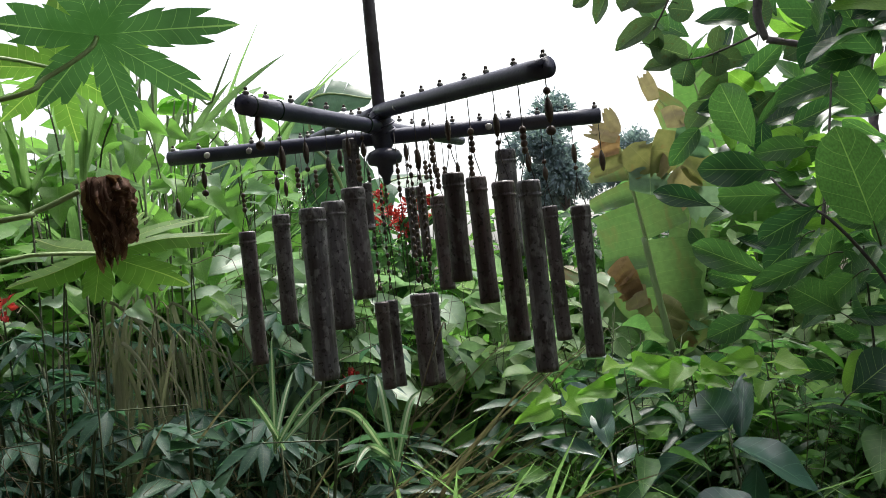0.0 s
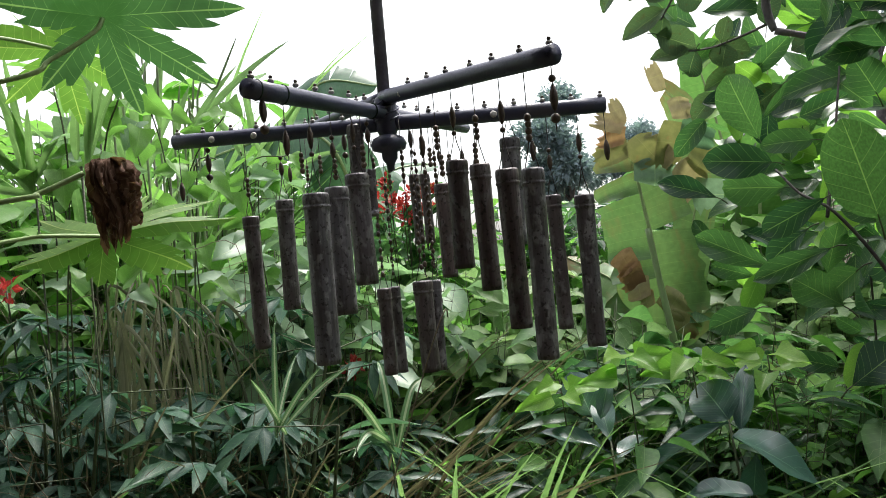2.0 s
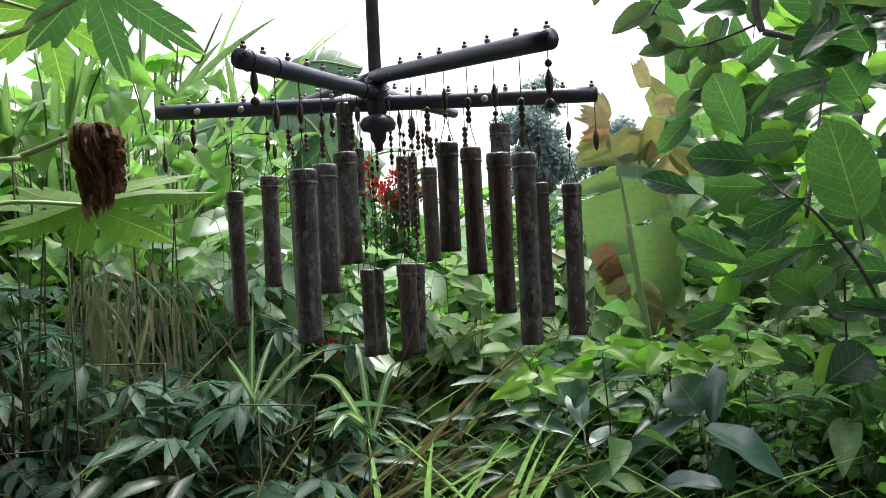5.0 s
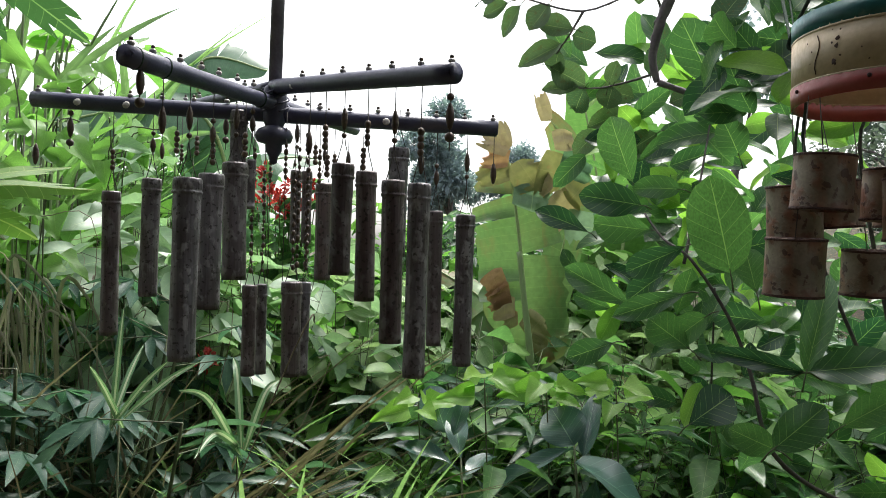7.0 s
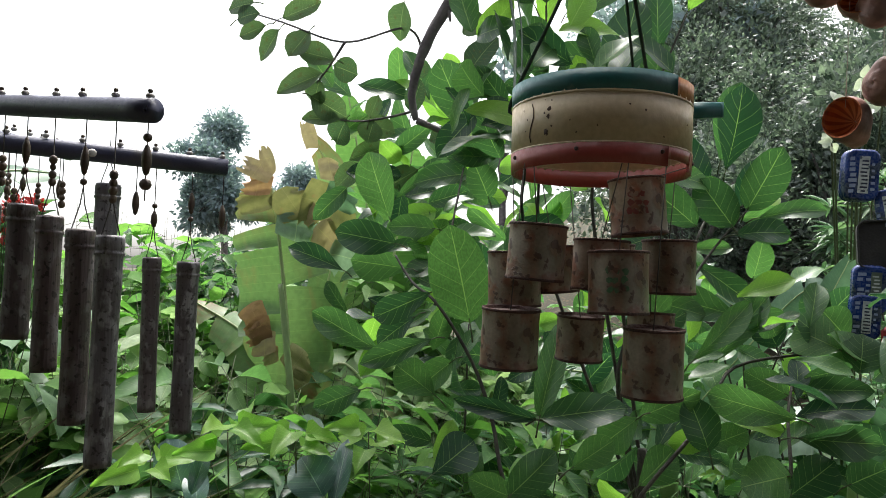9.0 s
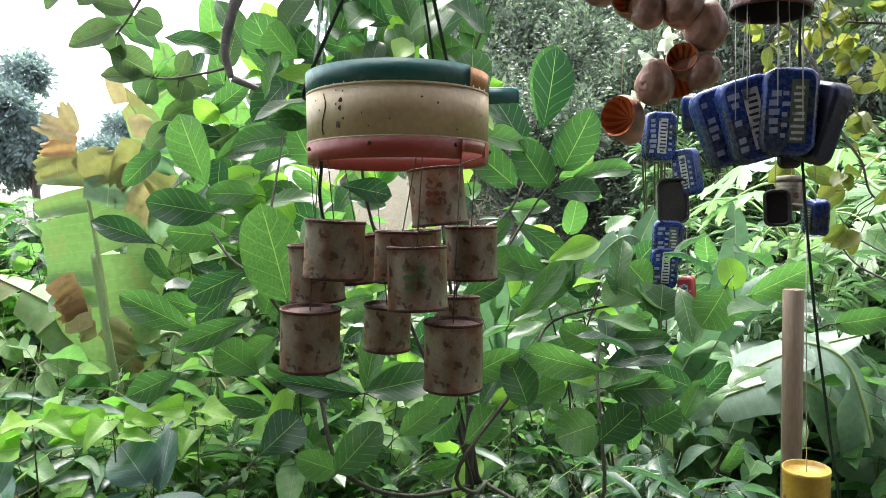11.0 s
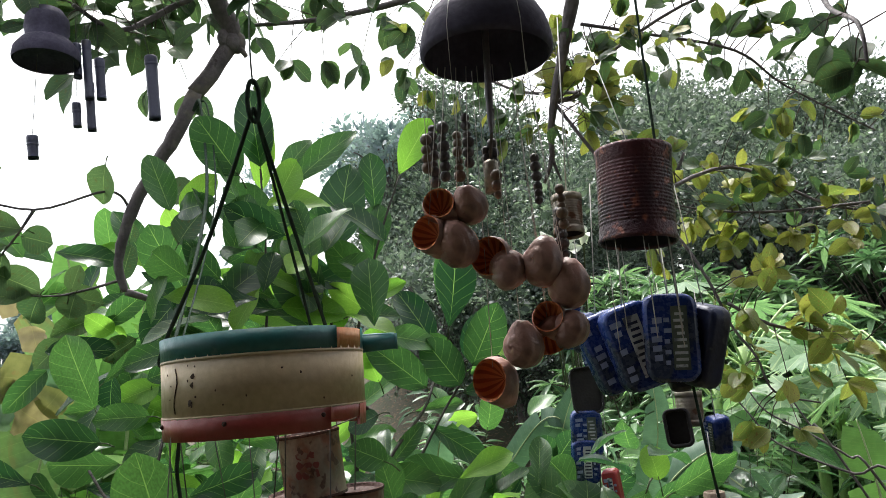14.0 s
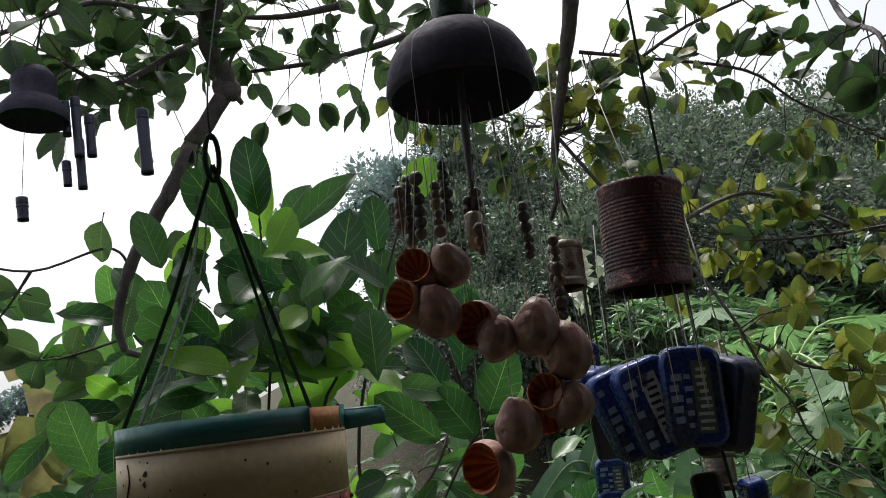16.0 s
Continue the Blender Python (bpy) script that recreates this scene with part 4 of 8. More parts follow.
def build_hoop_chime():
    c = thing("bucket_hoop", HOOP, "cream, teal and faded red plastic bucket hoop hung on cords", "wind chime")
    seam = math.atan2(0.672 - HOOP.y, 0.763 - HOOP.x)
    full = seam + 2 * math.pi - 0.42
    r = 0.123
    g = Geo()
    band(g, r, r * 1.005, 0.022, 0.095, 0, 2 * math.pi, HOOP)
    wall = part("wall", g, M["cream"], c)
    g = Geo()
    band(g, r * 1.006, r * 1.014, 0.092, 0.118, seam - (2 * math.pi - 0.5), seam, HOOP, 0.004)
    part("top_band", g, M["teal"], c, "teal top rim")
    g = Geo()
    band(g, r * 1.004, r * 1.012, 0.092, 0.116, seam, seam + 0.5, HOOP, 0.004, 10)
    part("patch", g, M["orange"], c, "orange stained patch of rim")
    g = Geo()
    band(g, r * 0.995, r * 1.008, 0.0, 0.025, seam - (2 * math.pi - 0.35), seam - 0.12, HOOP, 0.004)
    band(g, r * 0.995, r * 1.006, 0.01, 0.025, seam - 0.12, seam + 0.36, HOOP, 0.004, 10)
    part("bottom_band", g, M["coral"], c, "faded red bottom rim")
    g = Geo()
    band(g, r * 1.008, r * 1.01, 0.0885, 0.0915, 0, 2 * math.pi, HOOP, 0.004)
    band(g, r * 1.007, r * 1.009, 0.0245, 0.027, 0, 2 * math.pi, HOOP, 0.004)
    part("moulding", g, M["cream"], c)
    g = Geo()
    tdir = Vector((0.83, -0.55, 0)).normalized()
    p0 = HOOP + Vector((0.118, -0.02, 0.1))
    for dz in (0.0,):
        for a, b in ((0.0, 0.055),):
            q0, q1 = p0 + tdir * a, p0 + tdir * b
            n = tdir.cross(Vector((0, 0, 1))) * 0.004
            up = Vector((0, 0, 0.0115))
            vs = [q0 - n - up, q1 - n - up * 0.75, q1 + n - up * 0.75, q0 + n - up, q0 - n + up, q1 - n + up * 0.9, q1 + n + up * 0.9, q0 + n + up]
            g.add(vs, [(0, 1, 5, 4), (1, 2, 6, 5), (2, 3, 7, 6), (3, 0, 4, 7), (4, 5, 6, 7), (3, 2, 1, 0)])
            tube(g, [q0 + up - n, q1 + up * 0.9 - n], 0.003, 8)
            tube(g, [q1 - up * 0.8, q1 + up], 0.004, 8)
    part("handle_lug", g, M["teal"], c, "broken teal handle lug")
    g = Geo()
    face = math.atan2(-0.82, -0.5)
    q = random.Random(5)
    for k in range(20):
        a = face + q.uniform(-1.2, 1.2) if k > 7 else face - 0.55 + q.uniform(-0.05, 0.05)
        z = q.uniform(0.03, 0.085)
        s = q.uniform(0.0008, 0.0018) if k > 2 else 0.003
        n = Vector((math.cos(a), math.sin(a), 0))
        tx = Vector((-math.sin(a), math.cos(a), 0))
        p = HOOP + n * (r * 1.004 + 0.0006) + Vector((0, 0, z))
        sv = [p + tx * s * math.cos(t) * q.uniform(0.6, 1.3) + Vector((0, 0, 1)) * s * math.sin(t) * q.uniform(0.7, 1.6) for t in [i * math.pi / 3 for i in range(6)]]
        g.add(sv + [p + n * 0.0008], [(i, (i + 1) % 6, 6) for i in range(6)])
    pts = [(face - 0.78 + 0.03 * math.sin(i), 0.082 - 0.0085 * i) for i in range(7)]
    tube(g, [HOOP + Vector((math.cos(a) * r * 1.008, math.sin(a) * r * 1.008, z)) for a, z in pts], 0.0007, 5)
    part("speckling", g, M["speck"], c, "dark specks and a crack", "stuff")
    for k in range(7):
        a = k * math.pi / 3.5 + 0.35
        g = Geo()
        ball(g, HOOP + Vector((math.cos(a) * r * 1.01, math.sin(a) * r * 1.01, 0.017)), 0.0028)
        part("pin", g, M["can_rust"], c)
    # cords to the hook above
    hook = Vector((0.70, 0.71, 2.215))
    for k, a in enumerate((2.67, 0.57, 0.35)):
        e = HOOP + Vector((math.cos(a) * r, math.sin(a) * r, 0.1))
        g = Geo()
        tube(g, smooth_path([e - Vector((0, 0, 0.012)), e + Vector((0, 0, 0.012)), e.lerp(hook, 0.5) + Vector((0.003, 0, -0.002)), hook]), 0.0021 if k % 2 else 0.0027, 7, jitter=0.12)
        part("cord", g, M["cord"], c)
    g = Geo()
    tube(g, smooth_path([hook + Vector((0.008 * math.sin(t), 0, -0.02 + 0.028 * (1 - math.cos(t)))) for t in [i * math.pi / 4 for i in range(9)]], 3), 0.003, 7)
    tube(g, smooth_path([hook + Vector((0, 0, 0.03)), Vector((0.709, 0.737, 2.337)), Vector((0.839, 1.046, 2.745)), Vector((1.12, 1.95, 3.5))]), 0.0011, 6)
    part("cord", g, M["cord"], c, "knotted cord running up to the tree")
    e = HOOP + Vector((math.cos(2.5) * r, math.sin(2.5) * r, 0.1))
    for k, (mid, up, w) in enumerate((((0.889, 1.452, 2.309), (1.063, 2.005, 2.767), 0.0046), ((0.889 + 0.02, 1.452, 2.309), (1.063 + 0.02, 2.005, 2.767), 0.0026))):
        g = Geo()
        path = smooth_path([e + Vector((0.012 * k, 0.01 * k, -0.01)), mid, up, (1.076, 2.108, 2.782)])
        tube(g, path, fade(w * 0.55, w * 1.2, len(path)), 7, jitter=0.15)
        part("cord", g, M["cord"], c)
    g = Geo()
    e = HOOP + Vector((math.cos(2.75) * r * 1.02, math.sin(2.75) * r * 1.02, 0.1))
    tube(g, smooth_path([e + Vector((0.02, -0.01, -0.06)), e + Vector((0.018, -0.012, -0.1)), e + Vector((0.015, -0.012, -0.14)), e + Vector((0.02, -0.015, -0.18)), e + Vector((0.025, -0.02, -0.2))]), 0.0024, 7, jitter=0.12)
    part("cord", g, M["cord"], c)
    # cans on strings from the bottom rim: place, height, lean
    cans = [(0.62, 0.742, 1.703, 0.074, None), (0.632, 0.835, 1.668, 0.08, None), (0.706, 0.86, 1.684, 0.07, None), (0.768, 0.735, 1.771, 0.078, "red_print"), (0.706, 0.682, 1.667, 0.08, "green_print"), (0.722, 0.752, 1.69, 0.07, None), (0.806, 0.86, 1.69, 0.07, None), (0.842, 0.765, 1.692, 0.078, None), (0.592, 0.756, 1.591, 0.078, None), (0.738, 0.83, 1.585, 0.067, None), (0.845, 0.81, 1.588, 0.075, None), (0.75, 0.668, 1.568, 0.088, None)]
    for k, (x, y, z, h, pr) in enumerate(cans):
        q = random.Random(k + 40)
        t = thing("hanging_can", (x, y, z), "small rusted food can hanging on a string under the bucket hoop", "can", "cans under the bucket hoop")
        can_mesh_parts(t, (x, y, z), 0.0375 if k not in (9, 10) else 0.034, h, (q.uniform(-5, 5), q.uniform(-5, 5)), k, M[pr] if pr else None)
        dx, dy = x - HOOP.x, y - HOOP.y
        d = math.hypot(dx, dy) or 1
        rimp = Vector((HOOP.x + dx / d * r * 0.99, HOOP.y + dy / d * r * 0.99, HOOP.z + 0.01))
        g = Geo()
        tube(g, [(x, y, z + h / 2 - 0.004), rimp], 0.0008, 5)
        part("string", g, M["string"], t)


build_hoop_chime()


# ---- rusty ribbed tin ----
def ribbed_tin(name, p, r, h, lean, material, label, ribs=12, top=None):
    t = thing(name, p, label, "tin can", "tin cans hung on strings")
    m = Matrix.Translation(p) @ pose(0, 0, 0, *lean)
    g = Geo()
    prof = [(r * 0.97, -h / 2 + 0.1 * h), (r * 0.97, -h / 2 + 0.002), (r * 1.0, -h / 2), (r * 1.035, -h / 2 + 0.002), (r * 1.03, -h / 2 + 0.006), (r, -h / 2 + 0.01)]
    z0, z1 = -h / 2 + 0.16 * h, h / 2 - 0.16 * h
    for i in range(ribs * 4 + 1 if ribs else 0):
        prof.append((r * (1 - 0.02 * (0.5 - 0.5 * math.cos(i / 4 * 2 * math.pi))), z0 + (z1 - z0) * i / (ribs * 4)))
    prof += [(r, h / 2 - 0.01), (r * 1.03, h / 2 - 0.005), (r * 1.03, h / 2), (r * 0.98, h / 2), (r * 0.97, h / 2 - 0.006), (0.001, h / 2 - 0.006)]
    lathe(g, prof, sides=36, m=m)
    part("body", g, material, t)
    g = Geo()
    lathe(g, [(r * 0.965, -h / 2 + 0.004), (r * 0.965, h / 2 - 0.012), (0.001, h / 2 - 0.012)], sides=30, m=m)
    part("inside", g, M["black"], t, "black hollow inside")
    g = Geo()
    top = top or (Vector(p) + Vector((0.02, 0.03, 0.5)))
    tube(g, [m @ Vector((0, 0, h / 2 - 0.008)), top], 0.0009, 5)
    part("string", g, M["string_pale"], t)
    return t, m


rt, rm = ribbed_tin("hanging_tin", (1.181, 0.518, 2.09), 0.053, 0.135, (3, 3, 20), M["tin_red"], "rusty dark red ribbed tin hanging upside down on a string", 18, (1.6, 0.93, 2.66))
for k in range(7):
    g = Geo()
    a = k * 0.9
    p = rm @ Vector((0.045 * math.cos(a), 0.045 * math.sin(a), -0.06))
    tube(g, [p, (p.x + 0.002, p.y, p.z - 0.13 - 0.012 * (k % 3))], 0.0007, 5)
    part("string", g, M["string_pale"], rt)

ribbed_tin("hanging_tin", (1.047, 0.526, 2.055), 0.0195, 0.054, (-3, 6, 0), M["can_pale"], "small pale ribbed tin hanging among bead strings", 11, (1.1, 0.55, 2.36))
ribbed_tin("hanging_tin", (1.371, 0.614, 1.781), 0.021, 0.055, (0, 4, 0), M["can_pale"], "small pale cup-like tin hanging below blue tins", 6, (1.3, 0.56, 1.85))
ribbed_tin("hanging_tin", (1.331, 0.554, 1.30), 0.034, 0.1, (2, -4, 0), M["can_yellow"], "yellow painted food can hanging low on a string", 0, (1.33, 0.56, 1.75))


# ---- blue flat tins ----
def flat_tin(p, w, h, d, turn, lean, roll, kind, label, material="blue", top=None):
    """A pressed sardine-type tin with rounded corners, a raised rim and printed panels."""
    t = thing("blue_tin" if material in ("blue", "navy") else ("red_tin" if material == "red_tin" else "black_tin"), p, label, "flat tin", "flat tins hung on strings")
    m = Matrix.Translation(p) @ pose(0, 0, 0, lean, roll, turn)
    rc = min(w, h) * 0.27

    def ring(inset, y):
        pts = []
        for cx, cz, a0 in ((w / 2 - rc, h / 2 - rc, 0), (-w / 2 + rc, h / 2 - rc, 90), (-w / 2 + rc, -h / 2 + rc, 180), (w / 2 - rc, -h / 2 + rc, 270)):
            for i in range(6):
                a = radians(a0 + 18 * i)
                pts.append(m @ Vector((cx + (rc - inset) * math.cos(a), y, cz + (rc - inset) * math.sin(a))))
        return pts

    def shell(levels, close_first, close_last):
        g = Geo()
        verts, faces = [], []
        for ins, y in levels:
            verts += ring(ins, y)
        n = 24
        for i in range(len(levels) - 1):
            for k in range(n):
                faces.append((i * n + k, i * n + (k + 1) % n, (i + 1) * n + (k + 1) % n, (i + 1) * n + k))
        g.add(verts, faces)
        if close_first:
            g.add(verts[:n], [tuple(range(n))])
        if close_last:
            g.add(verts[-n:], [tuple(reversed(range(n)))])
        return g

    body = shell([(0.006, -d / 2), (0.002, -d / 2 + 0.002), (0.0, -d / 2 + 0.006), (0.0, d / 2 - 0.006), (-0.0015, d / 2 - 0.004), (-0.0015, d / 2), (0.003, d / 2), (0.004, d / 2 - 0.01)], True, True)
    body.smooth = True
    part("body", body, M[material], t)
    if kind != "black":
        q = random.Random(int(p[0] * 1000))
        for side in (-1,):
            y = -d / 2 - 0.0012
            g = Geo()
            x0, x1 = (-0.12 * w, 0.18 * w) if kind == "stripe" else (0.0 * w, 0.3 * w)
            g.add([m @ Vector((x0, y, -h * 0.36)), m @ Vector((x1, y, -h * 0.36)), m @ Vector((x1, y, h * 0.36)), m @ Vector((x0, y, h * 0.36))], [(0, 1, 2, 3)])
            part("label_panel", g, M["label"] if kind == "stripe" else M["label_green"], t, "worn pale printed panel")
            g = Geo()
            for k in range(7):
                xx = -0.42 * w if kind == "stripe" else -0.4 * w
                zz = -h * 0.36 + h * 0.105 * k
                ww = q.uniform(0.12, 0.24) * w
                xx += q.uniform(0.0, 0.07) * w
                if q.random() < 0.25:
                    continue
                g.add([m @ Vector((xx, y, zz)), m @ Vector((xx + ww, y, zz + h * 0.006)), m @ Vector((xx + ww, y, zz + h * 0.075)), m @ Vector((xx, y, zz + h * 0.068))], [(0, 1, 2, 3)])
            for k in range(5):
                xx = 0.24 * w if kind == "stripe" else -0.14 * w
                zz = -h * 0.3 + h * 0.12 * k
                ww = q.uniform(0.08, 0.14) * w
                g.add([m @ Vector((xx, y, zz)), m @ Vector((xx + ww, y, zz)), m @ Vector((xx + ww, y, zz + h * 0.05)), m @ Vector((xx, y, zz + h * 0.05))], [(0, 1, 2, 3)])
            part("print", g, M["print_pale"], t, "pale blue printed bars", "stuff")
            g = Geo()
            for k in range(9):
                zz = -h * 0.33 + h * 0.073 * k
                xa, xb = x0 + (x1 - x0) * q.uniform(0.08, 0.3), x1 - (x1 - x0) * q.uniform(0.08, 0.3)
                g.add([m @ Vector((xa, y - 0.0006, zz)), m @ Vector((xb, y - 0.0006, zz)), m @ Vector((xb, y - 0.0006, zz + h * 0.032)), m @ Vector((xa, y - 0.0006, zz + h * 0.032))], [(0, 1, 2, 3)])
            part("print", g, M["navy"] if kind == "stripe" else M["label"], t, "worn printed lines on the panel", "stuff")
    g = Geo()
    tp = top or (p[0] + 0.01, p[1] + 0.01, p[2] + h / 2 + 0.2)
    tube(g, [m @ Vector((0, 0, h / 2 - 0.004)), tp], 0.0009, 5)
    part("string", g, M["string_pale"], t)
    return t


BT = "blue printed flat tin hanging in a cluster on strings"
flat_tin((1.191, 0.605, 1.879), 0.07, 0.118, 0.03, -34, -2, -18, "stripe", BT)
flat_tin((1.195, 0.561, 1.883), 0.075, 0.122, 0.032, -38, 2, -15, "stripe", BT)
flat_tin((1.220, 0.521, 1.890), 0.074, 0.122, 0.032, -46, 3, 3, "panel", BT)
flat_tin((1.264, 0.509, 1.878), 0.07, 0.115, 0.032, -98, -6, 17, "black", "dark worn navy flat tin hanging in a cluster on strings", "navy")
flat_tin((1.250, 0.703, 1.916), 0.05, 0.06, 0.026, 10, 4, -12, "stripe", BT)
flat_tin((1.325, 0.607, 1.756), 0.038, 0.056, 0.028, 130, 3, 3, "black", "dark open flat tin hanging below the blue cluster", "black")
flat_tin((1.372, 0.572, 1.741), 0.034, 0.056, 0.026, -110, 3, 8, "panel", "small blue flat tin hanging below the blue cluster")
flat_tin((1.255, 0.539, 1.830), 0.03, 0.03, 0.02, -50, 0, 0, "black", "dark open flat tin hanging below the blue cluster", "black")
BF = "blue printed flat tin hanging in a column on a string"
flat_tin((1.907, 1.376, 1.985), 0.088, 0.14, 0.04, -30, 2, 3, "stripe", BF)
flat_tin((1.97, 1.33, 1.88), 0.07, 0.135, 0.04, -75, 3, -8, "stripe", BF)
flat_tin((1.936, 1.353, 1.795), 0.085, 0.13, 0.04, 140, 3, 2, "black", "black inside of an open flat tin in a hanging column", "black")
flat_tin((1.926, 1.359, 1.675), 0.085, 0.13, 0.04, -42, 2, 2, "panel", BF)
flat_tin((1.914, 1.363, 1.6), 0.075, 0.12, 0.036, -40, 2, 3, "stripe", BF)
flat_tin((1.949, 1.307, 1.51), 0.044, 0.13, 0.04, -60, 2, -4, "stripe", "red and black flat tin at the end of a hanging column", "red_tin")


# ---- coconut dome chime with beads and snail shells ----
def snail_shell(c, p, size, face, spire):
    """A round apple-snail shell: a wide globe with growth ridges, a short coiled spire and a wide oblique mouth."""
    z = Vector(face).normalized()
    x = Vector(spire)
    x = (x - z * x.dot(z)).normalized()
    m = Matrix((x, z.cross(x), z)).transposed().to_4x4()
    m.translation = Vector(p)
    top = Vector((0.93, 0.0, -0.37))
    nu, nv = 20, 30
    rad = size * 0.41
    lip = 1.12

    def skin(th, a, k):
        d = Vector((math.sin(th) * math.cos(a), math.sin(th) * math.sin(a), math.cos(th)))
        r = rad * k * (1 + 0.07 * math.cos(a) + 0.05 * d.y)
        near = max(0.0, d.dot(top))
        if k > 0.97:
            r *= 1 + 0.02 * math.sin(th * 14 + 2 * a) + 0.3 * near ** 9 + 0.1 * near ** 3
            turn = math.atan2(d.y, d.dot(Vector((0.37, 0, 0.93)))) + 6.0 * (1 - near)
            r *= 1 - 0.07 * max(0.0, math.cos(turn)) ** 6 * near ** 2
        return m @ (d * r)

    def sheet(ths, k):
        verts = [skin(th, 2 * math.pi * j / nv, k) for th in ths for j in range(nv)]
        uvs = [(j / nv, i / (len(ths) - 1)) for i in range(len(ths)) for j in range(nv)]
        faces = [(i * nv + j, i * nv + (j + 1) % nv, (i + 1) * nv + (j + 1) % nv, (i + 1) * nv + j) for i in range(len(ths) - 1) for j in range(nv)]
        return verts, faces, uvs

    ths = [lip + (math.pi - 0.02 - lip) * i / nu for i in range(nu + 1)]
    g = Geo()
    g.add(*sheet(ths, 1.0))
    shell = part("shell", g, M["shell"], c)
    g = Geo()
    v0, f0, u0 = sheet(ths[:1] + ths, 0.93)
    v0[:nv] = [skin(lip - 0.03, 2 * math.pi * j / nv, 1.015) for j in range(nv)]
    outer = [skin(lip, 2 * math.pi * j / nv, 1.0) for j in range(nv)]
    g.add(outer + v0[:nv], [(j, (j + 1) % nv, nv + (j + 1) % nv, nv + j) for j in range(nv)], [(j / nv, 0.0) for j in range(nv)] * 2)
    g.add(v0, [tuple(reversed(q)) for q in f0], u0)
    part("mouth", g, M["shell_in"], c, "striped orange shell mouth")
    return shell


DOME = Vector((0.872, 0.456, 2.248))
DS = 0.9


SHELLS = [
    (0.818, 0.502, 2.015, 0.038, -0.977, 0.001, 0.165, 0.234, -0.238, -0.854),
    (0.827, 0.494, 2.044, 0.035, -0.736, -0.548, 0.372, 0.719, 0.194, -0.443),
    (0.856, 0.477, 2.04, 0.037, 0.764, 0.471, 0.43, -0.179, -0.213, 0.971),
    (0.844, 0.488, 1.997, 0.043, 0.974, 0.117, 0.164, -0.239, -0.292, 0.953),
    (0.872, 0.469, 1.985, 0.042, -0.925, -0.342, 0.099, 0.37, -0.237, -0.746),
    (0.886, 0.456, 1.972, 0.038, 0.91, 0.254, -0.219, 0.162, -0.14, -1.041),
] + [
    (0.912, 0.434, 1.969, 0.043, 0.863, 0.371, -0.3, -0.118, -0.38, 0.94),
    (0.937, 0.422, 1.944, 0.043, 0.952, -0.021, -0.272, -0.455, -0.233, 0.854),
    (0.916, 0.436, 1.914, 0.034, -0.837, -0.351, 0.407, 0.37, -0.237, -0.746),
    (0.935, 0.42, 1.903, 0.035, 0.91, 0.254, -0.219, -0.671, 0.038, -0.734),
    (0.926, 0.447, 1.892, 0.035, -0.011, -0.08, -0.73, 0.027, -0.586, 0.803),
    (0.89, 0.452, 1.884, 0.04, 0.906, 0.234, -0.121, -0.239, -0.292, 0.953),
    (0.876, 0.487, 1.856, 0.045, -0.984, 0.089, 0.08, 0.234, -0.238, -0.854),
]
BEADS = [
    (-0.043, 0.072, -0.118, 4),
    (-0.03, 0.076, -0.102, 7),
    (-0.039, 0.045, -0.112, 6),
    (-0.001, 0.067, -0.109, 6),
    (-0.01, 0.037, -0.099, 6),
    (0.028, 0.039, -0.124, 6),
    (0.015, 0.023, -0.168, 3),
    (0.056, 0, -0.15, 6),
    (0.073, 0.018, -0.179, 2),
    (0.08, -0.01, -0.187, 5),
    (0.092, 0.008, -0.209, 5),
    (0.092, 0.005, -0.236, 3),
    (0.073, 0.014, -0.242, 3),
    (0.023, 0.046, -0.131, 3),
]
CAP = (0.894, 0.494, 2.083)


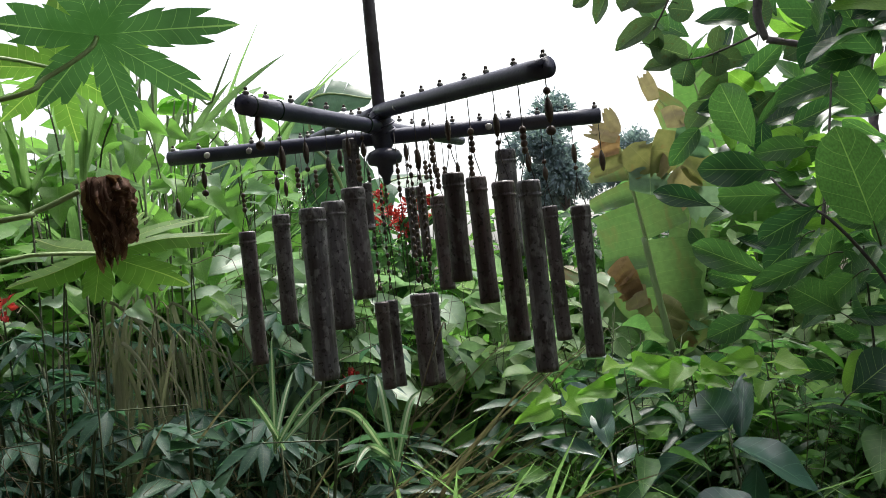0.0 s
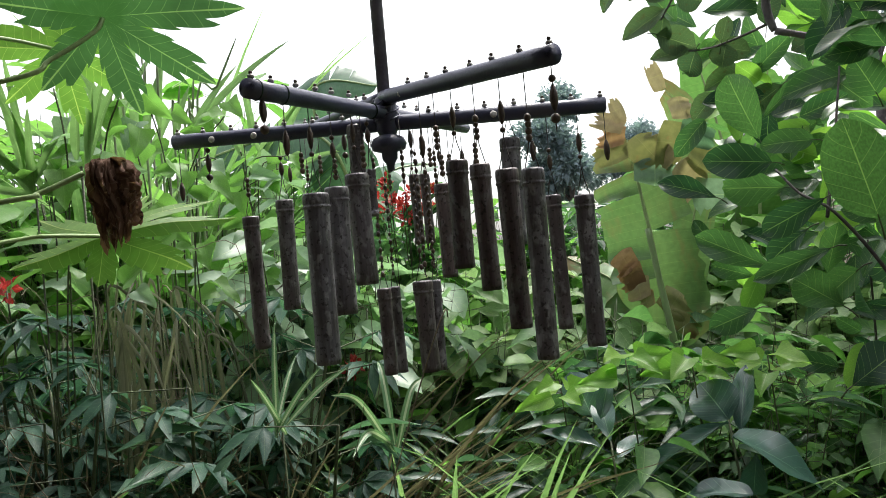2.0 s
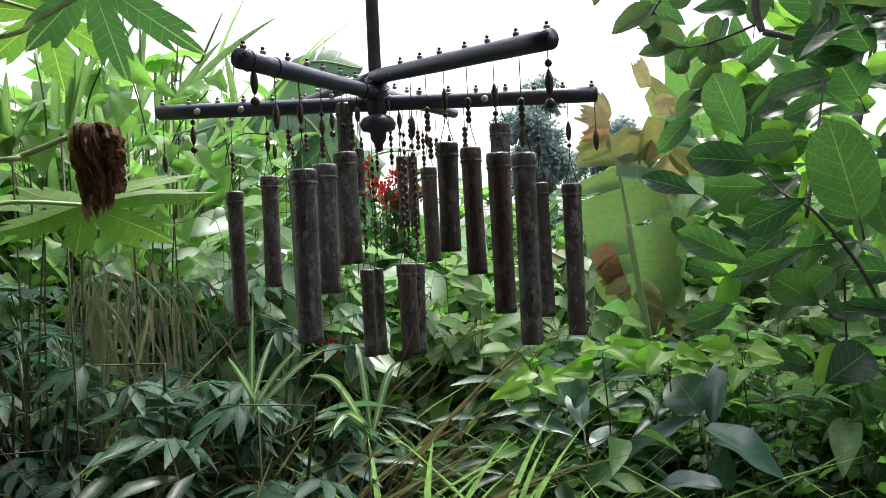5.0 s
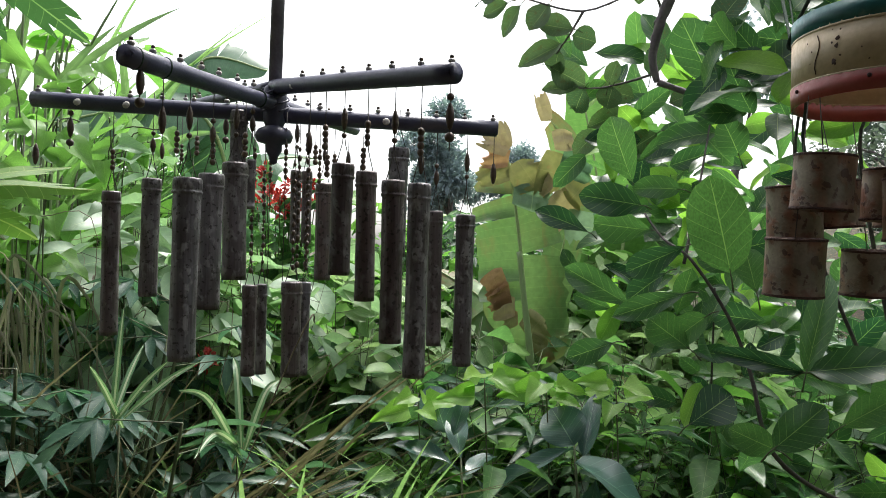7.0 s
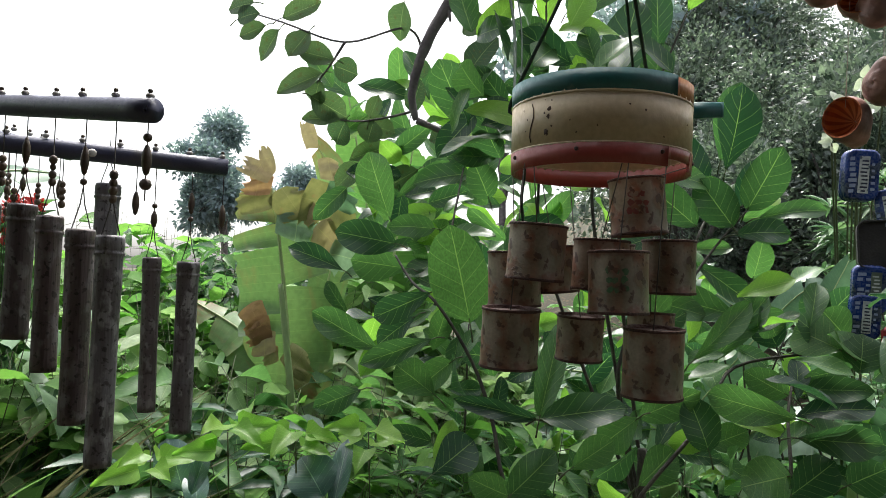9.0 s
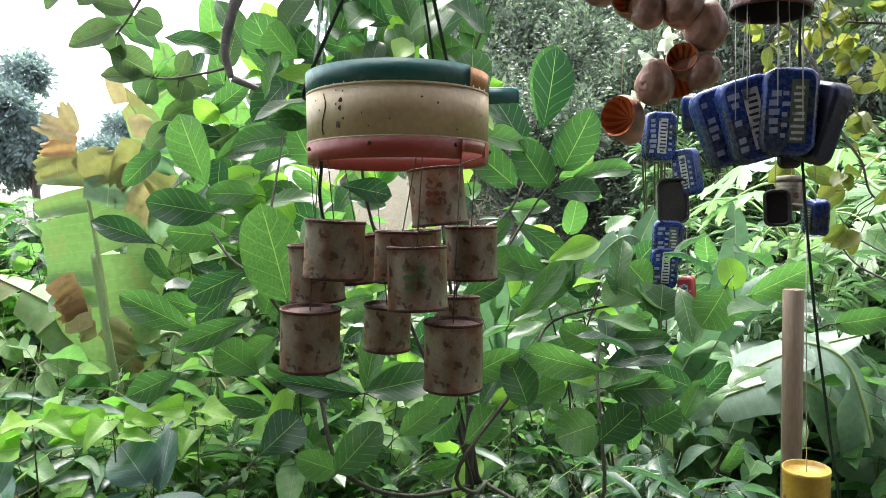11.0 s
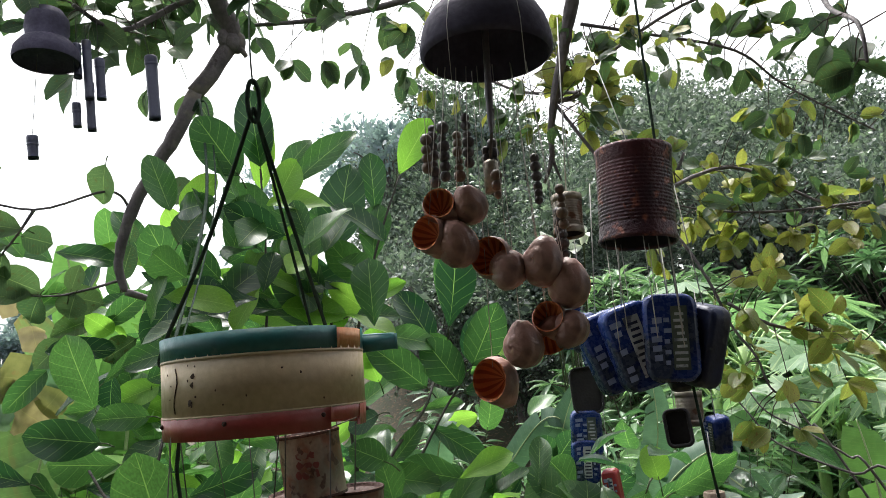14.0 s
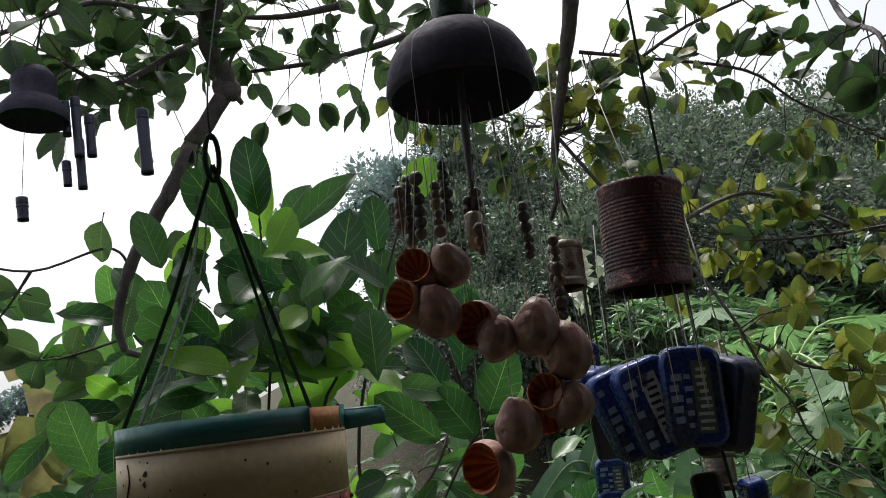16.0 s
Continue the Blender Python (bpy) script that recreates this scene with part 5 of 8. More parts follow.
def build_shell_chime():
    c = thing("coconut_dome", DOME, "dark coconut shell dome with bottle neck, hung from a tree", "wind chime")
    g = Geo()
    prof = [(0.078, -0.044), (0.082, -0.041), (0.083, -0.036), (0.0815, -0.02), (0.077, -0.002), (0.068, 0.014), (0.054, 0.027), (0.036, 0.036), (0.018, 0.04), (0.018, 0.035), (0.034, 0.031), (0.05, 0.022), (0.063, 0.009), (0.072, -0.006), (0.0765, -0.023), (0.078, -0.044)]
    tm = Matrix.Translation(DOME) @ pose(0, 0, 0, 2, 1, 0) @ Matrix.Scale(DS, 4)
    lathe(g, prof, sides=36, m=tm)
    part("shell", g, M["coconut"], c)
    g = Geo()
    lathe(g, [(0.021, 0.05), (0.024, 0.056), (0.026, 0.075), (0.022, 0.09), (0.024, 0.094), (0.022, 0.098), (0.016, 0.115), (0.014, 0.13), (0.001, 0.131)], sides=20, m=tm)
    part("bottle_neck", g, M["glass_green"], c, "green bottle neck")
    g = Geo()
    tube(g, [DOME + Vector((0, 0, 0.12)), DOME + Vector((0.02, 0.03, 0.5)), DOME + Vector((0.2, 0.25, 1.3))], 0.0022, 7)
    part("cord", g, M["cord"], c)
    g = Geo()
    lathe(g, [(0.0025, -0.14), (0.004, -0.12), (0.0048, -0.09), (0.0042, -0.06), (0.0045, 0.0), (0.004, 0.03)], sides=10, m=tm)
    part("rod", g, M["pole"], c, "thin grey rod")
    # strings of seed beads: offsets from the dome's centre; drop of the first bead, number
    for k, (dx, dy, dz, n) in enumerate(BEADS):
        q = random.Random(k)
        g = Geo()
        tube(g, [DOME + Vector((dx * 0.9, dy * 0.9, -0.045)), DOME + Vector((dx, dy, dz - 0.05))], 0.00022, 4)
        part("string", g, M["string"], c)
        g = Geo()
        z = dz
        for j in range(n):
            r = q.uniform(0.0048, 0.0075)
            ball(g, DOME + Vector((dx + q.uniform(-0.001, 0.001), dy, z)), r, 10)
            z -= r * 1.75
        part("bead_string", g, M["bead_dark"] if k % 3 else M["bead_tan"], c, kind="stuff")
    g = Geo()
    cap = Vector(CAP)
    lathe(g, [(0.002, -0.02), (0.009, -0.019), (0.0095, 0.015), (0.007, 0.019), (0.001, 0.02)], cap, 14)
    part("tassel_cap", g, M["can_pale"], c, "pale cap below the beads")
    g = Geo()
    tube(g, [cap + Vector((0, 0, 0.02)), DOME + Vector((0, 0, -0.1))], 0.002, 6)
    part("cord", g, M["string"], c)
    for k in range(6):
        a = k * 1.05 + 0.3
        g = Geo()
        p = tm @ Vector((0.0845 * math.cos(a), 0.0845 * math.sin(a), -0.03))
        tube(g, [tm @ Vector((0.052 * math.cos(a), 0.052 * math.sin(a), 0.031)), tm @ Vector((0.0785 * math.cos(a), 0.0785 * math.sin(a), 0.0)), p, (p.x, p.y, p.z - 0.15)], 0.0004, 4)
        part("string", g, M["string_pale"], c)
    # shells: place, size, the way of the mouth and of the spire
    rows = SHELLS
    for x, y, z, s, fx, fy, fz, ux, uy, uz in rows:
        s *= 1.32
        x, y = x - 0.008, y + 0.007
        t = thing("snail_shell", (x, y, z), "pinkish brown snail shell with an orange mouth on a string", "shell", "shells under the coconut dome")
        snail_shell(t, (x, y, z), s, (fx - 0.3, fy - 0.45, fz - 0.05) if fx < 0 else (fx, fy, fz), (ux, uy, uz))
        g = Geo()
        tube(g, [(x, y, z + s * 0.2), (DOME.x + (x - DOME.x) * 0.7, DOME.y + (y - DOME.y) * 0.7, DOME.z - 0.045)], 0.0005, 4)
        part("string", g, M["string_pale"], t)


build_shell_chime()


# ---- distant coconut chime with split bamboo tubes ----
def build_far_chime():
    p = Vector((0.631, 1.932, 2.845))
    c = thing("coconut_chime", p, "dark coconut shell wind chime with grey tubes hanging in the tree", "wind chime")
    g = Geo()
    lathe(g, [(0.082, -0.062), (0.084, -0.055), (0.08, -0.03), (0.062, -0.005), (0.05, 0.0), (0.056, 0.03), (0.054, 0.06), (0.038, 0.085), (0.001, 0.095)], p, 24)
    lathe(g, [(0.078, -0.06), (0.07, -0.035), (0.001, -0.02)], p, 24)
    part("shell", g, M["coconut"], c)
    for x, y, z0, z1, r in [(0.705, 1.95, 2.86, 2.76, 0.011), (0.742, 1.97, 2.76, 2.62, 0.012), (0.765, 1.955, 2.83, 2.71, 0.013), (0.712, 1.985, 2.7, 2.63, 0.011), (0.895, 1.92, 2.85, 2.66, 0.017), (0.612, 2.03, 2.605, 2.54, 0.014), (0.728, 1.94, 2.87, 2.7, 0.012)]:
        g = Geo()
        bamboo_tube(g, (x, y, z0), z1, r, (3, -4), int(x * 100))
        # bluish pipe colour stands in for sky glare on these tubes
        part("tube", g, M["pipe"], c)
        g = Geo()
        tube(g, [(x, y, z0 - 0.01), (p.x + (x - p.x) * 0.9, p.y, max(p.z + 0.1, z0 + 0.1))], 0.0008, 4)
        part("string", g, M["string"], c)
    g = Geo()
    tube(g, [p + Vector((0, 0, 0.09)), p + Vector((0.05, 0.1, 0.5))], 0.003, 6)
    part("cord", g, M["cord"], c)


build_far_chime()

# long dark cord passing beside the blue tins
g = Geo()
tube(g, smooth_path([(1.262, 0.52, 2.9), (1.268, 0.533, 2.45), (1.262, 0.53, 2.15), (1.262, 0.53, 1.95), (1.25, 0.515, 1.8), (1.275, 0.51, 1.6), (1.3, 0.5, 1.42), (1.36, 0.48, 1.0), (1.4, 0.47, 0.0)]), 0.0021, 7, jitter=0.1)
lone("cord", g, M["cord"], "long dark green cord running down beside the blue tins", "cord")

# bamboo post
g = Geo()
lathe(g, [(0.02, 0.0), (0.021, 0.7), (0.0215, 0.72), (0.0205, 0.74), (0.0205, 1.3), (0.021, 1.59), (0.017, 1.592), (0.016, 1.56), (0.001, 1.55)], (1.687, 0.809, 0.0), 18)
lone("bamboo_post", g, M["wood"], "pale cut bamboo post standing among the leaves", "post")


# ---- plants ----
T_OBO = [leaf_template(o, 13, 5, 0.18, d, 0.03, s) for s, d, o in ((1, 0.1, "obovate"), (2, 0.18, "oval"), (3, 0.26, "obovate"), (4, -0.08, "oval"), (5, 0.14, "obovate"), (6, 0.22, "oval"))]
T_OVAL = [leaf_template("oval", 7, 5, 0.2, d, 0.03, s) for s, d in ((11, 0.08), (12, 0.2), (13, -0.05), (14, 0.3))]
T_LITE = leaf_template("oval", 6, 3, 0.22, 0.22, 0.03, 27)
T_OVATE = leaf_template("ovate", 6, 3, 0.3, 0.2, 0.02, 21)
T_SMALL = leaf_template("ovate", 4, 3, 0.3, 0.2, 0.02, 26)
T_LANCE = leaf_template("lance", 4, 3, 0.3, 0.22, 0.02, 23, 0.25)
T_BLADE = leaf_template("blade", 9, 3, 0.5, 0.55, 0.0, 24, 0.03)
T_BLADE_UP = leaf_template("blade", 8, 3, 0.5, 0.12, 0.0, 25, 0.03)
T_TINY = (np.array([(0, 0, 0), (0.5, 0.45, 0.08), (0, 1, -0.1), (-0.5, 0.45, 0.08)]), [(0, 1, 2, 3)], [(0, 0.5), (0.5, 1), (1, 0.5), (0.5, 0)])

JACK = [template_mesh("jack_leaf", t, M["jack"]) for t in T_OBO]
LIME = [template_mesh("young_leaf", t, M["lime"]) for t in T_OBO]
GLOSS = [template_mesh("glossy_leaf", t, M["gloss"]) for t in T_OBO]
GUAVA = [template_mesh("guava_leaf", t, M["guava"]) for t in T_OVAL]
EYE_SIDE = Vector((-0.5, -0.84, 0.15))


def hang_leaves(parent, rows, meshes, q, stalk=True, spread=0.28, wider=1.08):
    """Leaves given by base, tip and width, turned mostly to the open side of the shrub."""
    g = Geo()
    for bx, by, bz, tx, ty, tz, w in rows:
        b, t = Vector((bx, by, bz)), Vector((tx, ty, tz))
        face = EYE_SIDE + rnd_dir(q) * spread
        m = leaf_pose(b, t, w * wider, face)
        piece("leaf", q.choice(meshes), parent, m)
        d = (b - t).normalized()
        tube(g, [b + d * 0.035 + Vector((0, 0, -0.008)), b + d * 0.015, b - d * 0.01], [0.0022, 0.0018, 0.0013], 5)
    if stalk:
        part("stalk_spray", g, M["stem"], parent, kind="stuff")


def branch(parent, pts, r0, r1, material="bark", name="branch", jitter=0.06, n=5):
    g = Geo()
    p = smooth_path(pts, n)
    tube(g, p, fade(r0, r1, len(p)), 10, jitter=jitter)
    return part(name, g, M[material], parent)


def scatter_leaves(parent, pts, n, meshes, q, size, wide, reach, droop=-0.25):
    """Leaves on short twigs along a limb."""
    path = smooth_path(pts, 6)
    g = Geo()
    for k in range(n):
        i = q.randrange(1, len(path))
        p = path[i - 1].lerp(path[i], q.random())
        d = (path[i] - path[i - 1]).normalized()
        side = rnd_dir(q)
        side = (side - d * side.dot(d)).normalized()
        go = (side + d * q.uniform(-0.1, 0.7) + Vector((0, 0, droop))).normalized()
        e = p + go * reach * q.uniform(0.15, 1)
        tube(g, [p, p.lerp(e, 0.5) + Vector((0, 0, 0.01)), e], [0.0008 + 0.012 * size, 0.0006 + 0.008 * size, 0.0004 + 0.005 * size], 5)
        for j in range(q.choice((2, 3, 3, 4))):
            ld = (go + rnd_dir(q) * 0.9 + Vector((0, 0, droop))).normalized()
            s = size * q.uniform(0.65, 1.15)
            face = Vector((0, 0, 1)) * 0.45 + EYE_SIDE * 0.9 + rnd_dir(q) * 0.75
            piece("leaf", q.choice(meshes), parent, leaf_pose(e, e + ld * s, s * wide, face))
    part("twig_spray", g, M["twig"], parent, kind="stuff")


# jackfruit shrub behind the hoop
JACK_A = [
    (0.762, 1.338, 1.571, 0.71, 1.328, 1.78, 0.122),
    (0.812, 2.242, 1.858, 0.721, 2.241, 2.076, 0.138),
    (1.098, 2.262, 2.187, 0.959, 2.233, 2.422, 0.138),
    (1.14, 2.284, 2.367, 1.023, 2.317, 2.435, 0.063),
    (0.845, 2.305, 1.935, 1.01, 2.245, 2.091, 0.051),
    (1.059, 2.144, 2.019, 0.872, 2.164, 1.999, 0.088),
    (1.066, 1.99, 1.921, 1.001, 1.948, 2.021, 0.093),
    (0.798, 2.094, 1.768, 0.605, 2.17, 1.805, 0.104),
    (0.636, 2.134, 1.68, 0.473, 2.134, 1.754, 0.072),
    (0.936, 2.129, 1.826, 0.787, 2.144, 1.837, 0.078),
    (0.887, 2.37, 1.958, 0.88, 2.434, 1.84, 0.094),
    (0.878, 2.232, 1.694, 0.689, 2.275, 1.712, 0.115),
]
JACK_B = [
    (0.745, 1.564, 1.629, 0.613, 1.633, 1.556, 0.069),
    (0.66, 1.714, 1.47, 0.487, 1.754, 1.57, 0.077),
    (0.767, 1.759, 1.559, 0.665, 1.796, 1.482, 0.069),
    (0.771, 1.618, 1.511, 0.594, 1.624, 1.452, 0.06),
    (0.777, 1.598, 1.373, 0.687, 1.65, 1.444, 0.089),
    (0.744, 1.501, 1.206, 0.861, 1.517, 1.283, 0.097),
    (0.92, 1.322, 1.364, 0.751, 1.404, 1.398, 0.041),
    (0.929, 1.318, 1.365, 1.107, 1.249, 1.406, 0.077),
    (0.954, 1.376, 1.353, 1.015, 1.394, 1.583, 0.06),
    (0.63, 1.774, 1.362, 0.508, 1.747, 1.325, 0.069),
    (0.818, 1.596, 1.457, 0.731, 1.641, 1.381, 0.072),
    (0.898, 1.501, 1.523, 0.877, 1.525, 1.631, 0.069),
]
JACK_C = [
    (1.66, 1.613, 2.013, 1.661, 1.523, 2.24, 0.119),
    (1.715, 1.586, 1.895, 1.736, 1.47, 2.055, 0.111),
    (1.739, 1.567, 1.872, 1.891, 1.46, 1.919, 0.065),
    (1.651, 1.568, 1.84, 1.565, 1.616, 1.98, 0.108),
    (1.655, 1.567, 1.818, 1.778, 1.48, 1.843, 0.08),
    (1.575, 1.55, 1.456, 1.713, 1.491, 1.653, 0.071),
    (1.782, 1.531, 1.501, 1.762, 1.586, 1.599, 0.093),
    (1.806, 1.333, 1.511, 1.756, 1.452, 1.566, 0.123),
    (1.861, 1.365, 1.537, 1.813, 1.406, 1.616, 0.098),
    (1.828, 1.301, 1.456, 1.865, 1.317, 1.562, 0.095),
    (1.65, 1.311, 1.417, 1.751, 1.193, 1.434, 0.061),
    (1.467, 1.144, 1.382, 1.355, 1.311, 1.409, 0.088),
    (1.463, 1.139, 1.342, 1.606, 1.035, 1.34, 0.074),
]
JACK_D = [
    (1.451, 1.144, 1.26, 1.343, 1.18, 1.232, 0.103),
    (1.369, 1.31, 1.276, 1.329, 1.324, 1.401, 0.089),
    (1.598, 1.304, 1.405, 1.512, 1.354, 1.455, 0.071),
    (1.449, 1.407, 1.264, 1.56, 1.384, 1.307, 0.071),
    (1.44, 1.14, 1.216, 1.512, 1.083, 1.3, 0.086),
    (1.211, 1.367, 1.349, 1.135, 1.415, 1.275, 0.086),
    (1.246, 1.418, 1.338, 1.355, 1.327, 1.42, 0.074),
    (0.853, 1.311, 1.203, 0.954, 1.29, 1.299, 0.077),
    (1.036, 1.373, 1.237, 1.118, 1.329, 1.308, 0.069),
    (0.884, 1.363, 1.186, 0.794, 1.395, 1.22, 0.066),
    (1.661, 1.186, 1.214, 1.725, 1.14, 1.262, 0.087),
    (1.23, 1.388, 1.183, 1.319, 1.359, 1.267, 0.089),
]
JACK_E = [
    (1.38, 1.76, 2.275, 1.406, 1.714, 2.532, 0.132),
    (1.505, 1.772, 2.23, 1.513, 1.74, 2.419, 0.1),
    (1.54, 1.789, 2.389, 1.528, 1.776, 2.599, 0.085),
    (1.283, 1.828, 2.481, 1.44, 1.717, 2.654, 0.082),
    (1.303, 1.948, 2.543, 1.385, 1.914, 2.679, 0.068),
    (1.352, 1.76, 2.335, 1.171, 1.861, 2.361, 0.08),
    (1.233, 1.885, 2.371, 1.094, 1.876, 2.471, 0.104),
    (1.317, 1.751, 2.113, 1.199, 1.807, 2.323, 0.105),
    (1.289, 1.698, 2.064, 1.172, 1.786, 2.198, 0.092),
    (1.398, 1.783, 2.096, 1.454, 1.765, 2.272, 0.08),
    (1.254, 1.972, 2.272, 1.119, 2.029, 2.3, 0.077),
    (1.237, 1.969, 2.57, 1.184, 1.917, 2.811, 0.11),
]
JACK_F = [
    (1.732, 1.724, 2.06, 1.737, 1.639, 2.287, 0.114),
    (1.663, 1.708, 1.975, 1.596, 1.773, 2.158, 0.093),
    (1.748, 1.648, 1.91, 1.807, 1.594, 2.062, 0.101),
    (1.574, 1.631, 1.841, 1.426, 1.696, 1.985, 0.099),
    (1.722, 1.669, 1.875, 1.633, 1.675, 1.997, 0.075),
    (1.74, 1.654, 1.878, 1.868, 1.592, 1.883, 0.068),
    (1.754, 1.645, 1.834, 1.885, 1.596, 1.814, 0.043),
    (1.814, 1.668, 1.695, 1.816, 1.617, 1.809, 0.077),
    (1.576, 1.702, 1.774, 1.717, 1.635, 1.791, 0.049),
    (1.568, 1.633, 1.737, 1.689, 1.518, 1.625, 0.071),
    (1.416, 1.584, 1.657, 1.468, 1.514, 1.747, 0.045),
    (1.578, 1.46, 1.591, 1.414, 1.559, 1.641, 0.093),
    (1.441, 1.465, 1.472, 1.597, 1.408, 1.637, 0.066),
]
JACK_G = [
    (1.721, 1.535, 1.622, 1.777, 1.523, 1.533, 0.1),
    (1.934, 1.492, 1.591, 1.857, 1.512, 1.657, 0.087),
    (1.928, 1.498, 1.591, 1.989, 1.463, 1.675, 0.08),
    (1.856, 1.392, 1.509, 1.748, 1.447, 1.593, 0.083),
    (1.846, 1.408, 1.543, 1.911, 1.361, 1.487, 0.083),
    (1.648, 0.945, 1.592, 1.593, 0.96, 1.497, 0.106),
    (1.859, 1.042, 1.545, 1.988, 0.941, 1.63, 0.074),
    (1.063, 1.704, 2.447, 0.965, 1.735, 2.607, 0.111),
    (1.336, 1.595, 2.051, 1.437, 1.533, 2.049, 0.063),
    (1.289, 1.436, 1.789, 1.252, 1.515, 1.76, 0.058),
    (1.296, 1.424, 1.677, 1.216, 1.454, 1.722, 0.072),
    (1.763, 0.762, 1.517, 1.777, 0.658, 1.54, 0.054),
]
JACK_YOUNG = [
    (1.576, 1.693, 2.502, 1.634, 1.593, 2.667, 0.102),
    (1.456, 1.797, 2.091, 1.547, 1.671, 2.164, 0.067),
    (1.941, 1.548, 1.381, 1.87, 1.593, 1.469, 0.06),
    (2.026, 1.208, 1.541, 2.019, 1.219, 1.635, 0.079),
    (1.653, 1.909, 1.953, 1.553, 1.981, 2.004, 0.134),
    (1.606, 1.943, 1.869, 1.555, 1.93, 1.963, 0.096),
    (1.259, 2.017, 2.51, 1.227, 1.904, 2.708, 0.077),
    (1.975, 1.743, 1.919, 1.977, 1.787, 1.98, 0.059),
]


def build_jack():
    q = random.Random(4)
    t = thing("jackfruit_shrub", (1.55, 1.8, 0), "young jackfruit shrub with large glossy dark green leaves", "shrub")
    foot = (1.55, 1.8, 0.0)
    branch(t, [foot, (1.52, 1.78, 0.5), (1.45, 1.7, 0.9), (1.42, 1.65, 1.2)], 0.018, 0.012, "jack_stem", "stem")
    stems = [
        [
    (0.937, 1.477, 1.146),
    (0.906, 1.539, 1.325),
    (0.864, 1.578, 1.459),
    (0.783, 1.619, 1.597),
    (0.739, 1.703, 1.651),
    (0.71, 1.777, 1.722),
],
        [
    (1.246, 1.511, 1.45),
    (1.37, 1.542, 1.658),
    (1.528, 1.589, 1.78),
    (1.641, 1.655, 1.879),
    (1.755, 1.642, 1.913),
],
        [
    (1.289, 1.741, 1.916),
    (1.345, 1.742, 2.066),
    (1.38, 1.76, 2.275),
],
        [
    (1.355, 1.695, 1.817),
    (1.478, 1.73, 2.212),
    (1.597, 1.724, 2.508),
],
        [
    (1.202, 1.899, 1.822),
    (1.228, 1.931, 2.168),
    (1.238, 1.972, 2.562),
],
    ] + [
        [
    (1.46, 1.149, 1.065),
    (1.495, 1.188, 1.249),
    (1.549, 1.254, 1.361),
    (1.606, 1.3, 1.434),
],
        [
    (1.187, 1.347, 1.145),
    (1.421, 1.385, 1.34),
    (1.6, 1.494, 1.45),
    (1.804, 1.388, 1.505),
    (1.887, 1.391, 1.53),
],
        [
    (1.445, 1.586, 1.581),
    (1.611, 1.607, 1.77),
    (1.713, 1.588, 1.89),
],
        [
    (0.865, 1.887, 1.586),
    (0.953, 2.01, 1.83),
    (1.087, 2.232, 2.176),
],
    ]
    for k, s in enumerate(stems):
        low = Vector(s[0])
        root = Vector((1.43 + 0.01 * k, 1.67, 0.95))
        if k in (7, 8):
            branch(t, s, 0.005, 0.0025, "jack_stem")
        else:
            branch(t, [root, root.lerp(low, 0.55) - Vector((0, 0, 0.05))] + s, 0.0065, 0.003, "jack_stem")
    for rows in (JACK_A, JACK_B, JACK_C, JACK_D, JACK_E, JACK_F, JACK_G):
        hang_leaves(t, rows, JACK, q)
    hang_leaves(t, JACK_YOUNG, LIME, q)
    # the leaves behind and below, that fill the shrub
    r = random.Random(9)
    for k in range(260):
        x = r.uniform(0.95, 2.9)
        y = 1.75 + 0.5 * (x - 0.95) * r.uniform(-0.6, 0.6) + r.uniform(0.1, 1.0)
        z = r.uniform(0.85, 1.95) - max(0, x - 1.9) * 0.5
        if z > 1.75 and x > 1.5:
            z -= 0.4
        b = Vector((x, y, z))
        d = Vector((r.uniform(-1, 1), r.uniform(-0.7, 0.2), r.uniform(-0.5, 0.8))).normalized()
        s = r.uniform(0.12, 0.2)
        piece("leaf", r.choice(JACK if r.random() < 0.85 else LIME), t, leaf_pose(b, b + d * s, s * r.uniform(0.42, 0.55), EYE_SIDE * 0.6 + Vector((0, 0, 0.4)) + rnd_dir(r) * 0.6))
    for k in range(95):
        b = Vector((r.uniform(0.85, 1.95), r.uniform(2.55, 3.3), r.uniform(1.35, 2.2)))
        d = Vector((r.uniform(-1, 1), r.uniform(-0.6, 0.2), r.uniform(-0.6, 0.8))).normalized()
        s = r.uniform(0.14, 0.24)
        piece("leaf", r.choice(JACK if r.random() < 0.7 else LIME), t, leaf_pose(b, b + d * s, s * r.uniform(0.42, 0.55), EYE_SIDE * 0.7 + Vector((0, 0, 0.3)) + rnd_dir(r) * 0.5))
    # leaves of the upper shoots, between the cords and round the bent limb
    for k in range(108):
        f, h = r.random(), r.random()
        if k < 52:
            b = Vector((0.796, 2.846, 1.761)).lerp(Vector((1.277, 2.646, 1.783)), f) + Vector((0, 0, 1)) * h * 0.69
        else:
            b = Vector((0.975, 1.899, 2.028)).lerp(Vector((1.470, 1.559, 1.979)), f) + Vector((0, 0, 1)) * h * 0.36
        b += Vector((0.64, 0.77, 0)) * r.uniform(-0.3, 0.3)
        d = Vector((r.uniform(-1, 1), r.uniform(-0.5, 0.3), r.uniform(-0.4, 1.0))).normalized()
        s = r.uniform(0.15, 0.22) if k < 52 else r.uniform(0.12, 0.19)
        piece("leaf", r.choice(JACK if r.random() < 0.68 else LIME), t, leaf_pose(b, b + d * s, s * r.uniform(0.45, 0.55), EYE_SIDE * 0.7 + Vector((0, 0, 0.3)) + rnd_dir(r) * 0.5))
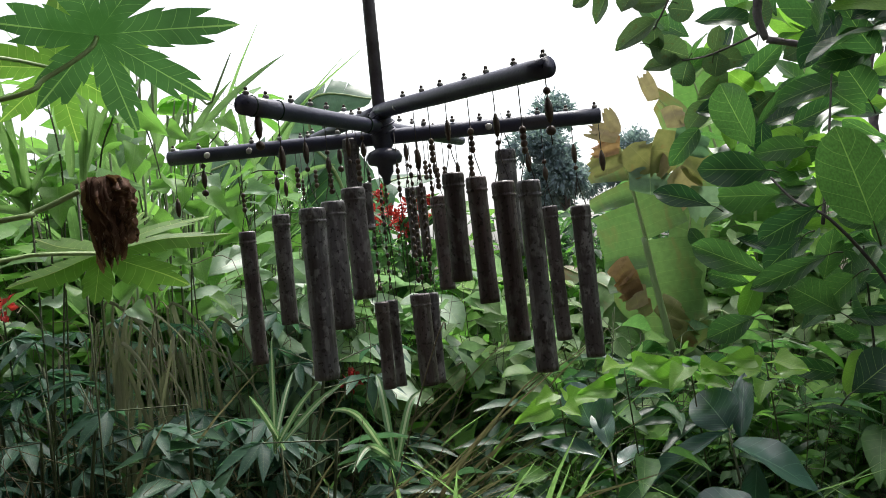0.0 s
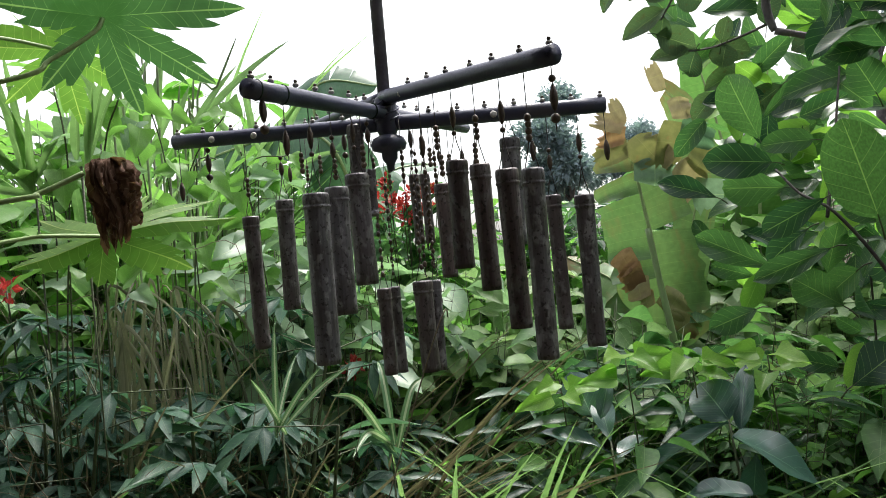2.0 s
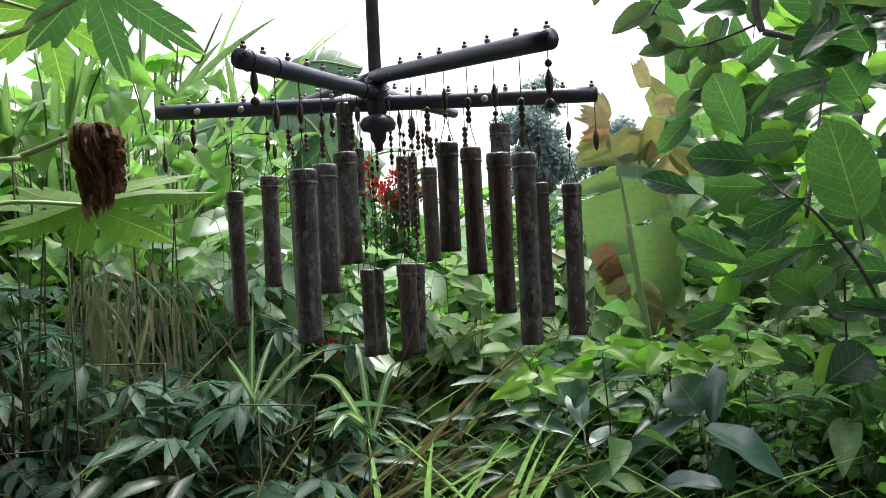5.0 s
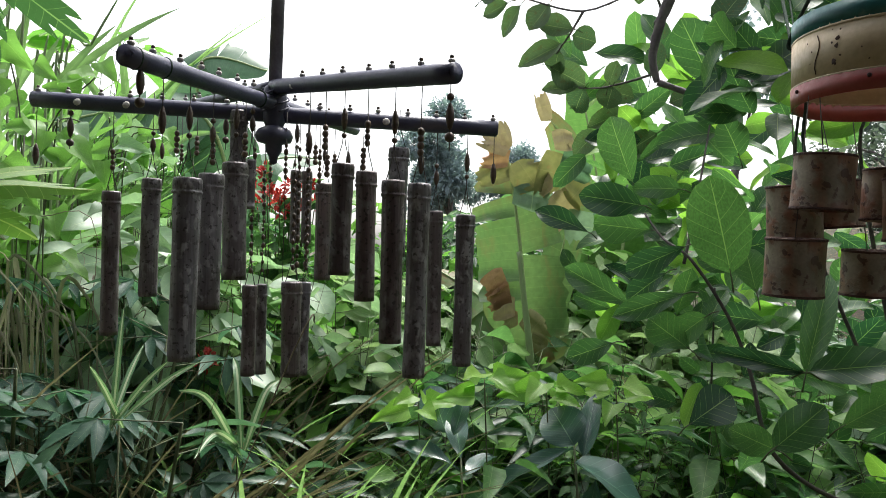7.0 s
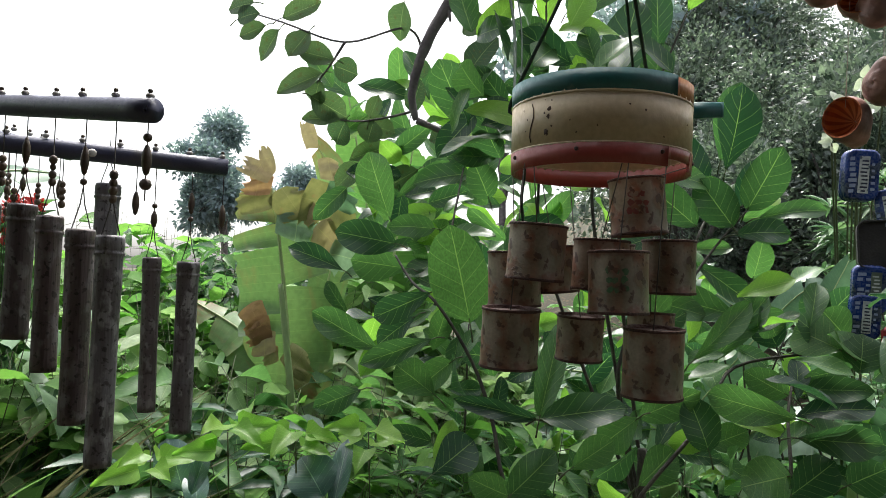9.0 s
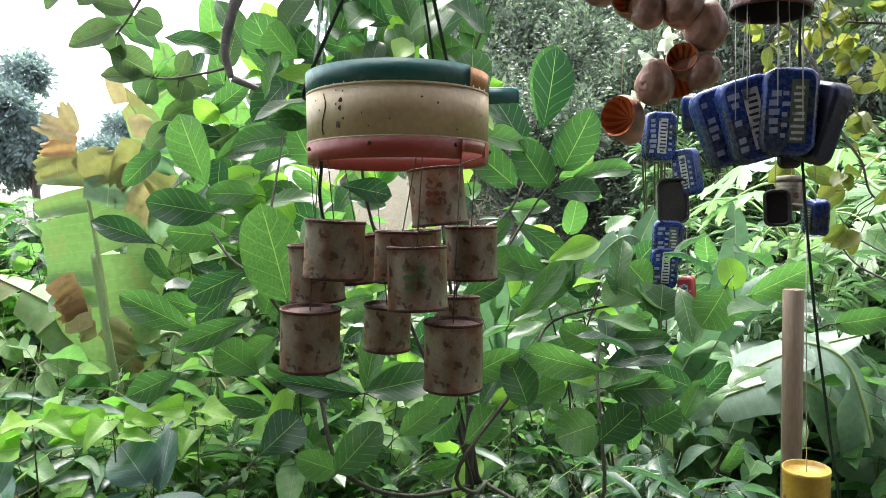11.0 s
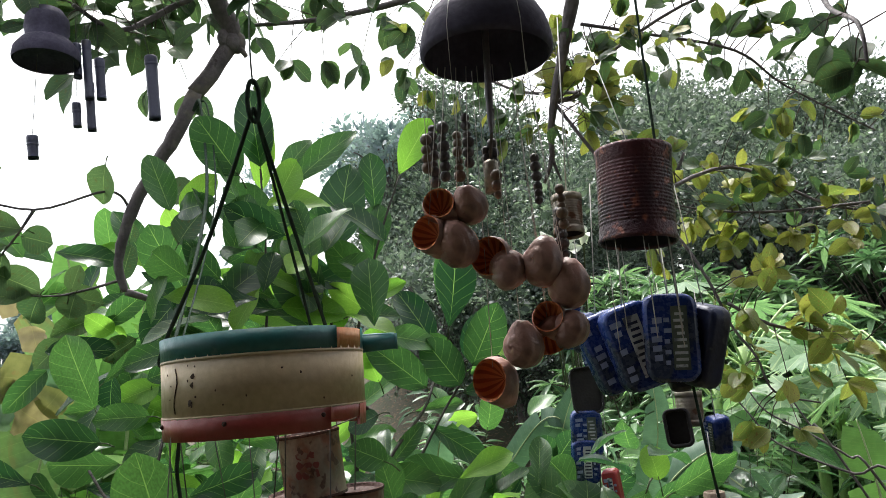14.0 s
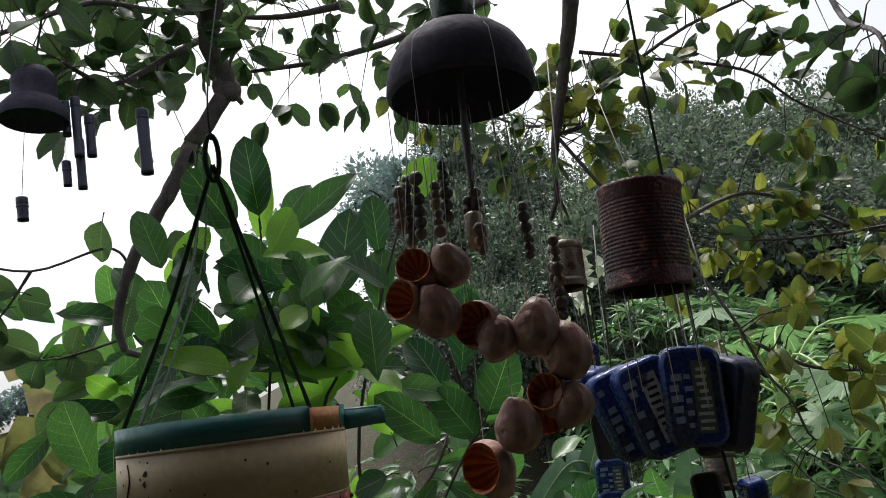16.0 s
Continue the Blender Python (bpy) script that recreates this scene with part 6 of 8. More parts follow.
    for k in range(28):
        b = Vector((1.048, 1.982, 2.017)).lerp(Vector((1.358, 1.741, 2.000)), r.random()) + Vector((0, 0, 1)) * r.random() * 0.21
        b += Vector((0.64, 0.77, 0)) * r.uniform(-0.2, 0.3)
        d = Vector((r.uniform(-1, 1), r.uniform(-0.5, 0.3), r.uniform(-0.4, 1.0))).normalized()
        s = r.uniform(0.13, 0.2)
        piece("leaf", r.choice(JACK if r.random() < 0.7 else LIME), t, leaf_pose(b, b + d * s, s * r.uniform(0.45, 0.55), EYE_SIDE * 0.7 + Vector((0, 0, 0.3)) + rnd_dir(r) * 0.5))
    # low leaves in front of the pale banana leaves
    for k in range(48):
        b = Vector((1.277, 1.483, 1.523)).lerp(Vector((1.846, 0.936, 1.481)), r.random()) + Vector((0, 0, r.uniform(-0.3, 0.16)))
        b += Vector((0.6, 0.8, 0)) * r.uniform(-0.25, 0.5)
        d = Vector((r.uniform(-1, 1), r.uniform(-0.7, 0.3), r.uniform(-0.3, 0.8))).normalized()
        s = r.uniform(0.11, 0.18)
        piece("leaf", r.choice(JACK if r.random() < 0.88 else LIME), t, leaf_pose(b, b + d * s, s * r.uniform(0.42, 0.55), EYE_SIDE * 0.6 + Vector((0, 0, 0.4)) + rnd_dir(r) * 0.6))
    for k in range(9):
        a = Vector((r.uniform(1.1, 2.6), r.uniform(1.9, 2.5), 0.0))
        branch(t, [a, a + Vector((r.uniform(-0.1, 0.1), 0, 0.7)), a + Vector((r.uniform(-0.25, 0.25), r.uniform(-0.2, 0.2), 1.5))], 0.007, 0.003, "jack_stem")


build_jack()

# guava tree with the bent trunk
TRUNK_A = [
    (1.117, 1.81, 3.586),
    (1.127, 1.897, 3.446),
    (1.135, 1.98, 3.296),
    (1.140, 2.047, 3.17),
    (1.205, 2.089, 3.055),
    (1.098, 2.16, 2.865),
    (1.043, 2.165, 2.734),
    (0.983, 2.215, 2.608),
    (0.931, 2.254, 2.498),
    (0.900, 2.29, 2.388),
    (0.892, 2.312, 2.297),
    (0.915, 2.32, 2.221),
]
GUAVA_A = [
    (0.446, 2.433, 2.556, 0.574, 2.377, 2.611, 0.064),
    (0.391, 2.448, 2.526, 0.31, 2.512, 2.493, 0.055),
    (0.44, 2.446, 2.519, 0.379, 2.523, 2.422, 0.068),
    (0.542, 2.433, 2.524, 0.478, 2.459, 2.427, 0.089),
    (0.637, 2.446, 2.437, 0.499, 2.457, 2.454, 0.077),
    (0.635, 2.452, 2.417, 0.725, 2.444, 2.394, 0.077),
    (0.602, 2.466, 2.388, 0.442, 2.52, 2.316, 0.077),
    (0.592, 2.474, 2.364, 0.568, 2.509, 2.282, 0.085),
    (0.564, 2.493, 2.307, 0.699, 2.492, 2.243, 0.089),
    (0.675, 2.492, 2.236, 0.538, 2.526, 2.233, 0.06),
    (0.695, 2.49, 2.23, 0.661, 2.558, 2.146, 0.081),
    (0.781, 2.469, 2.243, 0.802, 2.444, 2.328, 0.051),
    (0.796, 2.467, 2.236, 0.773, 2.482, 2.156, 0.081),
]
GUAVA_B = [
    (0.857, 2.326, 2.642, 0.848, 2.398, 2.52, 0.085),
    (0.954, 2.435, 2.407, 0.955, 2.388, 2.465, 0.056),
    (0.939, 2.472, 2.282, 0.949, 2.418, 2.394, 0.065),
    (0.348, 2.427, 2.592, 0.257, 2.485, 2.584, 0.064),
    (0.762, 2.526, 2.242, 0.889, 2.505, 2.208, 0.074),
    (0.805, 2.697, 2.109, 0.703, 2.736, 2.015, 0.078),
    (0.909, 2.66, 2.181, 0.75, 2.655, 2.132, 0.078),
    (0.975, 1.965, 2.304, 1.02, 1.9, 2.415, 0.082),
    (1.034, 1.986, 2.499, 0.968, 2.036, 2.46, 0.076),
    (0.296, 2.451, 2.533, 0.347, 2.39, 2.554, 0.06),
    (1.108, 2.485, 2.226, 1.032, 2.529, 2.193, 0.066),
    (1.025, 2.643, 2.098, 0.924, 2.695, 2.027, 0.082),
]


def build_guava():
    q = random.Random(8)
    t = thing("guava_tree", (2.75, -0.9, 0), "old guava tree with bent grey limbs, spotted and yellowing oval leaves", "tree")
    branch(t, [(2.75, -0.9, 0), (2.7, -0.85, 1.5), (2.6, -0.7, 2.9), (2.5, -0.5, 3.6)], 0.08, 0.055, "bark", "trunk", 0.08)
    top = tuple(TRUNK_A[0])
    branch(t, [(2.5, -0.5, 3.6), (2.2, 0.5, 4.0), (1.7, 1.4, 4.15), (1.25, 2.0, 3.95), top], 0.055, 0.042, "bark", "limb", 0.08)
    branch(t, TRUNK_A[:6], 0.042, 0.026, "bark", "limb", 0.14)
    branch(t, TRUNK_A[5:], 0.026, 0.011, "bark", "limb", 0.14)
    for a, b, w in ((6, (1.02, 2.16, 2.66), 0.011), (7, (0.985, 2.19, 2.545), 0.009), (4, (1.245, 2.07, 2.99), 0.016)):
        branch(t, [TRUNK_A[a], b], w, w * 0.45, "bark", "snag", 0.2, 3)
    branch(t, [(1.7, 1.4, 4.15), (0.9, 1.4, 3.9), (0.2, 1.3, 3.55), (-0.3, 1.3, 3.42)], 0.03, 0.014, "bark", "limb", 0.1)
    g = Geo()
    for k in range(5):
        p = Vector(TRUNK_A[4]) + rnd_dir(q) * 0.02
        ball(g, p, q.uniform(0.024, 0.036), 9, 1.25)
    part("burl", g, M["bark"], t)
    limbs = [[TRUNK_A[-1]] + [
    (1.002, 2.302, 2.188),
    (1.06, 2.29, 2.16),
    (1.11, 2.276, 2.134),
], [
    (0.933, 2.424, 2.461),
    (0.946, 2.402, 2.516),
    (0.872, 2.374, 2.564),
    (0.667, 2.422, 2.497),
    (0.448, 2.438, 2.542),
    (0.312, 2.439, 2.565),
], [
    (0.667, 2.422, 2.497),
    (0.625, 2.454, 2.419),
    (0.581, 2.479, 2.352),
], [
    (0.939, 2.471, 2.286),
    (0.856, 2.469, 2.257),
    (0.752, 2.478, 2.231),
    (0.671, 2.494, 2.232),
]]
    for k, s in enumerate(limbs):
        branch(t, s, 0.012 if k == 0 else 0.0055, 0.007 if k == 0 else 0.0025, "bark", "limb" if k == 0 else "twig")
    over = [[
    (1.212, 2.188, 3.394),
    (0.976, 2.086, 3.279),
    (0.786, 2.034, 3.231),
    (0.558, 2.033, 3.077),
], [
    (1.211, 2.23, 3.328),
    (1.037, 2.142, 3.16),
    (0.863, 2.138, 3.026),
    (0.712, 2.046, 3.028),
], [
    (1.528, 1.856, 3.298),
    (1.398, 2.033, 3.327),
    (1.232, 2.191, 3.379),
], [
    (1.717, 1.33, 3.053),
    (1.618, 1.673, 3.091),
    (1.486, 1.981, 3.143),
    (1.308, 2.267, 3.209),
]]
    for k, s in enumerate(over):
        branch(t, s, 0.014, 0.006, "bark", "limb")
        scatter_leaves(t, s, 30, GUAVA, q, 0.115 if k < 2 else 0.095, 0.64, 0.3, droop=0.0)
    s = [Vector(p) + Vector((0.0, 0.1, 0.3)) for p in over[0]]
    scatter_leaves(t, s, 30, GUAVA, q, 0.13, 0.66, 0.55, droop=0.0)
    hang_leaves(t, GUAVA_A, GUAVA, q, spread=0.2, wider=1.25)
    hang_leaves(t, GUAVA_B, GUAVA, q, spread=0.2, wider=1.25)
    # the second limb, with yellowing leaves
    trunk = [
    (1.464, 0.759, 2.838),
    (1.506, 0.841, 2.707),
    (1.527, 0.904, 2.608),
    (1.535, 0.94, 2.544),
    (1.54, 0.98, 2.466),
    (1.546, 1.007, 2.401),
    (1.556, 1.022, 2.346),
    (1.55, 1.049, 2.292),
]
    branch(t, [(2.6, -0.7, 2.9), (2.3, 0.0, 3.3), (1.8, 0.6, 3.2), trunk[0]], 0.035, 0.024, "bark", "limb", 0.08)
    extra_root = (1.95, 0.55, 2.72)
    branch(t, trunk, 0.018, 0.004, "bark", "limb", 0.12)
    branch(t, [trunk[-2], (1.577, 1.02, 2.293)], 0.005, 0.002, "bark", "twig")
    side_twig = [extra_root, (1.75, 0.45, 2.5), (1.6, 0.35, 2.38), (1.58, 0.34, 2.3)]
    branch(t, side_twig, 0.006, 0.0025, "bark", "limb")
    scatter_leaves(t, side_twig[1:], 9, GUAVA, q, 0.072, 0.68, 0.09, droop=0.0)
    yel = [template_mesh("yellow_guava_leaf", k, M["guava_yellow"]) for k in T_OVAL]
    limbs = [[
    (1.542, 0.876, 2.613),
    (1.666, 0.783, 2.573),
    (1.801, 0.672, 2.516),
    (1.913, 0.632, 2.439),
    (2.052, 0.523, 2.317),
], [
    (1.65, 0.872, 2.201),
    (1.686, 0.811, 2.126),
    (1.693, 0.754, 2.017),
    (1.699, 0.72, 1.917),
    (1.719, 0.689, 1.851),
    (1.729, 0.669, 1.782),
    (1.782, 0.61, 1.755),
], [
    (2.205, 0.621, 2.192),
    (2.124, 0.796, 2.205),
    (2.042, 0.932, 2.233),
    (1.981, 1.012, 2.267),
], [
    (1.696, 0.721, 1.964),
    (1.735, 0.66, 1.913),
    (1.766, 0.602, 1.894),
    (1.784, 0.567, 1.89),
    (1.81, 0.51, 1.852),
]]
    limbs[1] = [trunk[4]] + limbs[1]
    for k, s in enumerate(limbs):
        branch(t, s, 0.0042, 0.0018, "bark", "limb")
        scatter_leaves(t, s, (42, 22, 42, 22)[k], yel if k else GUAVA + yel, q, 0.055, 0.62, 0.12, droop=0.0)
    extra = [[(1.62, 0.95, 2.55), (1.75, 0.75, 2.65), (1.95, 0.55, 2.72)], [(2.1, 0.9, 2.35), (2.2, 0.7, 2.2), (2.3, 0.5, 2.15)], [(1.62, 0.97, 2.5), (1.62, 1.2, 2.6), (1.55, 1.5, 2.85)]]
    for k, s in enumerate(extra):
        s = [min(list(trunk) + list(limbs[1]), key=lambda p: (Vector(p) - Vector(s[0])).length)] + s
        branch(t, s, 0.006, 0.0025, "bark", "limb")
        scatter_leaves(t, s, 44, GUAVA + yel, q, 0.058, 0.62, 0.15, droop=0.0)

    for s in (
        [(2.27, 1.127, 1.781), (2.296, 1.075, 1.689), (2.316, 1.029, 1.616), (2.351, 0.956, 1.568), (2.393, 0.859, 1.523), (2.435, 0.756, 1.495)],
        [(2.304, 1.07, 1.752), (2.32, 1.036, 1.694), (2.362, 0.951, 1.632), (2.395, 0.868, 1.567), (2.413, 0.812, 1.509)],
        [(2.354, 0.981, 1.731), (2.368, 0.943, 1.651), (2.382, 0.903, 1.597)],
    ):
        branch(t, [(s[-1][0] + 0.3, s[-1][1] - 0.15, s[-1][2] - 0.6)] + s[::-1], 0.004, 0.002, "bark", "bare_twig", 0.02)


build_guava()


# papaya at the side, with lobed leaves
LOBE_EDGE = [(0.0, 1.0), (0.08, 0.95), (0.2, 0.83), (0.27, 0.73), (0.4, 0.83), (0.5, 0.75), (0.6, 0.62), (0.66, 0.5), (0.75, 0.55), (0.84, 0.47), (0.93, 0.34), (1.0, 0.26)]


def papaya_leaf(parent, c, tips, face, material, seed, label="", rows=10):
    """A leaf of deep lobes round one centre: each lobe runs to its tip, with pointed side lobes and bays between them."""
    q = random.Random(seed)
    z, c = Vector(face).normalized(), Vector(c)
    g = Geo()
    ways = [Vector(t) - c for t in tips]
    n = len(ways)
    big = max(w.length for w in ways)

    def lay(p, rad):
        ripple = 0.03 * math.sin(21 * p.x + 17 * p.z) + 0.035 * math.sin(9 * p.x - 13 * p.z)
        return c + p + z * big * (ripple * min(1, rad / big * 2) - 0.1 * (rad / big) ** 2)

    for k, way in enumerate(ways):
        ln, d = way.length, way.normalized()
        for nb in (ways[k - 1], ways[(k + 1) % n]):
            gap = (d + nb.normalized()).normalized()
            bay = 0.5 * (ln + nb.length)
            edge = [(f + (q.uniform(-0.015, 0.015) if 0 < f < 0.95 else 0), r * (q.uniform(0.97, 1.03) if 0 < f < 1 else 1)) for f, r in LOBE_EDGE]
            cols = []
            for (f0, r0), (f1, r1) in zip(edge, edge[1:]):
                cols += [(f0 + (f1 - f0) * i / 3, r0 + (r1 - r0) * i / 3) for i in range(3)]
            cols.append(edge[-1])
            verts, uvs, faces = [], [], []
            for f, r in cols:
                way_f = (d * (1 - f) + gap * f).normalized()
                rad = r * (ln * (1 - f) + bay * f)
                for i in range(rows + 1):
                    verts.append(lay(way_f * rad * i / rows, rad * i / rows))
                    uvs.append((r * i / rows, 0.5 + 0.5 * f))
            m = rows + 1
            for j in range(len(cols) - 1):
                for i in range(rows):
                    faces.append((j * m + i, (j + 1) * m + i, (j + 1) * m + i + 1, j * m + i + 1))
            g.add(verts, faces, uvs)
    return part("leaf", g, material, parent, label)


def build_papaya():
    t = thing("papaya_plant", (-1.25, 0.72, 0), "papaya plant with big lobed green leaves and one withered leaf", "plant")
    branch(t, [(-1.25, 0.72, 0), (-1.24, 0.72, 1.2), (-1.22, 0.7, 2.3)], 0.05, 0.035, "petiole", "trunk", 0.04)

    def stalk(pts):
        g = Geo()
        tube(g, smooth_path(pts), 0.0045, 8)
        part("petiole", g, M["petiole"], t)

    stalk([(-1.22, 0.7, 1.86), (-0.782, 0.882, 1.94), (-0.719, 0.929, 1.982), (-0.664, 0.973, 2.034), (-0.656, 0.992, 2.064)])
    papaya_leaf(t, (-0.656, 0.99, 2.067), [(-0.425, 1.1, 2.088), (-0.503, 1.112, 1.95), (-0.634, 1.056, 1.898), (-0.77, 0.965, 1.94), (-0.81, 0.91, 2.09), (-0.67, 0.91, 2.24), (-0.5, 1.0, 2.23)], (0.4, -0.85, -0.25), M["papaya"], 3)
    stalk([(-1.22, 0.7, 1.62), (-0.985, 1.093, 1.687), (-0.913, 1.149, 1.694), (-0.859, 1.245, 1.69)])
    papaya_leaf(t, (-0.859, 1.249, 1.69), [(-0.64, 1.45, 1.735), (-0.72, 1.37, 1.6), (-0.88, 1.24, 1.58), (-1.03, 1.16, 1.64), (-1.06, 1.3, 1.76), (-0.9, 1.5, 1.82), (-0.72, 1.5, 1.8)], (0.25, -0.75, 0.6), M["papaya_sun"], 4, "yellow green lobed leaf with sunlight put into its colour")
    stalk([(-1.22, 0.72, 2.0), (-1.05, 1.1, 2.12), (-0.96, 1.3, 2.13)])
    papaya_leaf(t, (-0.96, 1.3, 2.13), [(-0.76, 1.36, 2.17), (-0.82, 1.38, 2.03), (-0.95, 1.34, 1.96), (-1.1, 1.28, 2.02), (-1.14, 1.24, 2.15), (-0.95, 1.32, 2.33)], (0.4, -0.85, -0.2), M["papaya_sun"], 5, "yellow green lobed leaf with sunlight put into its colour")
    stalk([(-1.22, 0.68, 1.68), (-0.735, 0.8, 1.726), (-0.691, 0.833, 1.738), (-0.635, 0.868, 1.768)])
    # the withered leaf hangs folded like a closed umbrella, in crumpled strips
    top = Vector((-0.607, 0.884, 1.776))
    right, deep = Vector((0.82, 0.57, 0)), Vector((-0.57, 0.82, 0))
    q = random.Random(12)
    g = Geo()
    for k in range(17):
        a = -0.35 + k * (math.pi + 0.9) / 16 * 1.0 if k < 11 else q.uniform(0, 6.28)
        out = right * math.cos(a) - deep * abs(math.sin(a)) * 0.8 if k < 11 else right * math.cos(a) + deep * math.sin(a) * 0.7
        far = 0.044 * q.uniform(0.75, 1.0)
        drop = q.uniform(0.1, 0.145) * (1.0 if abs(out.dot(right)) < 0.6 else 0.72)
        n, m = 22, 9
        width = q.uniform(0.026, 0.04)
        ph, tw = q.uniform(0, 6), q.uniform(-0.5, 0.5)
        verts, uvs, faces = [], [], []
        for i in range(n + 1):
            u = i / n
            reach = far * math.sin(min(1.0, u * 2.1) * math.pi / 2) * (1 - 0.55 * max(0.0, u - 0.45))
            mid = top + out * reach + Vector((0, 0, 0.014 * math.sin(min(1, u * 3) * math.pi) - drop * max(0.0, u - 0.1) ** 1.1)) + right * (0.008 * u + 0.004 * math.sin(6 * u + ph))
            across = out.cross(Vector((0, 0, 1))).normalized()
            across = (across * math.cos(tw * u) + out * math.sin(tw * u)).normalized()
            w = width * (0.25 + 0.75 * math.sin(math.pi * min(0.92, 0.12 + u * 0.72))) * (1 + 0.18 * math.sin(23 * u + ph) + 0.12 * math.sin(41 * u))
            for j in range(m + 1):
                f = -1 + 2 * j / m
                fold = 0.007 * math.sin(f * 7 + 9 * u + ph) + 0.004 * math.sin(f * 17 - 13 * u)
                verts.append(mid + across * f * w * 0.5 + out * fold + Vector((0, 0, -0.02 * u * math.sin(f * 5 + ph))))
                uvs.append((u, 0.5 + 0.5 * f))
        for i in range(n):
            for j in range(m):
                if u_gap(i, j, k):
                    continue
                faces.append((i * (m + 1) + j, i * (m + 1) + j + 1, (i + 1) * (m + 1) + j + 1, (i + 1) * (m + 1) + j))
        g.add(verts, faces, uvs)
    part("withered_leaf", g, M["dead"], t, "withered brown leaf hanging folded")


def u_gap(i, j, k):
    """Where the withered leaf is torn through."""
    return i > 9 and math.sin(i * 1.3 + j * 2.1 + k * 1.7) + math.sin(j * 3.7 + k) > 1.55 - 0.04 * (i - 9)


build_papaya()


# banana plants: long leaves with a rib and slits
def banana_leaf(parent, root, mid, tip, width, face, material, tear=0.5, seed=0, name="leaf", label="", blunt=False, vee=0.0):
    q = random.Random(seed)
    path = smooth_path([root, mid, tip], 14)
    n = len(path) - 1
    f = Vector(face)
    g = Geo()
    for side in (-1, 1):
        drop, shift = 0.0, 0.0
        cut = 0
        verts, uvs, faces = [], [], []
        for i in range(n + 1):
            u = i / n
            d = (path[min(i + 1, n)] - path[max(i - 1, 0)]).normalized()
            z = (f - d * f.dot(d)).normalized()
            s = d.cross(z) * side
            w = width * 0.5 * max(0.03, min(1, 5 * u + 0.25) * (1 - max(0, u - 0.45) ** 2.2 * 3.0 if not blunt else 1 - max(0, u - 0.75) * 1.6 + 0.05 * math.sin(i * 2.7)))
            if q.random() < tear * 0.35 and i - cut > 1:
                cut = i
                drop = q.uniform(-0.04, 0.22) * tear
                shift = q.uniform(-0.02, 0.03)
                if verts:
                    k = len(verts) // 4
                    g.add(verts, [(r * 4 + c, r * 4 + c + 1, r * 4 + c + 5, r * 4 + c + 4) for r in range(k - 1) for c in range(3)], uvs)
                    verts, uvs = [], []
                    for j in range(4):
                        v = j / 3
                        verts.append(path[i - 1] + s * w * v - z * (drop * v * v * w * 2) + d * (shift + 0.012) * v)
                        uvs.append(((i - 0.9) / n, 0.5 + 0.5 * side * v))
            for j in range(4):
                v = j / 3
                verts.append(path[i] + s * w * v * (1 + 0.03 * math.sin(i * 2.1)) - z * (0.12 * v * v * w + drop * v * v * w * 2 + (vee * w * v if side < 0 else 0.0)) + d * (shift - 0.25 * w * v * 0.4) * v)
                uvs.append((u, 0.5 + 0.5 * side * v))
        k = len(verts) // 4
        g.add(verts, [(r * 4 + c, r * 4 + c + 1, r * 4 + c + 5, r * 4 + c + 4) for r in range(k - 1) for c in range(3)], uvs)
    leaf = part(name, g, material, parent, label)
    g = Geo()
    tube(g, [p + f.normalized() * 0.003 for p in path], fade(width * 0.035, width * 0.012, len(path)), 7)
    part("midrib", g, M["rib"], leaf)
    return leaf


def banana_plant(origin, stem_h, rows, material, label, seed, dry=None):
    t = thing("banana_plant", origin, label, "banana plant", "banana plants in the garden")
    o = Vector(origin)
    branch(t, [o, o + Vector((0.01, 0, stem_h * 0.6)), o + Vector((0.02, 0, stem_h))], 0.06, 0.03, "petiole", "stem", 0.03)
    for k, (mid, tip, w, face) in enumerate(rows):
        banana_leaf(t, o + Vector((0.02, 0, stem_h - 0.06)), mid, tip, w, face, material, 0.75 if seed == 60 else 0.2 if seed in (170, 180) else 0.5, seed + k, blunt=seed == 60 and k == 0, vee=0.75 if seed == 60 and k == 0 else 0.0)
    return t


# tall leaf turned to the open side, browned and torn at its tip
bp = banana_plant((0.66, 3.5, 0), 1.05, [((0.608, 3.455, 1.599), (0.535, 3.43, 2.06), 0.44, (-0.1, -1, 0.15)), ((0.95, 3.6, 1.2), (1.2, 3.3, 0.85), 0.34, (-0.1, -0.6, 0.8)), ((0.9, 3.62, 1.95), (0.735, 3.56, 2.36), 0.2, (-0.25, -1, 0.1)), ((0.5, 3.7, 1.3), (0.2, 3.8, 1.5), 0.3, (0, -0.6, 0.8))], M["banana"], "banana plant with a tall torn leaf, brown at the edges", 60)
banana_plant((1.3, 4.3, 0), 1.2, [((1.2, 4.25, 2.0), (1.02, 4.15, 2.75), 0.34, (-0.1, -1, 0.1)), ((1.5, 4.2, 1.9), (1.72, 4.1, 2.6), 0.36, (-0.2, -1, 0.1)), ((1.35, 4.15, 1.85), (1.4, 4.0, 2.45), 0.38, (-0.15, -1, 0.2)), ((1.0, 4.1, 1.5), (0.8, 3.95, 1.35), 0.34, (0, -0.7, 0.7)), ((1.7, 4.1, 1.5), (2.0, 3.9, 1.4), 0.34, (0, -0.7, 0.7))], M["banana_fresh"], "banana plant with upright light green leaves behind the shrub", 66)
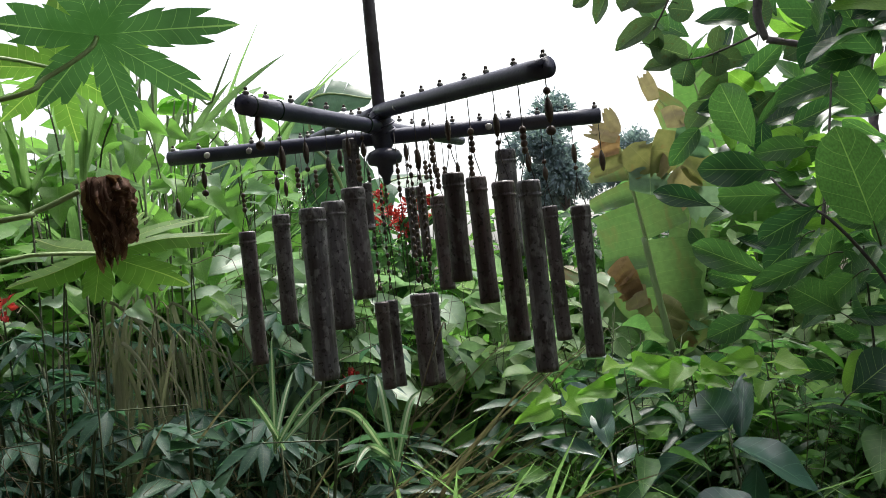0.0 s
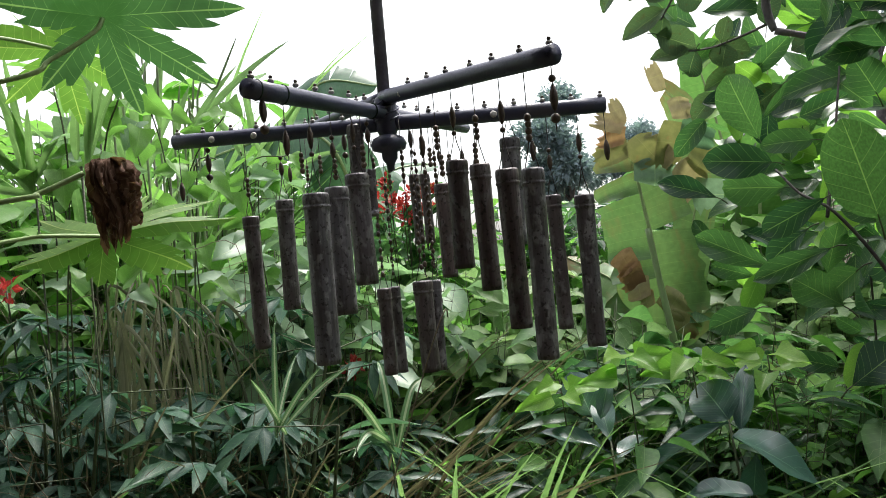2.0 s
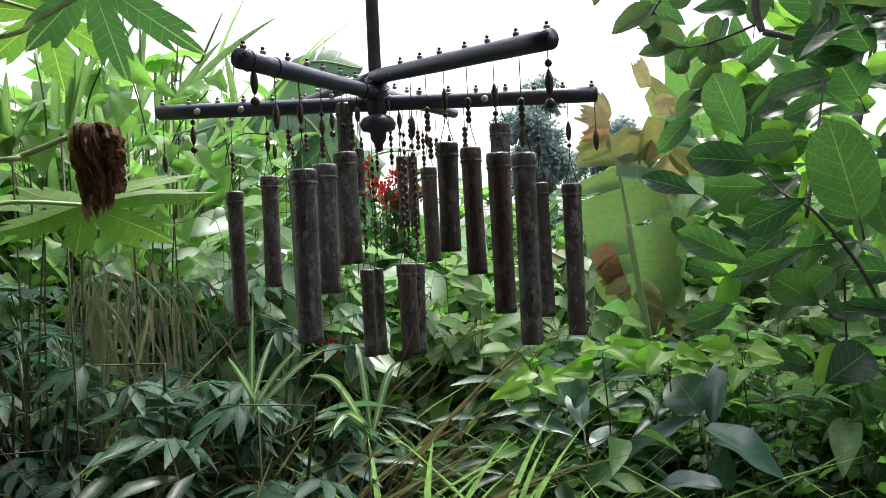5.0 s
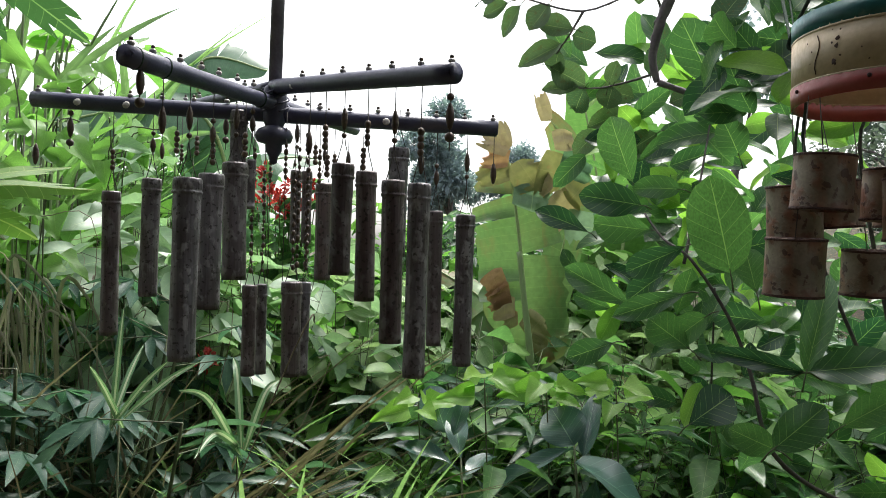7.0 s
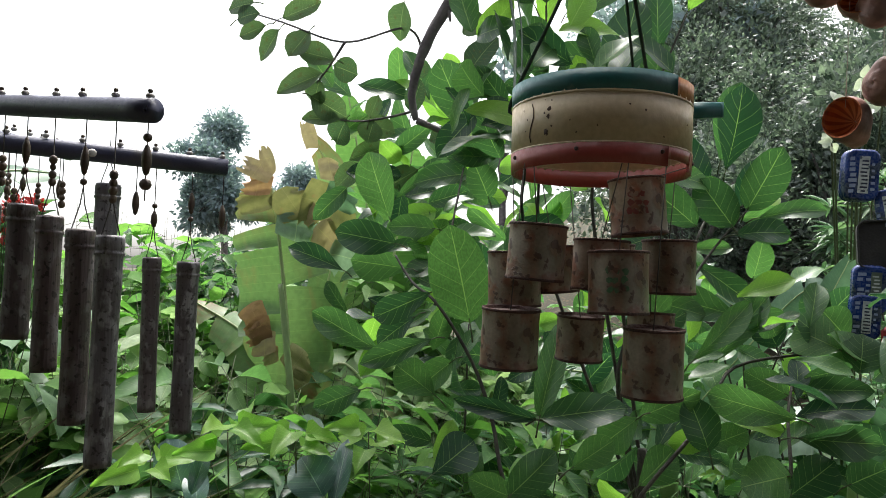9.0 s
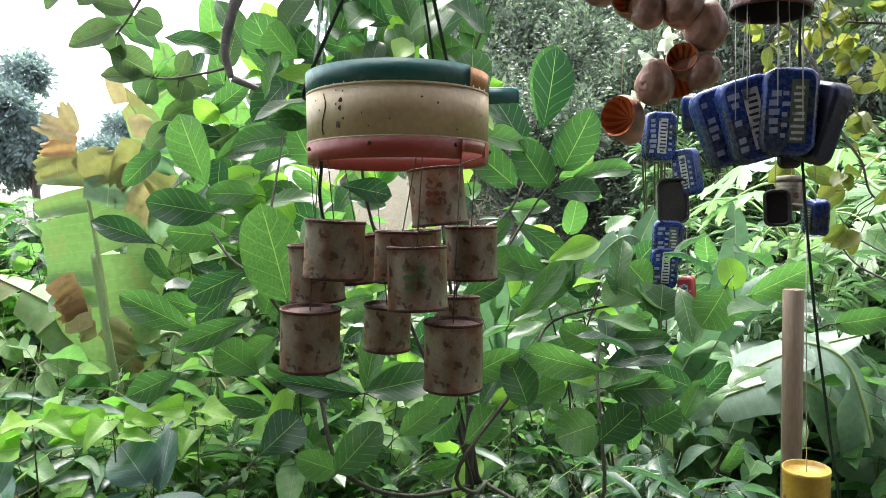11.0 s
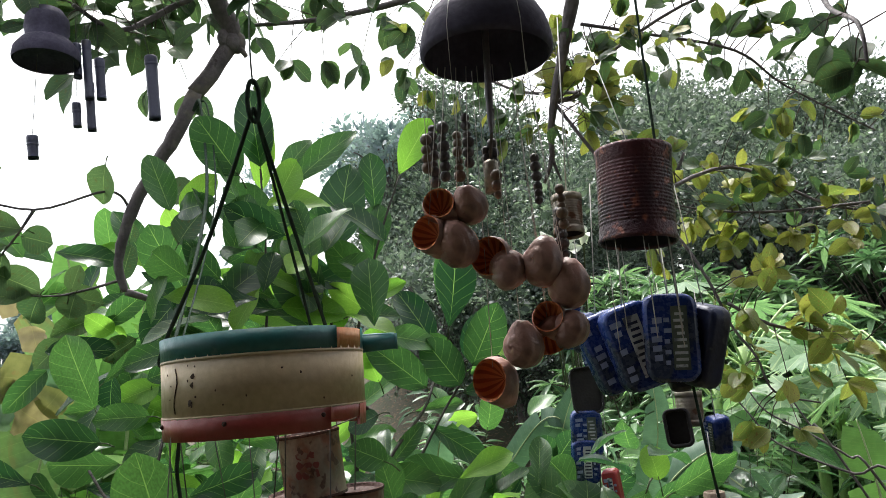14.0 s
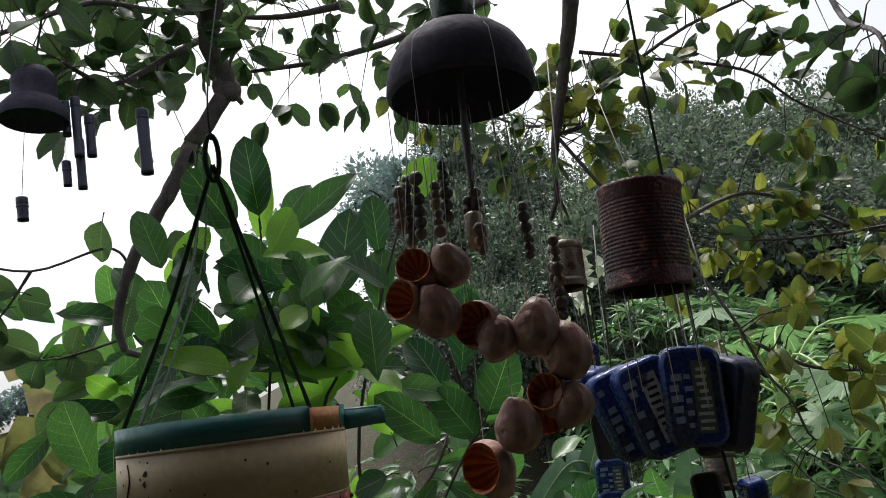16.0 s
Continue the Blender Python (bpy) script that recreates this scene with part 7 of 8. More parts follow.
# dry, torn strips at the tip and the foot of the tall leaf and on the leaf behind it: root, end, width
def torn_strip(parent, a, b, width, material, seed):
    """One strip of a torn banana leaf, crumpled, with a ragged end."""
    q = random.Random(seed)
    a, b = Vector(a), Vector(b)
    d = (b - a).normalized()
    out = Vector((q.uniform(-0.3, 0.3), -1, q.uniform(-0.1, 0.3)))
    side = d.cross(out).normalized()
    z = side.cross(d).normalized()
    n, m = 9, 8
    verts, uvs, faces = [], [], []
    ends = [q.uniform(0.8, 1.12) for _ in range(m + 1)]
    ph = q.uniform(0, 6)
    for i in range(n + 1):
        u = i / n
        for j in range(m + 1):
            v = -1 + 2 * j / m
            w = width * 0.5 * (0.8 + 0.35 * math.sin(u * 2.6 + 0.3))
            p = a.lerp(b, u * (1 if u < 0.7 else ends[j])) + side * v * w
            fold = 0.07 * width * math.sin(v * 5 + ph + 2 * u) + 0.04 * width * math.sin(13 * v - 5 * u)
            verts.append(p + z * fold * (0.35 + 0.65 * u) + Vector((0, 0, -0.25 * width * u * u)))
            uvs.append((0.5 + 0.4 * v, u))
    for i in range(n):
        for j in range(m):
            faces.append((i * (m + 1) + j, i * (m + 1) + j + 1, (i + 1) * (m + 1) + j + 1, (i + 1) * (m + 1) + j))
    g = Geo()
    g.add(verts, faces, uvs)
    part("dry_strip", g, M[material], parent, "dry torn strip of leaf")


TORN = [
    ((0.526, 3.359, 2.012), (0.372, 3.395, 2.007), 0.09, "dry_edge"),
    ((0.521, 3.352, 2.073), (0.395, 3.382, 2.092), 0.08, "brown_leaf"),
    ((0.518, 3.346, 2.113), (0.382, 3.368, 2.188), 0.07, "dry_banana"),
    ((0.51, 3.343, 2.141), (0.473, 3.346, 2.264), 0.05, "dry_banana"),
    ((0.542, 3.364, 1.948), (0.695, 3.349, 2.065), 0.12, "dry_edge"),
    ((0.55, 3.367, 1.906), (0.743, 3.36, 1.884), 0.1, "banana_pale"),
    ((0.694, 3.296, 2.259), (0.659, 3.293, 2.397), 0.05, "dry_banana"),
    ((0.731, 3.307, 2.162), (0.836, 3.304, 2.184), 0.08, "dry_banana"),
    ((0.753, 3.312, 2.107), (0.705, 3.363, 1.93), 0.1, "dry_edge"),
    ((0.776, 3.312, 2.077), (0.917, 3.309, 2.033), 0.1, "banana_dull"),
] + [
    ((0.732, 3.332, 1.985), (0.667, 3.368, 1.935), 0.07, "dry_banana"),
    ((0.818, 3.318, 1.966), (0.908, 3.326, 1.89), 0.1, "dry_edge"),
    ((0.838, 3.32, 1.897), (0.747, 3.366, 1.803), 0.11, "dry_banana"),
    ((0.882, 3.317, 1.824), (0.864, 3.348, 1.694), 0.1, "banana_pale"),
    ((0.513, 3.315, 1.492), (0.419, 3.343, 1.451), 0.08, "brown_leaf"),
    ((0.54, 3.309, 1.414), (0.435, 3.339, 1.389), 0.09, "brown_leaf"),
    ((0.564, 3.302, 1.345), (0.467, 3.333, 1.338), 0.08, "dry_banana"),
    ((0.579, 3.296, 1.29), (0.508, 3.324, 1.28), 0.06, "dry_edge"),
    ((0.618, 3.342, 1.297), (0.727, 3.337, 1.213), 0.09, "dry_edge"),
    ((0.645, 3.327, 1.188), (0.767, 3.319, 1.125), 0.07, "dry_edge"),
]
for k, (a, b, w, mat) in enumerate(TORN):
    torn_strip(bp, a, b, w * 1.25, mat, 66 + k)
# rolled new leaf standing beside the rib
g = Geo()
tube(g, smooth_path([(0.64, 3.26, 0.9), (0.635, 3.215, 1.095), (0.6, 3.24, 1.38), (0.57, 3.258, 1.613)], 5), fade(0.02, 0.012, 16), 9, jitter=0.03)
part("rolled_leaf", g, M["cane"], bp, "pale green rolled new leaf")
banana_plant((-1.0, 4.1, 0), 1.6, [((-1.1, 3.7, 2.3), (-1.9, 3.6, 2.2), 0.4, (0, -0.7, 0.6)), ((-1.171, 3.832, 2.558), (-0.780, 3.827, 2.582), 0.34, (0, -0.75, 0.55)), ((-0.9, 4.3, 2.1), (-0.6, 4.6, 2.2), 0.26, (0, -0.6, 0.7))], M["banana_dull"], "banana plant with broad grey green leaves", 70)
banana_plant((-3.2, 3.4, 0), 1.4, [((-3.0, 3.2, 2.1), (-2.7, 3.0, 2.6), 0.4, (0.5, -0.8, 0.2)), ((-3.4, 3.2, 2.2), (-3.6, 3.0, 2.9), 0.4, (0.6, -0.8, 0.2)), ((-2.8, 3.3, 1.8), (-2.3, 3.2, 1.9), 0.4, (0, -0.6, 0.8)), ((-2.9, 3.1, 1.7), (-2.6, 2.7, 1.6), 0.4, (0, -0.6, 0.8))], M["banana_dull"], "banana plant with broad grey green leaves", 80)
for k, (ox, oy, h) in enumerate([(2.4, 2.7, 0.5), (3.0, 2.2, 0.55), (3.4, 1.5, 0.6), (2.7, 3.4, 0.6), (3.9, 2.6, 0.7)]):
    q = random.Random(k + 30)
    rows = []
    for j in range(6):
        a = j * 1.05 + q.uniform(-0.3, 0.3)
        l = q.uniform(0.55, 0.9)
        rows.append(((ox + math.cos(a) * l * 0.35, oy + math.sin(a) * l * 0.35, h + q.uniform(0.35, 0.6)), (ox + math.cos(a) * l, oy + math.sin(a) * l, h + q.uniform(0.25, 0.75)), q.uniform(0.24, 0.34), (-0.3, -0.5, 0.9)))
    banana_plant((ox, oy, 0), h, rows, M["banana_pale"], "low banana plant with pale glossy leaves", 90 + 10 * k)
# broad pale leaves low behind the hanging tins
banana_plant((2.56, 1.95, 0), 1.05, [((2.646, 1.702, 1.5), (2.674, 1.69, 1.79), 0.12, (-0.8, -0.6, 0.15)), ((2.414, 1.962, 1.5), (2.479, 1.916, 1.78), 0.12, (-0.75, -0.65, 0.1)), ((2.8, 1.75, 1.4), (3.0, 1.55, 1.55), 0.15, (-0.6, -0.5, 0.6))], M["banana_dull"], "young banana plant with broad green leaves", 170)
banana_plant((2.1, 2.45, 0), 1.1, [((2.356, 2.05, 1.63), (2.448, 1.937, 1.65), 0.11, (-0.5, -0.6, 0.6)), ((2.06, 2.265, 1.62), (2.18, 2.172, 1.6), 0.12, (-0.5, -0.6, 0.6)), ((1.9, 2.4, 1.5), (1.75, 2.3, 1.55), 0.14, (-0.4, -0.7, 0.5))], M["banana_dull"], "young banana plant with broad green leaves", 180)
banana_plant((2.58, 0.86, 0), 0.85, [((2.560, 0.880, 1.422), (2.573, 0.915, 1.647), 0.15, (-0.75, -0.6, 0.1)), ((2.680, 0.760, 1.1), (2.880, 0.510, 1.3), 0.28, (-0.6, -0.4, 0.7))], M["banana_fresh"], "banana plant with a smooth bright green leaf", 150)


# bright blades and canes behind the papaya
def blade_fan(name, base, tips, width, label, material="reed", curl=0.08, group="bright reeds behind the papaya"):
    t = thing(name, (base[0], base[1], 0), label, "grass", group)
    q = random.Random(len(tips) + int(base[0] * 100))
    foot = Vector((base[0], base[1], 0.0))
    g = Geo()
    tube(g, [foot, foot.lerp(Vector(base), 0.6), Vector(base)], [0.0018, 0.002, 0.003], 6)
    part("stalk", g, M["stem"], t)
    for tip in tips:
        b, e = Vector(base) + rnd_dir(q) * 0.02, Vector(tip)
        path = smooth_path([b, b.lerp(e, 0.55) + Vector((0, 0, curl * (e - b).length)), e], 7)
        verts, uvs, faces = [], [], []
        ln = (e - b).length
        for i, p in enumerate(path):
            u = i / (len(path) - 1)
            d = (path[min(i + 1, len(path) - 1)] - path[max(i - 1, 0)]).normalized()
            s = d.cross(Vector((0.1, -1, 0.2))).normalized()
            z = s.cross(d)
            w = width * q.uniform(0.95, 1.05) * min(1, 0.45 + 2.2 * u) * (1 - u ** 3.2)
            for f in (-1, -0.5, 0, 0.5, 1):
                verts.append(p + s * f * w * 0.5 + z * abs(f) * w * 0.22)
                uvs.append((u, 0.5 + 0.5 * f))
        for i in range(len(path) - 1):
            for j in range(4):
                faces.append((i * 5 + j, i * 5 + j + 1, i * 5 + j + 6, i * 5 + j + 5))
        g = Geo()
        g.add(verts, faces, uvs)
        part("blade", g, M[material], t)


FAN = "fan of long bright green blades behind the papaya"
blade_fan("reed_fan", (-1.30, 1.62, 1.86), [(-1.33, 1.5, 2.18), (-1.4, 1.5, 2.0), (-1.42, 1.45, 2.1), (-1.25, 1.55, 2.08), (-1.27, 1.5, 2.22), (-1.45, 1.5, 1.86), (-1.2, 1.6, 2.0), (-1.36, 1.55, 2.25), (-1.1, 1.7, 1.95)], 0.025, FAN)
blade_fan("reed_fan", (-1.016, 1.418, 1.88), [(-0.924, 1.421, 2.118), (-0.912, 1.44, 2.085), (-0.965, 1.413, 2.075), (-0.99, 1.38, 2.03)], 0.025, FAN)
blade_fan("reed_fan", (-1.75, 2.9, 2.0), [(-1.65, 2.8, 2.75), (-1.95, 2.7, 2.6), (-2.1, 2.8, 2.5), (-1.4, 2.8, 2.4), (-2.2, 2.7, 2.3)], 0.045, FAN, curl=0.14)
blade_fan("reed_fan", (-1.2, 3.1, 1.9), [(-0.95, 3.0, 2.35), (-1.5, 3.0, 2.4), (-1.25, 3.0, 2.5), (-0.8, 3.0, 2.1)], 0.04, FAN, curl=0.14)
CANES = [((-1.43, 2.55, 2.13), (-1.375, 2.48, 2.50)), ((-1.38, 2.573, 2.128), (-1.32, 2.545, 2.373)), ((-1.321, 2.604, 2.125), (-1.262, 2.56, 2.43)), ((-1.294, 2.609, 2.17), (-1.085, 2.602, 2.55)), ((-1.478, 2.522, 2.109), (-1.42, 2.468, 2.46)), ((-1.53, 2.477, 2.178), (-1.612, 2.311, 2.554)), ((-1.6, 2.5, 2.1), (-1.57, 2.45, 2.5)), ((-1.35, 2.6, 2.1), (-1.2, 2.62, 2.3))]
for a, b in CANES:
    a, b = Vector(a), Vector(b)
    cane = thing("cane", (a.x, a.y, 0), "upright pale green cane with a long blade", "cane", "canes behind the papaya")
    g = Geo()
    foot = Vector((a.x, a.y, 0))
    tube(g, smooth_path([foot, a, a.lerp(b, 0.5), b], 5), fade(0.004, 0.0055, 12) + [0.005, 0.004, 0.003, 0.0015], 8)
    part("stalk", g, M["cane"], cane)
    g = Geo()
    tv, tf, tu = leaf_template("blade", 9, 3, 0.5, 0.3, 0.0, int(a.x * -100), 0.03)
    mm = leaf_pose(a.lerp(b, 0.2), b + Vector((R.uniform(-0.15, 0.2), 0, R.uniform(-0.05, 0.12))), 0.035, (0.1, -1, 0.2))
    g.add([mm @ Vector(v) for v in tv.tolist()], tf, tu)
    part("blade", g, M["reed"], cane)


# climbing vine with heart-shaped leaves between the reeds
def build_climber():
    q = random.Random(57)
    a, b = Vector((-1.316, 1.448, 1.865)), Vector((-0.876, 2.065, 1.925))
    t = thing("climbing_vine", ((a.x + b.x) / 2, (a.y + b.y) / 2, 0), "climbing vine with bright heart-shaped leaves among the reeds", "vine")
    tpls = [leaf_template("heart", 9, 7, 0.2, d, 0.03, sd, 0.85) for sd, d in ((31, 0.15), (32, 0.28), (33, 0.05))]
    fresh = [template_mesh("heart_leaf", k, M["vine"]) for k in tpls]
    # whitish copies: glare on some leaves is put into their colour
    pale = [template_mesh("pale_heart_leaf", k, M["vine_pale"]) for k in tpls]
    st = Geo()
    for k in range(14):
        f = a.lerp(b, (k + q.random()) / 14) + Vector((0, q.uniform(-0.1, 0.5), 0))
        top = f + Vector((q.uniform(-0.2, 0.2), q.uniform(-0.1, 0.1), q.uniform(0.0, 0.3)))
        path = smooth_path([(f.x, f.y, 0.0), (f.x + q.uniform(-0.1, 0.1), f.y, f.z * 0.6), f, top], 6)
        tube(st, path, 0.0025, 5)
        for j in range(8):
            p = path[q.randrange(len(path) // 2, len(path))] + rnd_dir(q) * 0.08
            d = Vector((q.uniform(-1, 1), q.uniform(-0.5, 0.1), q.uniform(-0.7, 0.2))).normalized()
            s = q.uniform(0.075, 0.13)
            m = leaf_pose(p, p + d * s, s * q.uniform(0.75, 0.95), Vector((0.1, -0.6, 0.7)) + rnd_dir(q) * 0.6)
            piece("leaf", q.choice(pale if q.random() < 0.22 else fresh), t, m)
    part("stem", st, M["stem"], t, kind="stuff")


build_climber()


# ---- undergrowth: one of each kind is built, then set out again and again ----
def herb(name, tpl, material, label, height, n_stems, n_leaves, size, wide, seed, stem_mat="stem", low=0.3):
    q = random.Random(seed)
    t = thing(name, (0, 0, 0), label, "plant", name + " plants")
    st = Geo()
    fo = Foliage(tpl)
    for s in range(n_stems):
        a = q.uniform(0, 6.28)
        lean = q.uniform(0.05, 0.35)
        h = height * q.uniform(0.7, 1.05)
        pts = smooth_path([(0, 0, 0), (math.cos(a) * lean * 0.3, math.sin(a) * lean * 0.3, h * 0.5), (math.cos(a) * lean, math.sin(a) * lean, h)], 5)
        tube(st, pts[::2], fade(0.004, 0.001, len(pts[::2])), 4)
        for k in range(n_leaves):
            f = low + (1 - low) * (k + q.random()) / n_leaves
            p = pts[min(len(pts) - 1, int(f * (len(pts) - 1)))]
            b = q.uniform(0, 6.28)
            d = Vector((math.cos(b), math.sin(b), q.uniform(-0.35, 0.5)))
            e = p + d * size * q.uniform(0.2, 0.6)
            tube(st, [p, e], 0.0013, 3, caps=False)
            s2 = size * q.uniform(0.6, 1.15)
            fo.leaf(e, d + Vector((0, 0, -0.25)), s2, s2 * wide, Vector((0, 0, 1)) + rnd_dir(q) * 0.5 + Vector((-0.1, -0.4, 0)))
    part("stem", st, M[stem_mat], t, kind="stuff")
    fo.part("foliage", M[material], t, kind="stuff")
    return t


def cassava(seed):
    q = random.Random(seed)
    t = thing("cassava_plant", (0, 0, 0), "cassava plant with dark blue-green fingered leaves", "plant", "cassava plants")
    st, fo = Geo(), Foliage(T_LANCE)
    for s in range(3):
        a = q.uniform(0, 6.28)
        h = q.uniform(0.9, 1.3)
        pts = smooth_path([(0, 0, 0), (math.cos(a) * 0.05, math.sin(a) * 0.05, h * 0.5), (math.cos(a) * 0.2, math.sin(a) * 0.2, h)], 5)
        tube(st, pts, fade(0.01, 0.004, len(pts)), 6)
        for k in range(7):
            p = pts[int(len(pts) * (0.45 + 0.54 * k / 7))]
            b = k * 2.4 + q.uniform(-0.4, 0.4)
            d = Vector((math.cos(b), math.sin(b), q.uniform(0.0, 0.5))).normalized()
            e = p + d * q.uniform(0.12, 0.2)
            tube(st, [p, e], 0.002, 4, caps=False)
            up = (Vector((0, 0, 1)) + rnd_dir(q) * 0.3).normalized()
            side = d.cross(up)
            for j in range(6):
                an = radians(-100 + 40 * j)
                dd = d * math.cos(an) + side * math.sin(an) + Vector((0, 0, -0.35))
                ln = q.uniform(0.12, 0.165) * (1 - 0.25 * abs(j - 2.5) / 2.5)
                fo.leaf(e, dd, ln, ln * 0.3, up)
    part("stem", st, M["stem"], t, kind="stuff")
    fo.part("foliage", M["cassava"], t, kind="stuff")
    return t


def blades(name, tpl, material, label, n, height, width, seed, spread=0.5, base=0.08, stems=False):
    q = random.Random(seed)
    t = thing(name, (0, 0, 0), label, "grass", name + "s")
    fo = Foliage(tpl)
    for k in range(n):
        a = q.uniform(0, 6.28)
        b = Vector((math.cos(a) * base * q.random(), math.sin(a) * base * q.random(), 0 if not stems else q.uniform(0, height * 0.55)))
        d = Vector((math.cos(a) * spread * q.uniform(0.2, 1), math.sin(a) * spread * q.uniform(0.2, 1), 1))
        l = height * q.uniform(0.55, 1.0) * (0.55 if stems else 1)
        fo.leaf(b, d, l, width * q.uniform(0.7, 1.2), Vector((-math.cos(a), -math.sin(a), 0.6)))
    fo.part("leaf_tuft", M[material], t, kind="stuff")
    if stems:
        st = Geo()
        for k in range(7):
            a = q.uniform(0, 6.28)
            p = Vector((math.cos(a), math.sin(a), 0)) * base
            tube(st, [p, p * 1.6 + Vector((0, 0, height * 0.5)), p * 2.2 + Vector((0, 0, height * q.uniform(0.8, 1.0)))], [0.008, 0.007, 0.004], 6)
        part("stalk", st, M["stem"], t, kind="stuff")
    return t


def set_out(protos, places, q, lo=0.8, hi=1.2, tilt=6):
    """Places copies of the given plants; the first of each moves to the first places."""
    used = set()
    for k, (x, y, z, s) in enumerate(places):
        p = protos[k % len(protos)]
        sc = s * q.uniform(lo, hi)
        m = Matrix.Translation((x, y, z)) @ pose(0, 0, 0, q.uniform(-tilt, tilt), q.uniform(-tilt, tilt), q.uniform(0, 360)) @ Matrix.Scale(sc, 4)
        if p.name not in used:
            used.add(p.name)
            p.matrix_basis = m
        else:
            c = copy_thing(p, Matrix())
            c.matrix_basis = m


def spots(n, x0, x1, y0, y1, q, size=1.0, keep=None, near=1.05):
    out = []
    while len(out) < n:
        x, y = q.uniform(x0, x1), q.uniform(y0, y1)
        # the glossy seedlings stand free in front of the rest
        if math.hypot(x - 0.2, y + 0.1) < near or (keep and not keep(x, y)) or (-0.05 < x < 0.95 and y < 2.0):
            continue
        out.append((x, y, ground_z(x, y), size))
    return out


def build_undergrowth():
    q = random.Random(77)
    h1 = [herb("broadleaf_herb", T_OVATE, "herb", "leafy green herb with long oval leaves on thin stems", 1.0, 6, 14, 0.165, 0.42, s) for s in (1, 2)]
    h2 = [herb("dark_herb", T_OVATE, "herb_dark", "dense dark green herb with pointed leaves", 0.95, 6, 16, 0.12, 0.45, s) for s in (3, 4)]
    h3 = [herb("leafy_vine", T_LITE, "vine", "bright green vine with broad rounded leaves", 0.95, 5, 9, 0.15, 0.6, s, low=0.5) for s in (5, 6)]
    ca = [cassava(s) for s in (7, 8)]
    gr = [blades("grass_clump", T_BLADE, "grass", "arching clump of long striped grass blades", 52, 1.05, 0.03, s) for s in (9, 10)]
    rd = [blades("reed_clump", T_BLADE, "reed", "tall reed clump with long narrow blades", 80, 2.5, 0.05, s, 0.3, 0.16, True) for s in (11, 12)]
    dr = [blades("dry_grass_clump", T_BLADE, "straw", "tangle of dry brown stalks and straw", 70, 1.25, 0.016, s, 0.55) for s in (13, 14)]
    # near belt under the chimes
    set_out(h2, spots(46, -1.6, 2.4, 1.5, 3.0, q, 1.0), q)
    set_out(h1, spots(44, -1.4, 2.6, 2.2, 4.4, q, 1.08), q)
    set_out(h3, spots(3, -0.6, 0.6, 1.9, 2.6, random.Random(75), 1.0) + spots(8, 0.1, 1.1, 2.2, 2.8, random.Random(78), 1.14) + spots(15, -0.3, 2.2, 2.3, 3.6, q, 1.1) + spots(12, -1.2, 0.1, 2.5, 3.6, q, 1.2) + spots(14, -3, 1.0, 3.6, 5.0, q, 1.5), q)
    set_out(gr, spots(36, -1.3, 1.6, 1.8, 3.6, q, 1.1) + spots(12, -0.9, 0.5, 1.9, 2.5, q, 1.1), q)
    set_out(gr, spots(4, -0.75, -0.1, 2.0, 2.4, random.Random(95), 1.1), q)
    # the darker bank at the side
    set_out(ca, spots(16, -2.4, -0.95, 1.55, 2.6, random.Random(303), 0.95) + spots(14, -1.9, -0.55, 1.6, 2.3, random.Random(304), 0.9), q)
    set_out(dr, spots(14, -2.7, -0.95, 2.2, 3.2, random.Random(71), 1.1) + spots(5, -1.1, -0.6, 2.3, 2.7, random.Random(72), 1.1) + spots(14, -2.0, -0.9, 1.75, 2.5, random.Random(74), 1.12), q)
    for k in range(3):
        t = thing("dry_stalks", (-1.0 - 0.5 * k, 2.2, 0), "tangle of thin dry stalks at the dark bank", "dry stalks", "dry stalks", "stuff")
        g = Geo()
        for j in range(65):
            x, y = q.uniform(-2.5, -0.7), q.uniform(1.5, 2.9)
            l = q.uniform(0.7, 1.75)
            d = Vector((q.uniform(-0.5, 0.5), q.uniform(-0.4, 0.4), 1)).normalized()
            b = Vector((x, y, 0))
            e = b + d * l
            tube(g, smooth_path([b, b.lerp(e, 0.5) + rnd_dir(q) * 0.06, e, e + d * 0.06 + Vector((q.uniform(-0.15, 0.15), q.uniform(-0.1, 0.1), 0))], 5), q.uniform(0.0008, 0.0018), 4, caps=False)
        part("stalk_tangle", g, M["straw"], t, kind="stuff")
    tiny = [herb("small_herb", T_SMALL, "herb", "low herb with many small leaves on wiry stems", 1.0, 12, 26, 0.06, 0.5, s, low=0.35) for s in (41, 42)]
    set_out(tiny, spots(24, -1.5, 2.2, 1.45, 3.4, random.Random(76), 1.05), q)
    lance = [herb("lance_leaf_herb", T_LANCE, "herb_dark", "dark herb with long narrow drooping leaves", 1.0, 7, 16, 0.2, 0.2, s, low=0.3) for s in (43, 44)]
    set_out(lance, spots(44, -1.5, 2.0, 1.45, 3.0, random.Random(77), 1.0, lambda x, y: y > 2.1 or not -0.1 < x < 1.0), q)
    feather = [herb("feathery_herb", T_LANCE, "vine", "bright weed with many fine narrow leaves", 0.95, 9, 26, 0.1, 0.24, s, low=0.5) for s in (45, 46)]
    set_out(feather, spots(9, 0.15, 0.95, 2.35, 3.0, random.Random(79), 1.02), q)
    # tall growth behind
    set_out(rd, spots(9, -4.6, -1.6, 3.6, 5.6, q, 0.95) + spots(9, -3.0, -1.75, 3.1, 3.9, q, 1.0), q)
    tall = [herb("tall_vine", T_LITE, "vine", "tall tangle of bright broad vine leaves", 1.75, 7, 16, 0.18, 0.66, s, low=0.3) for s in (31, 32)]
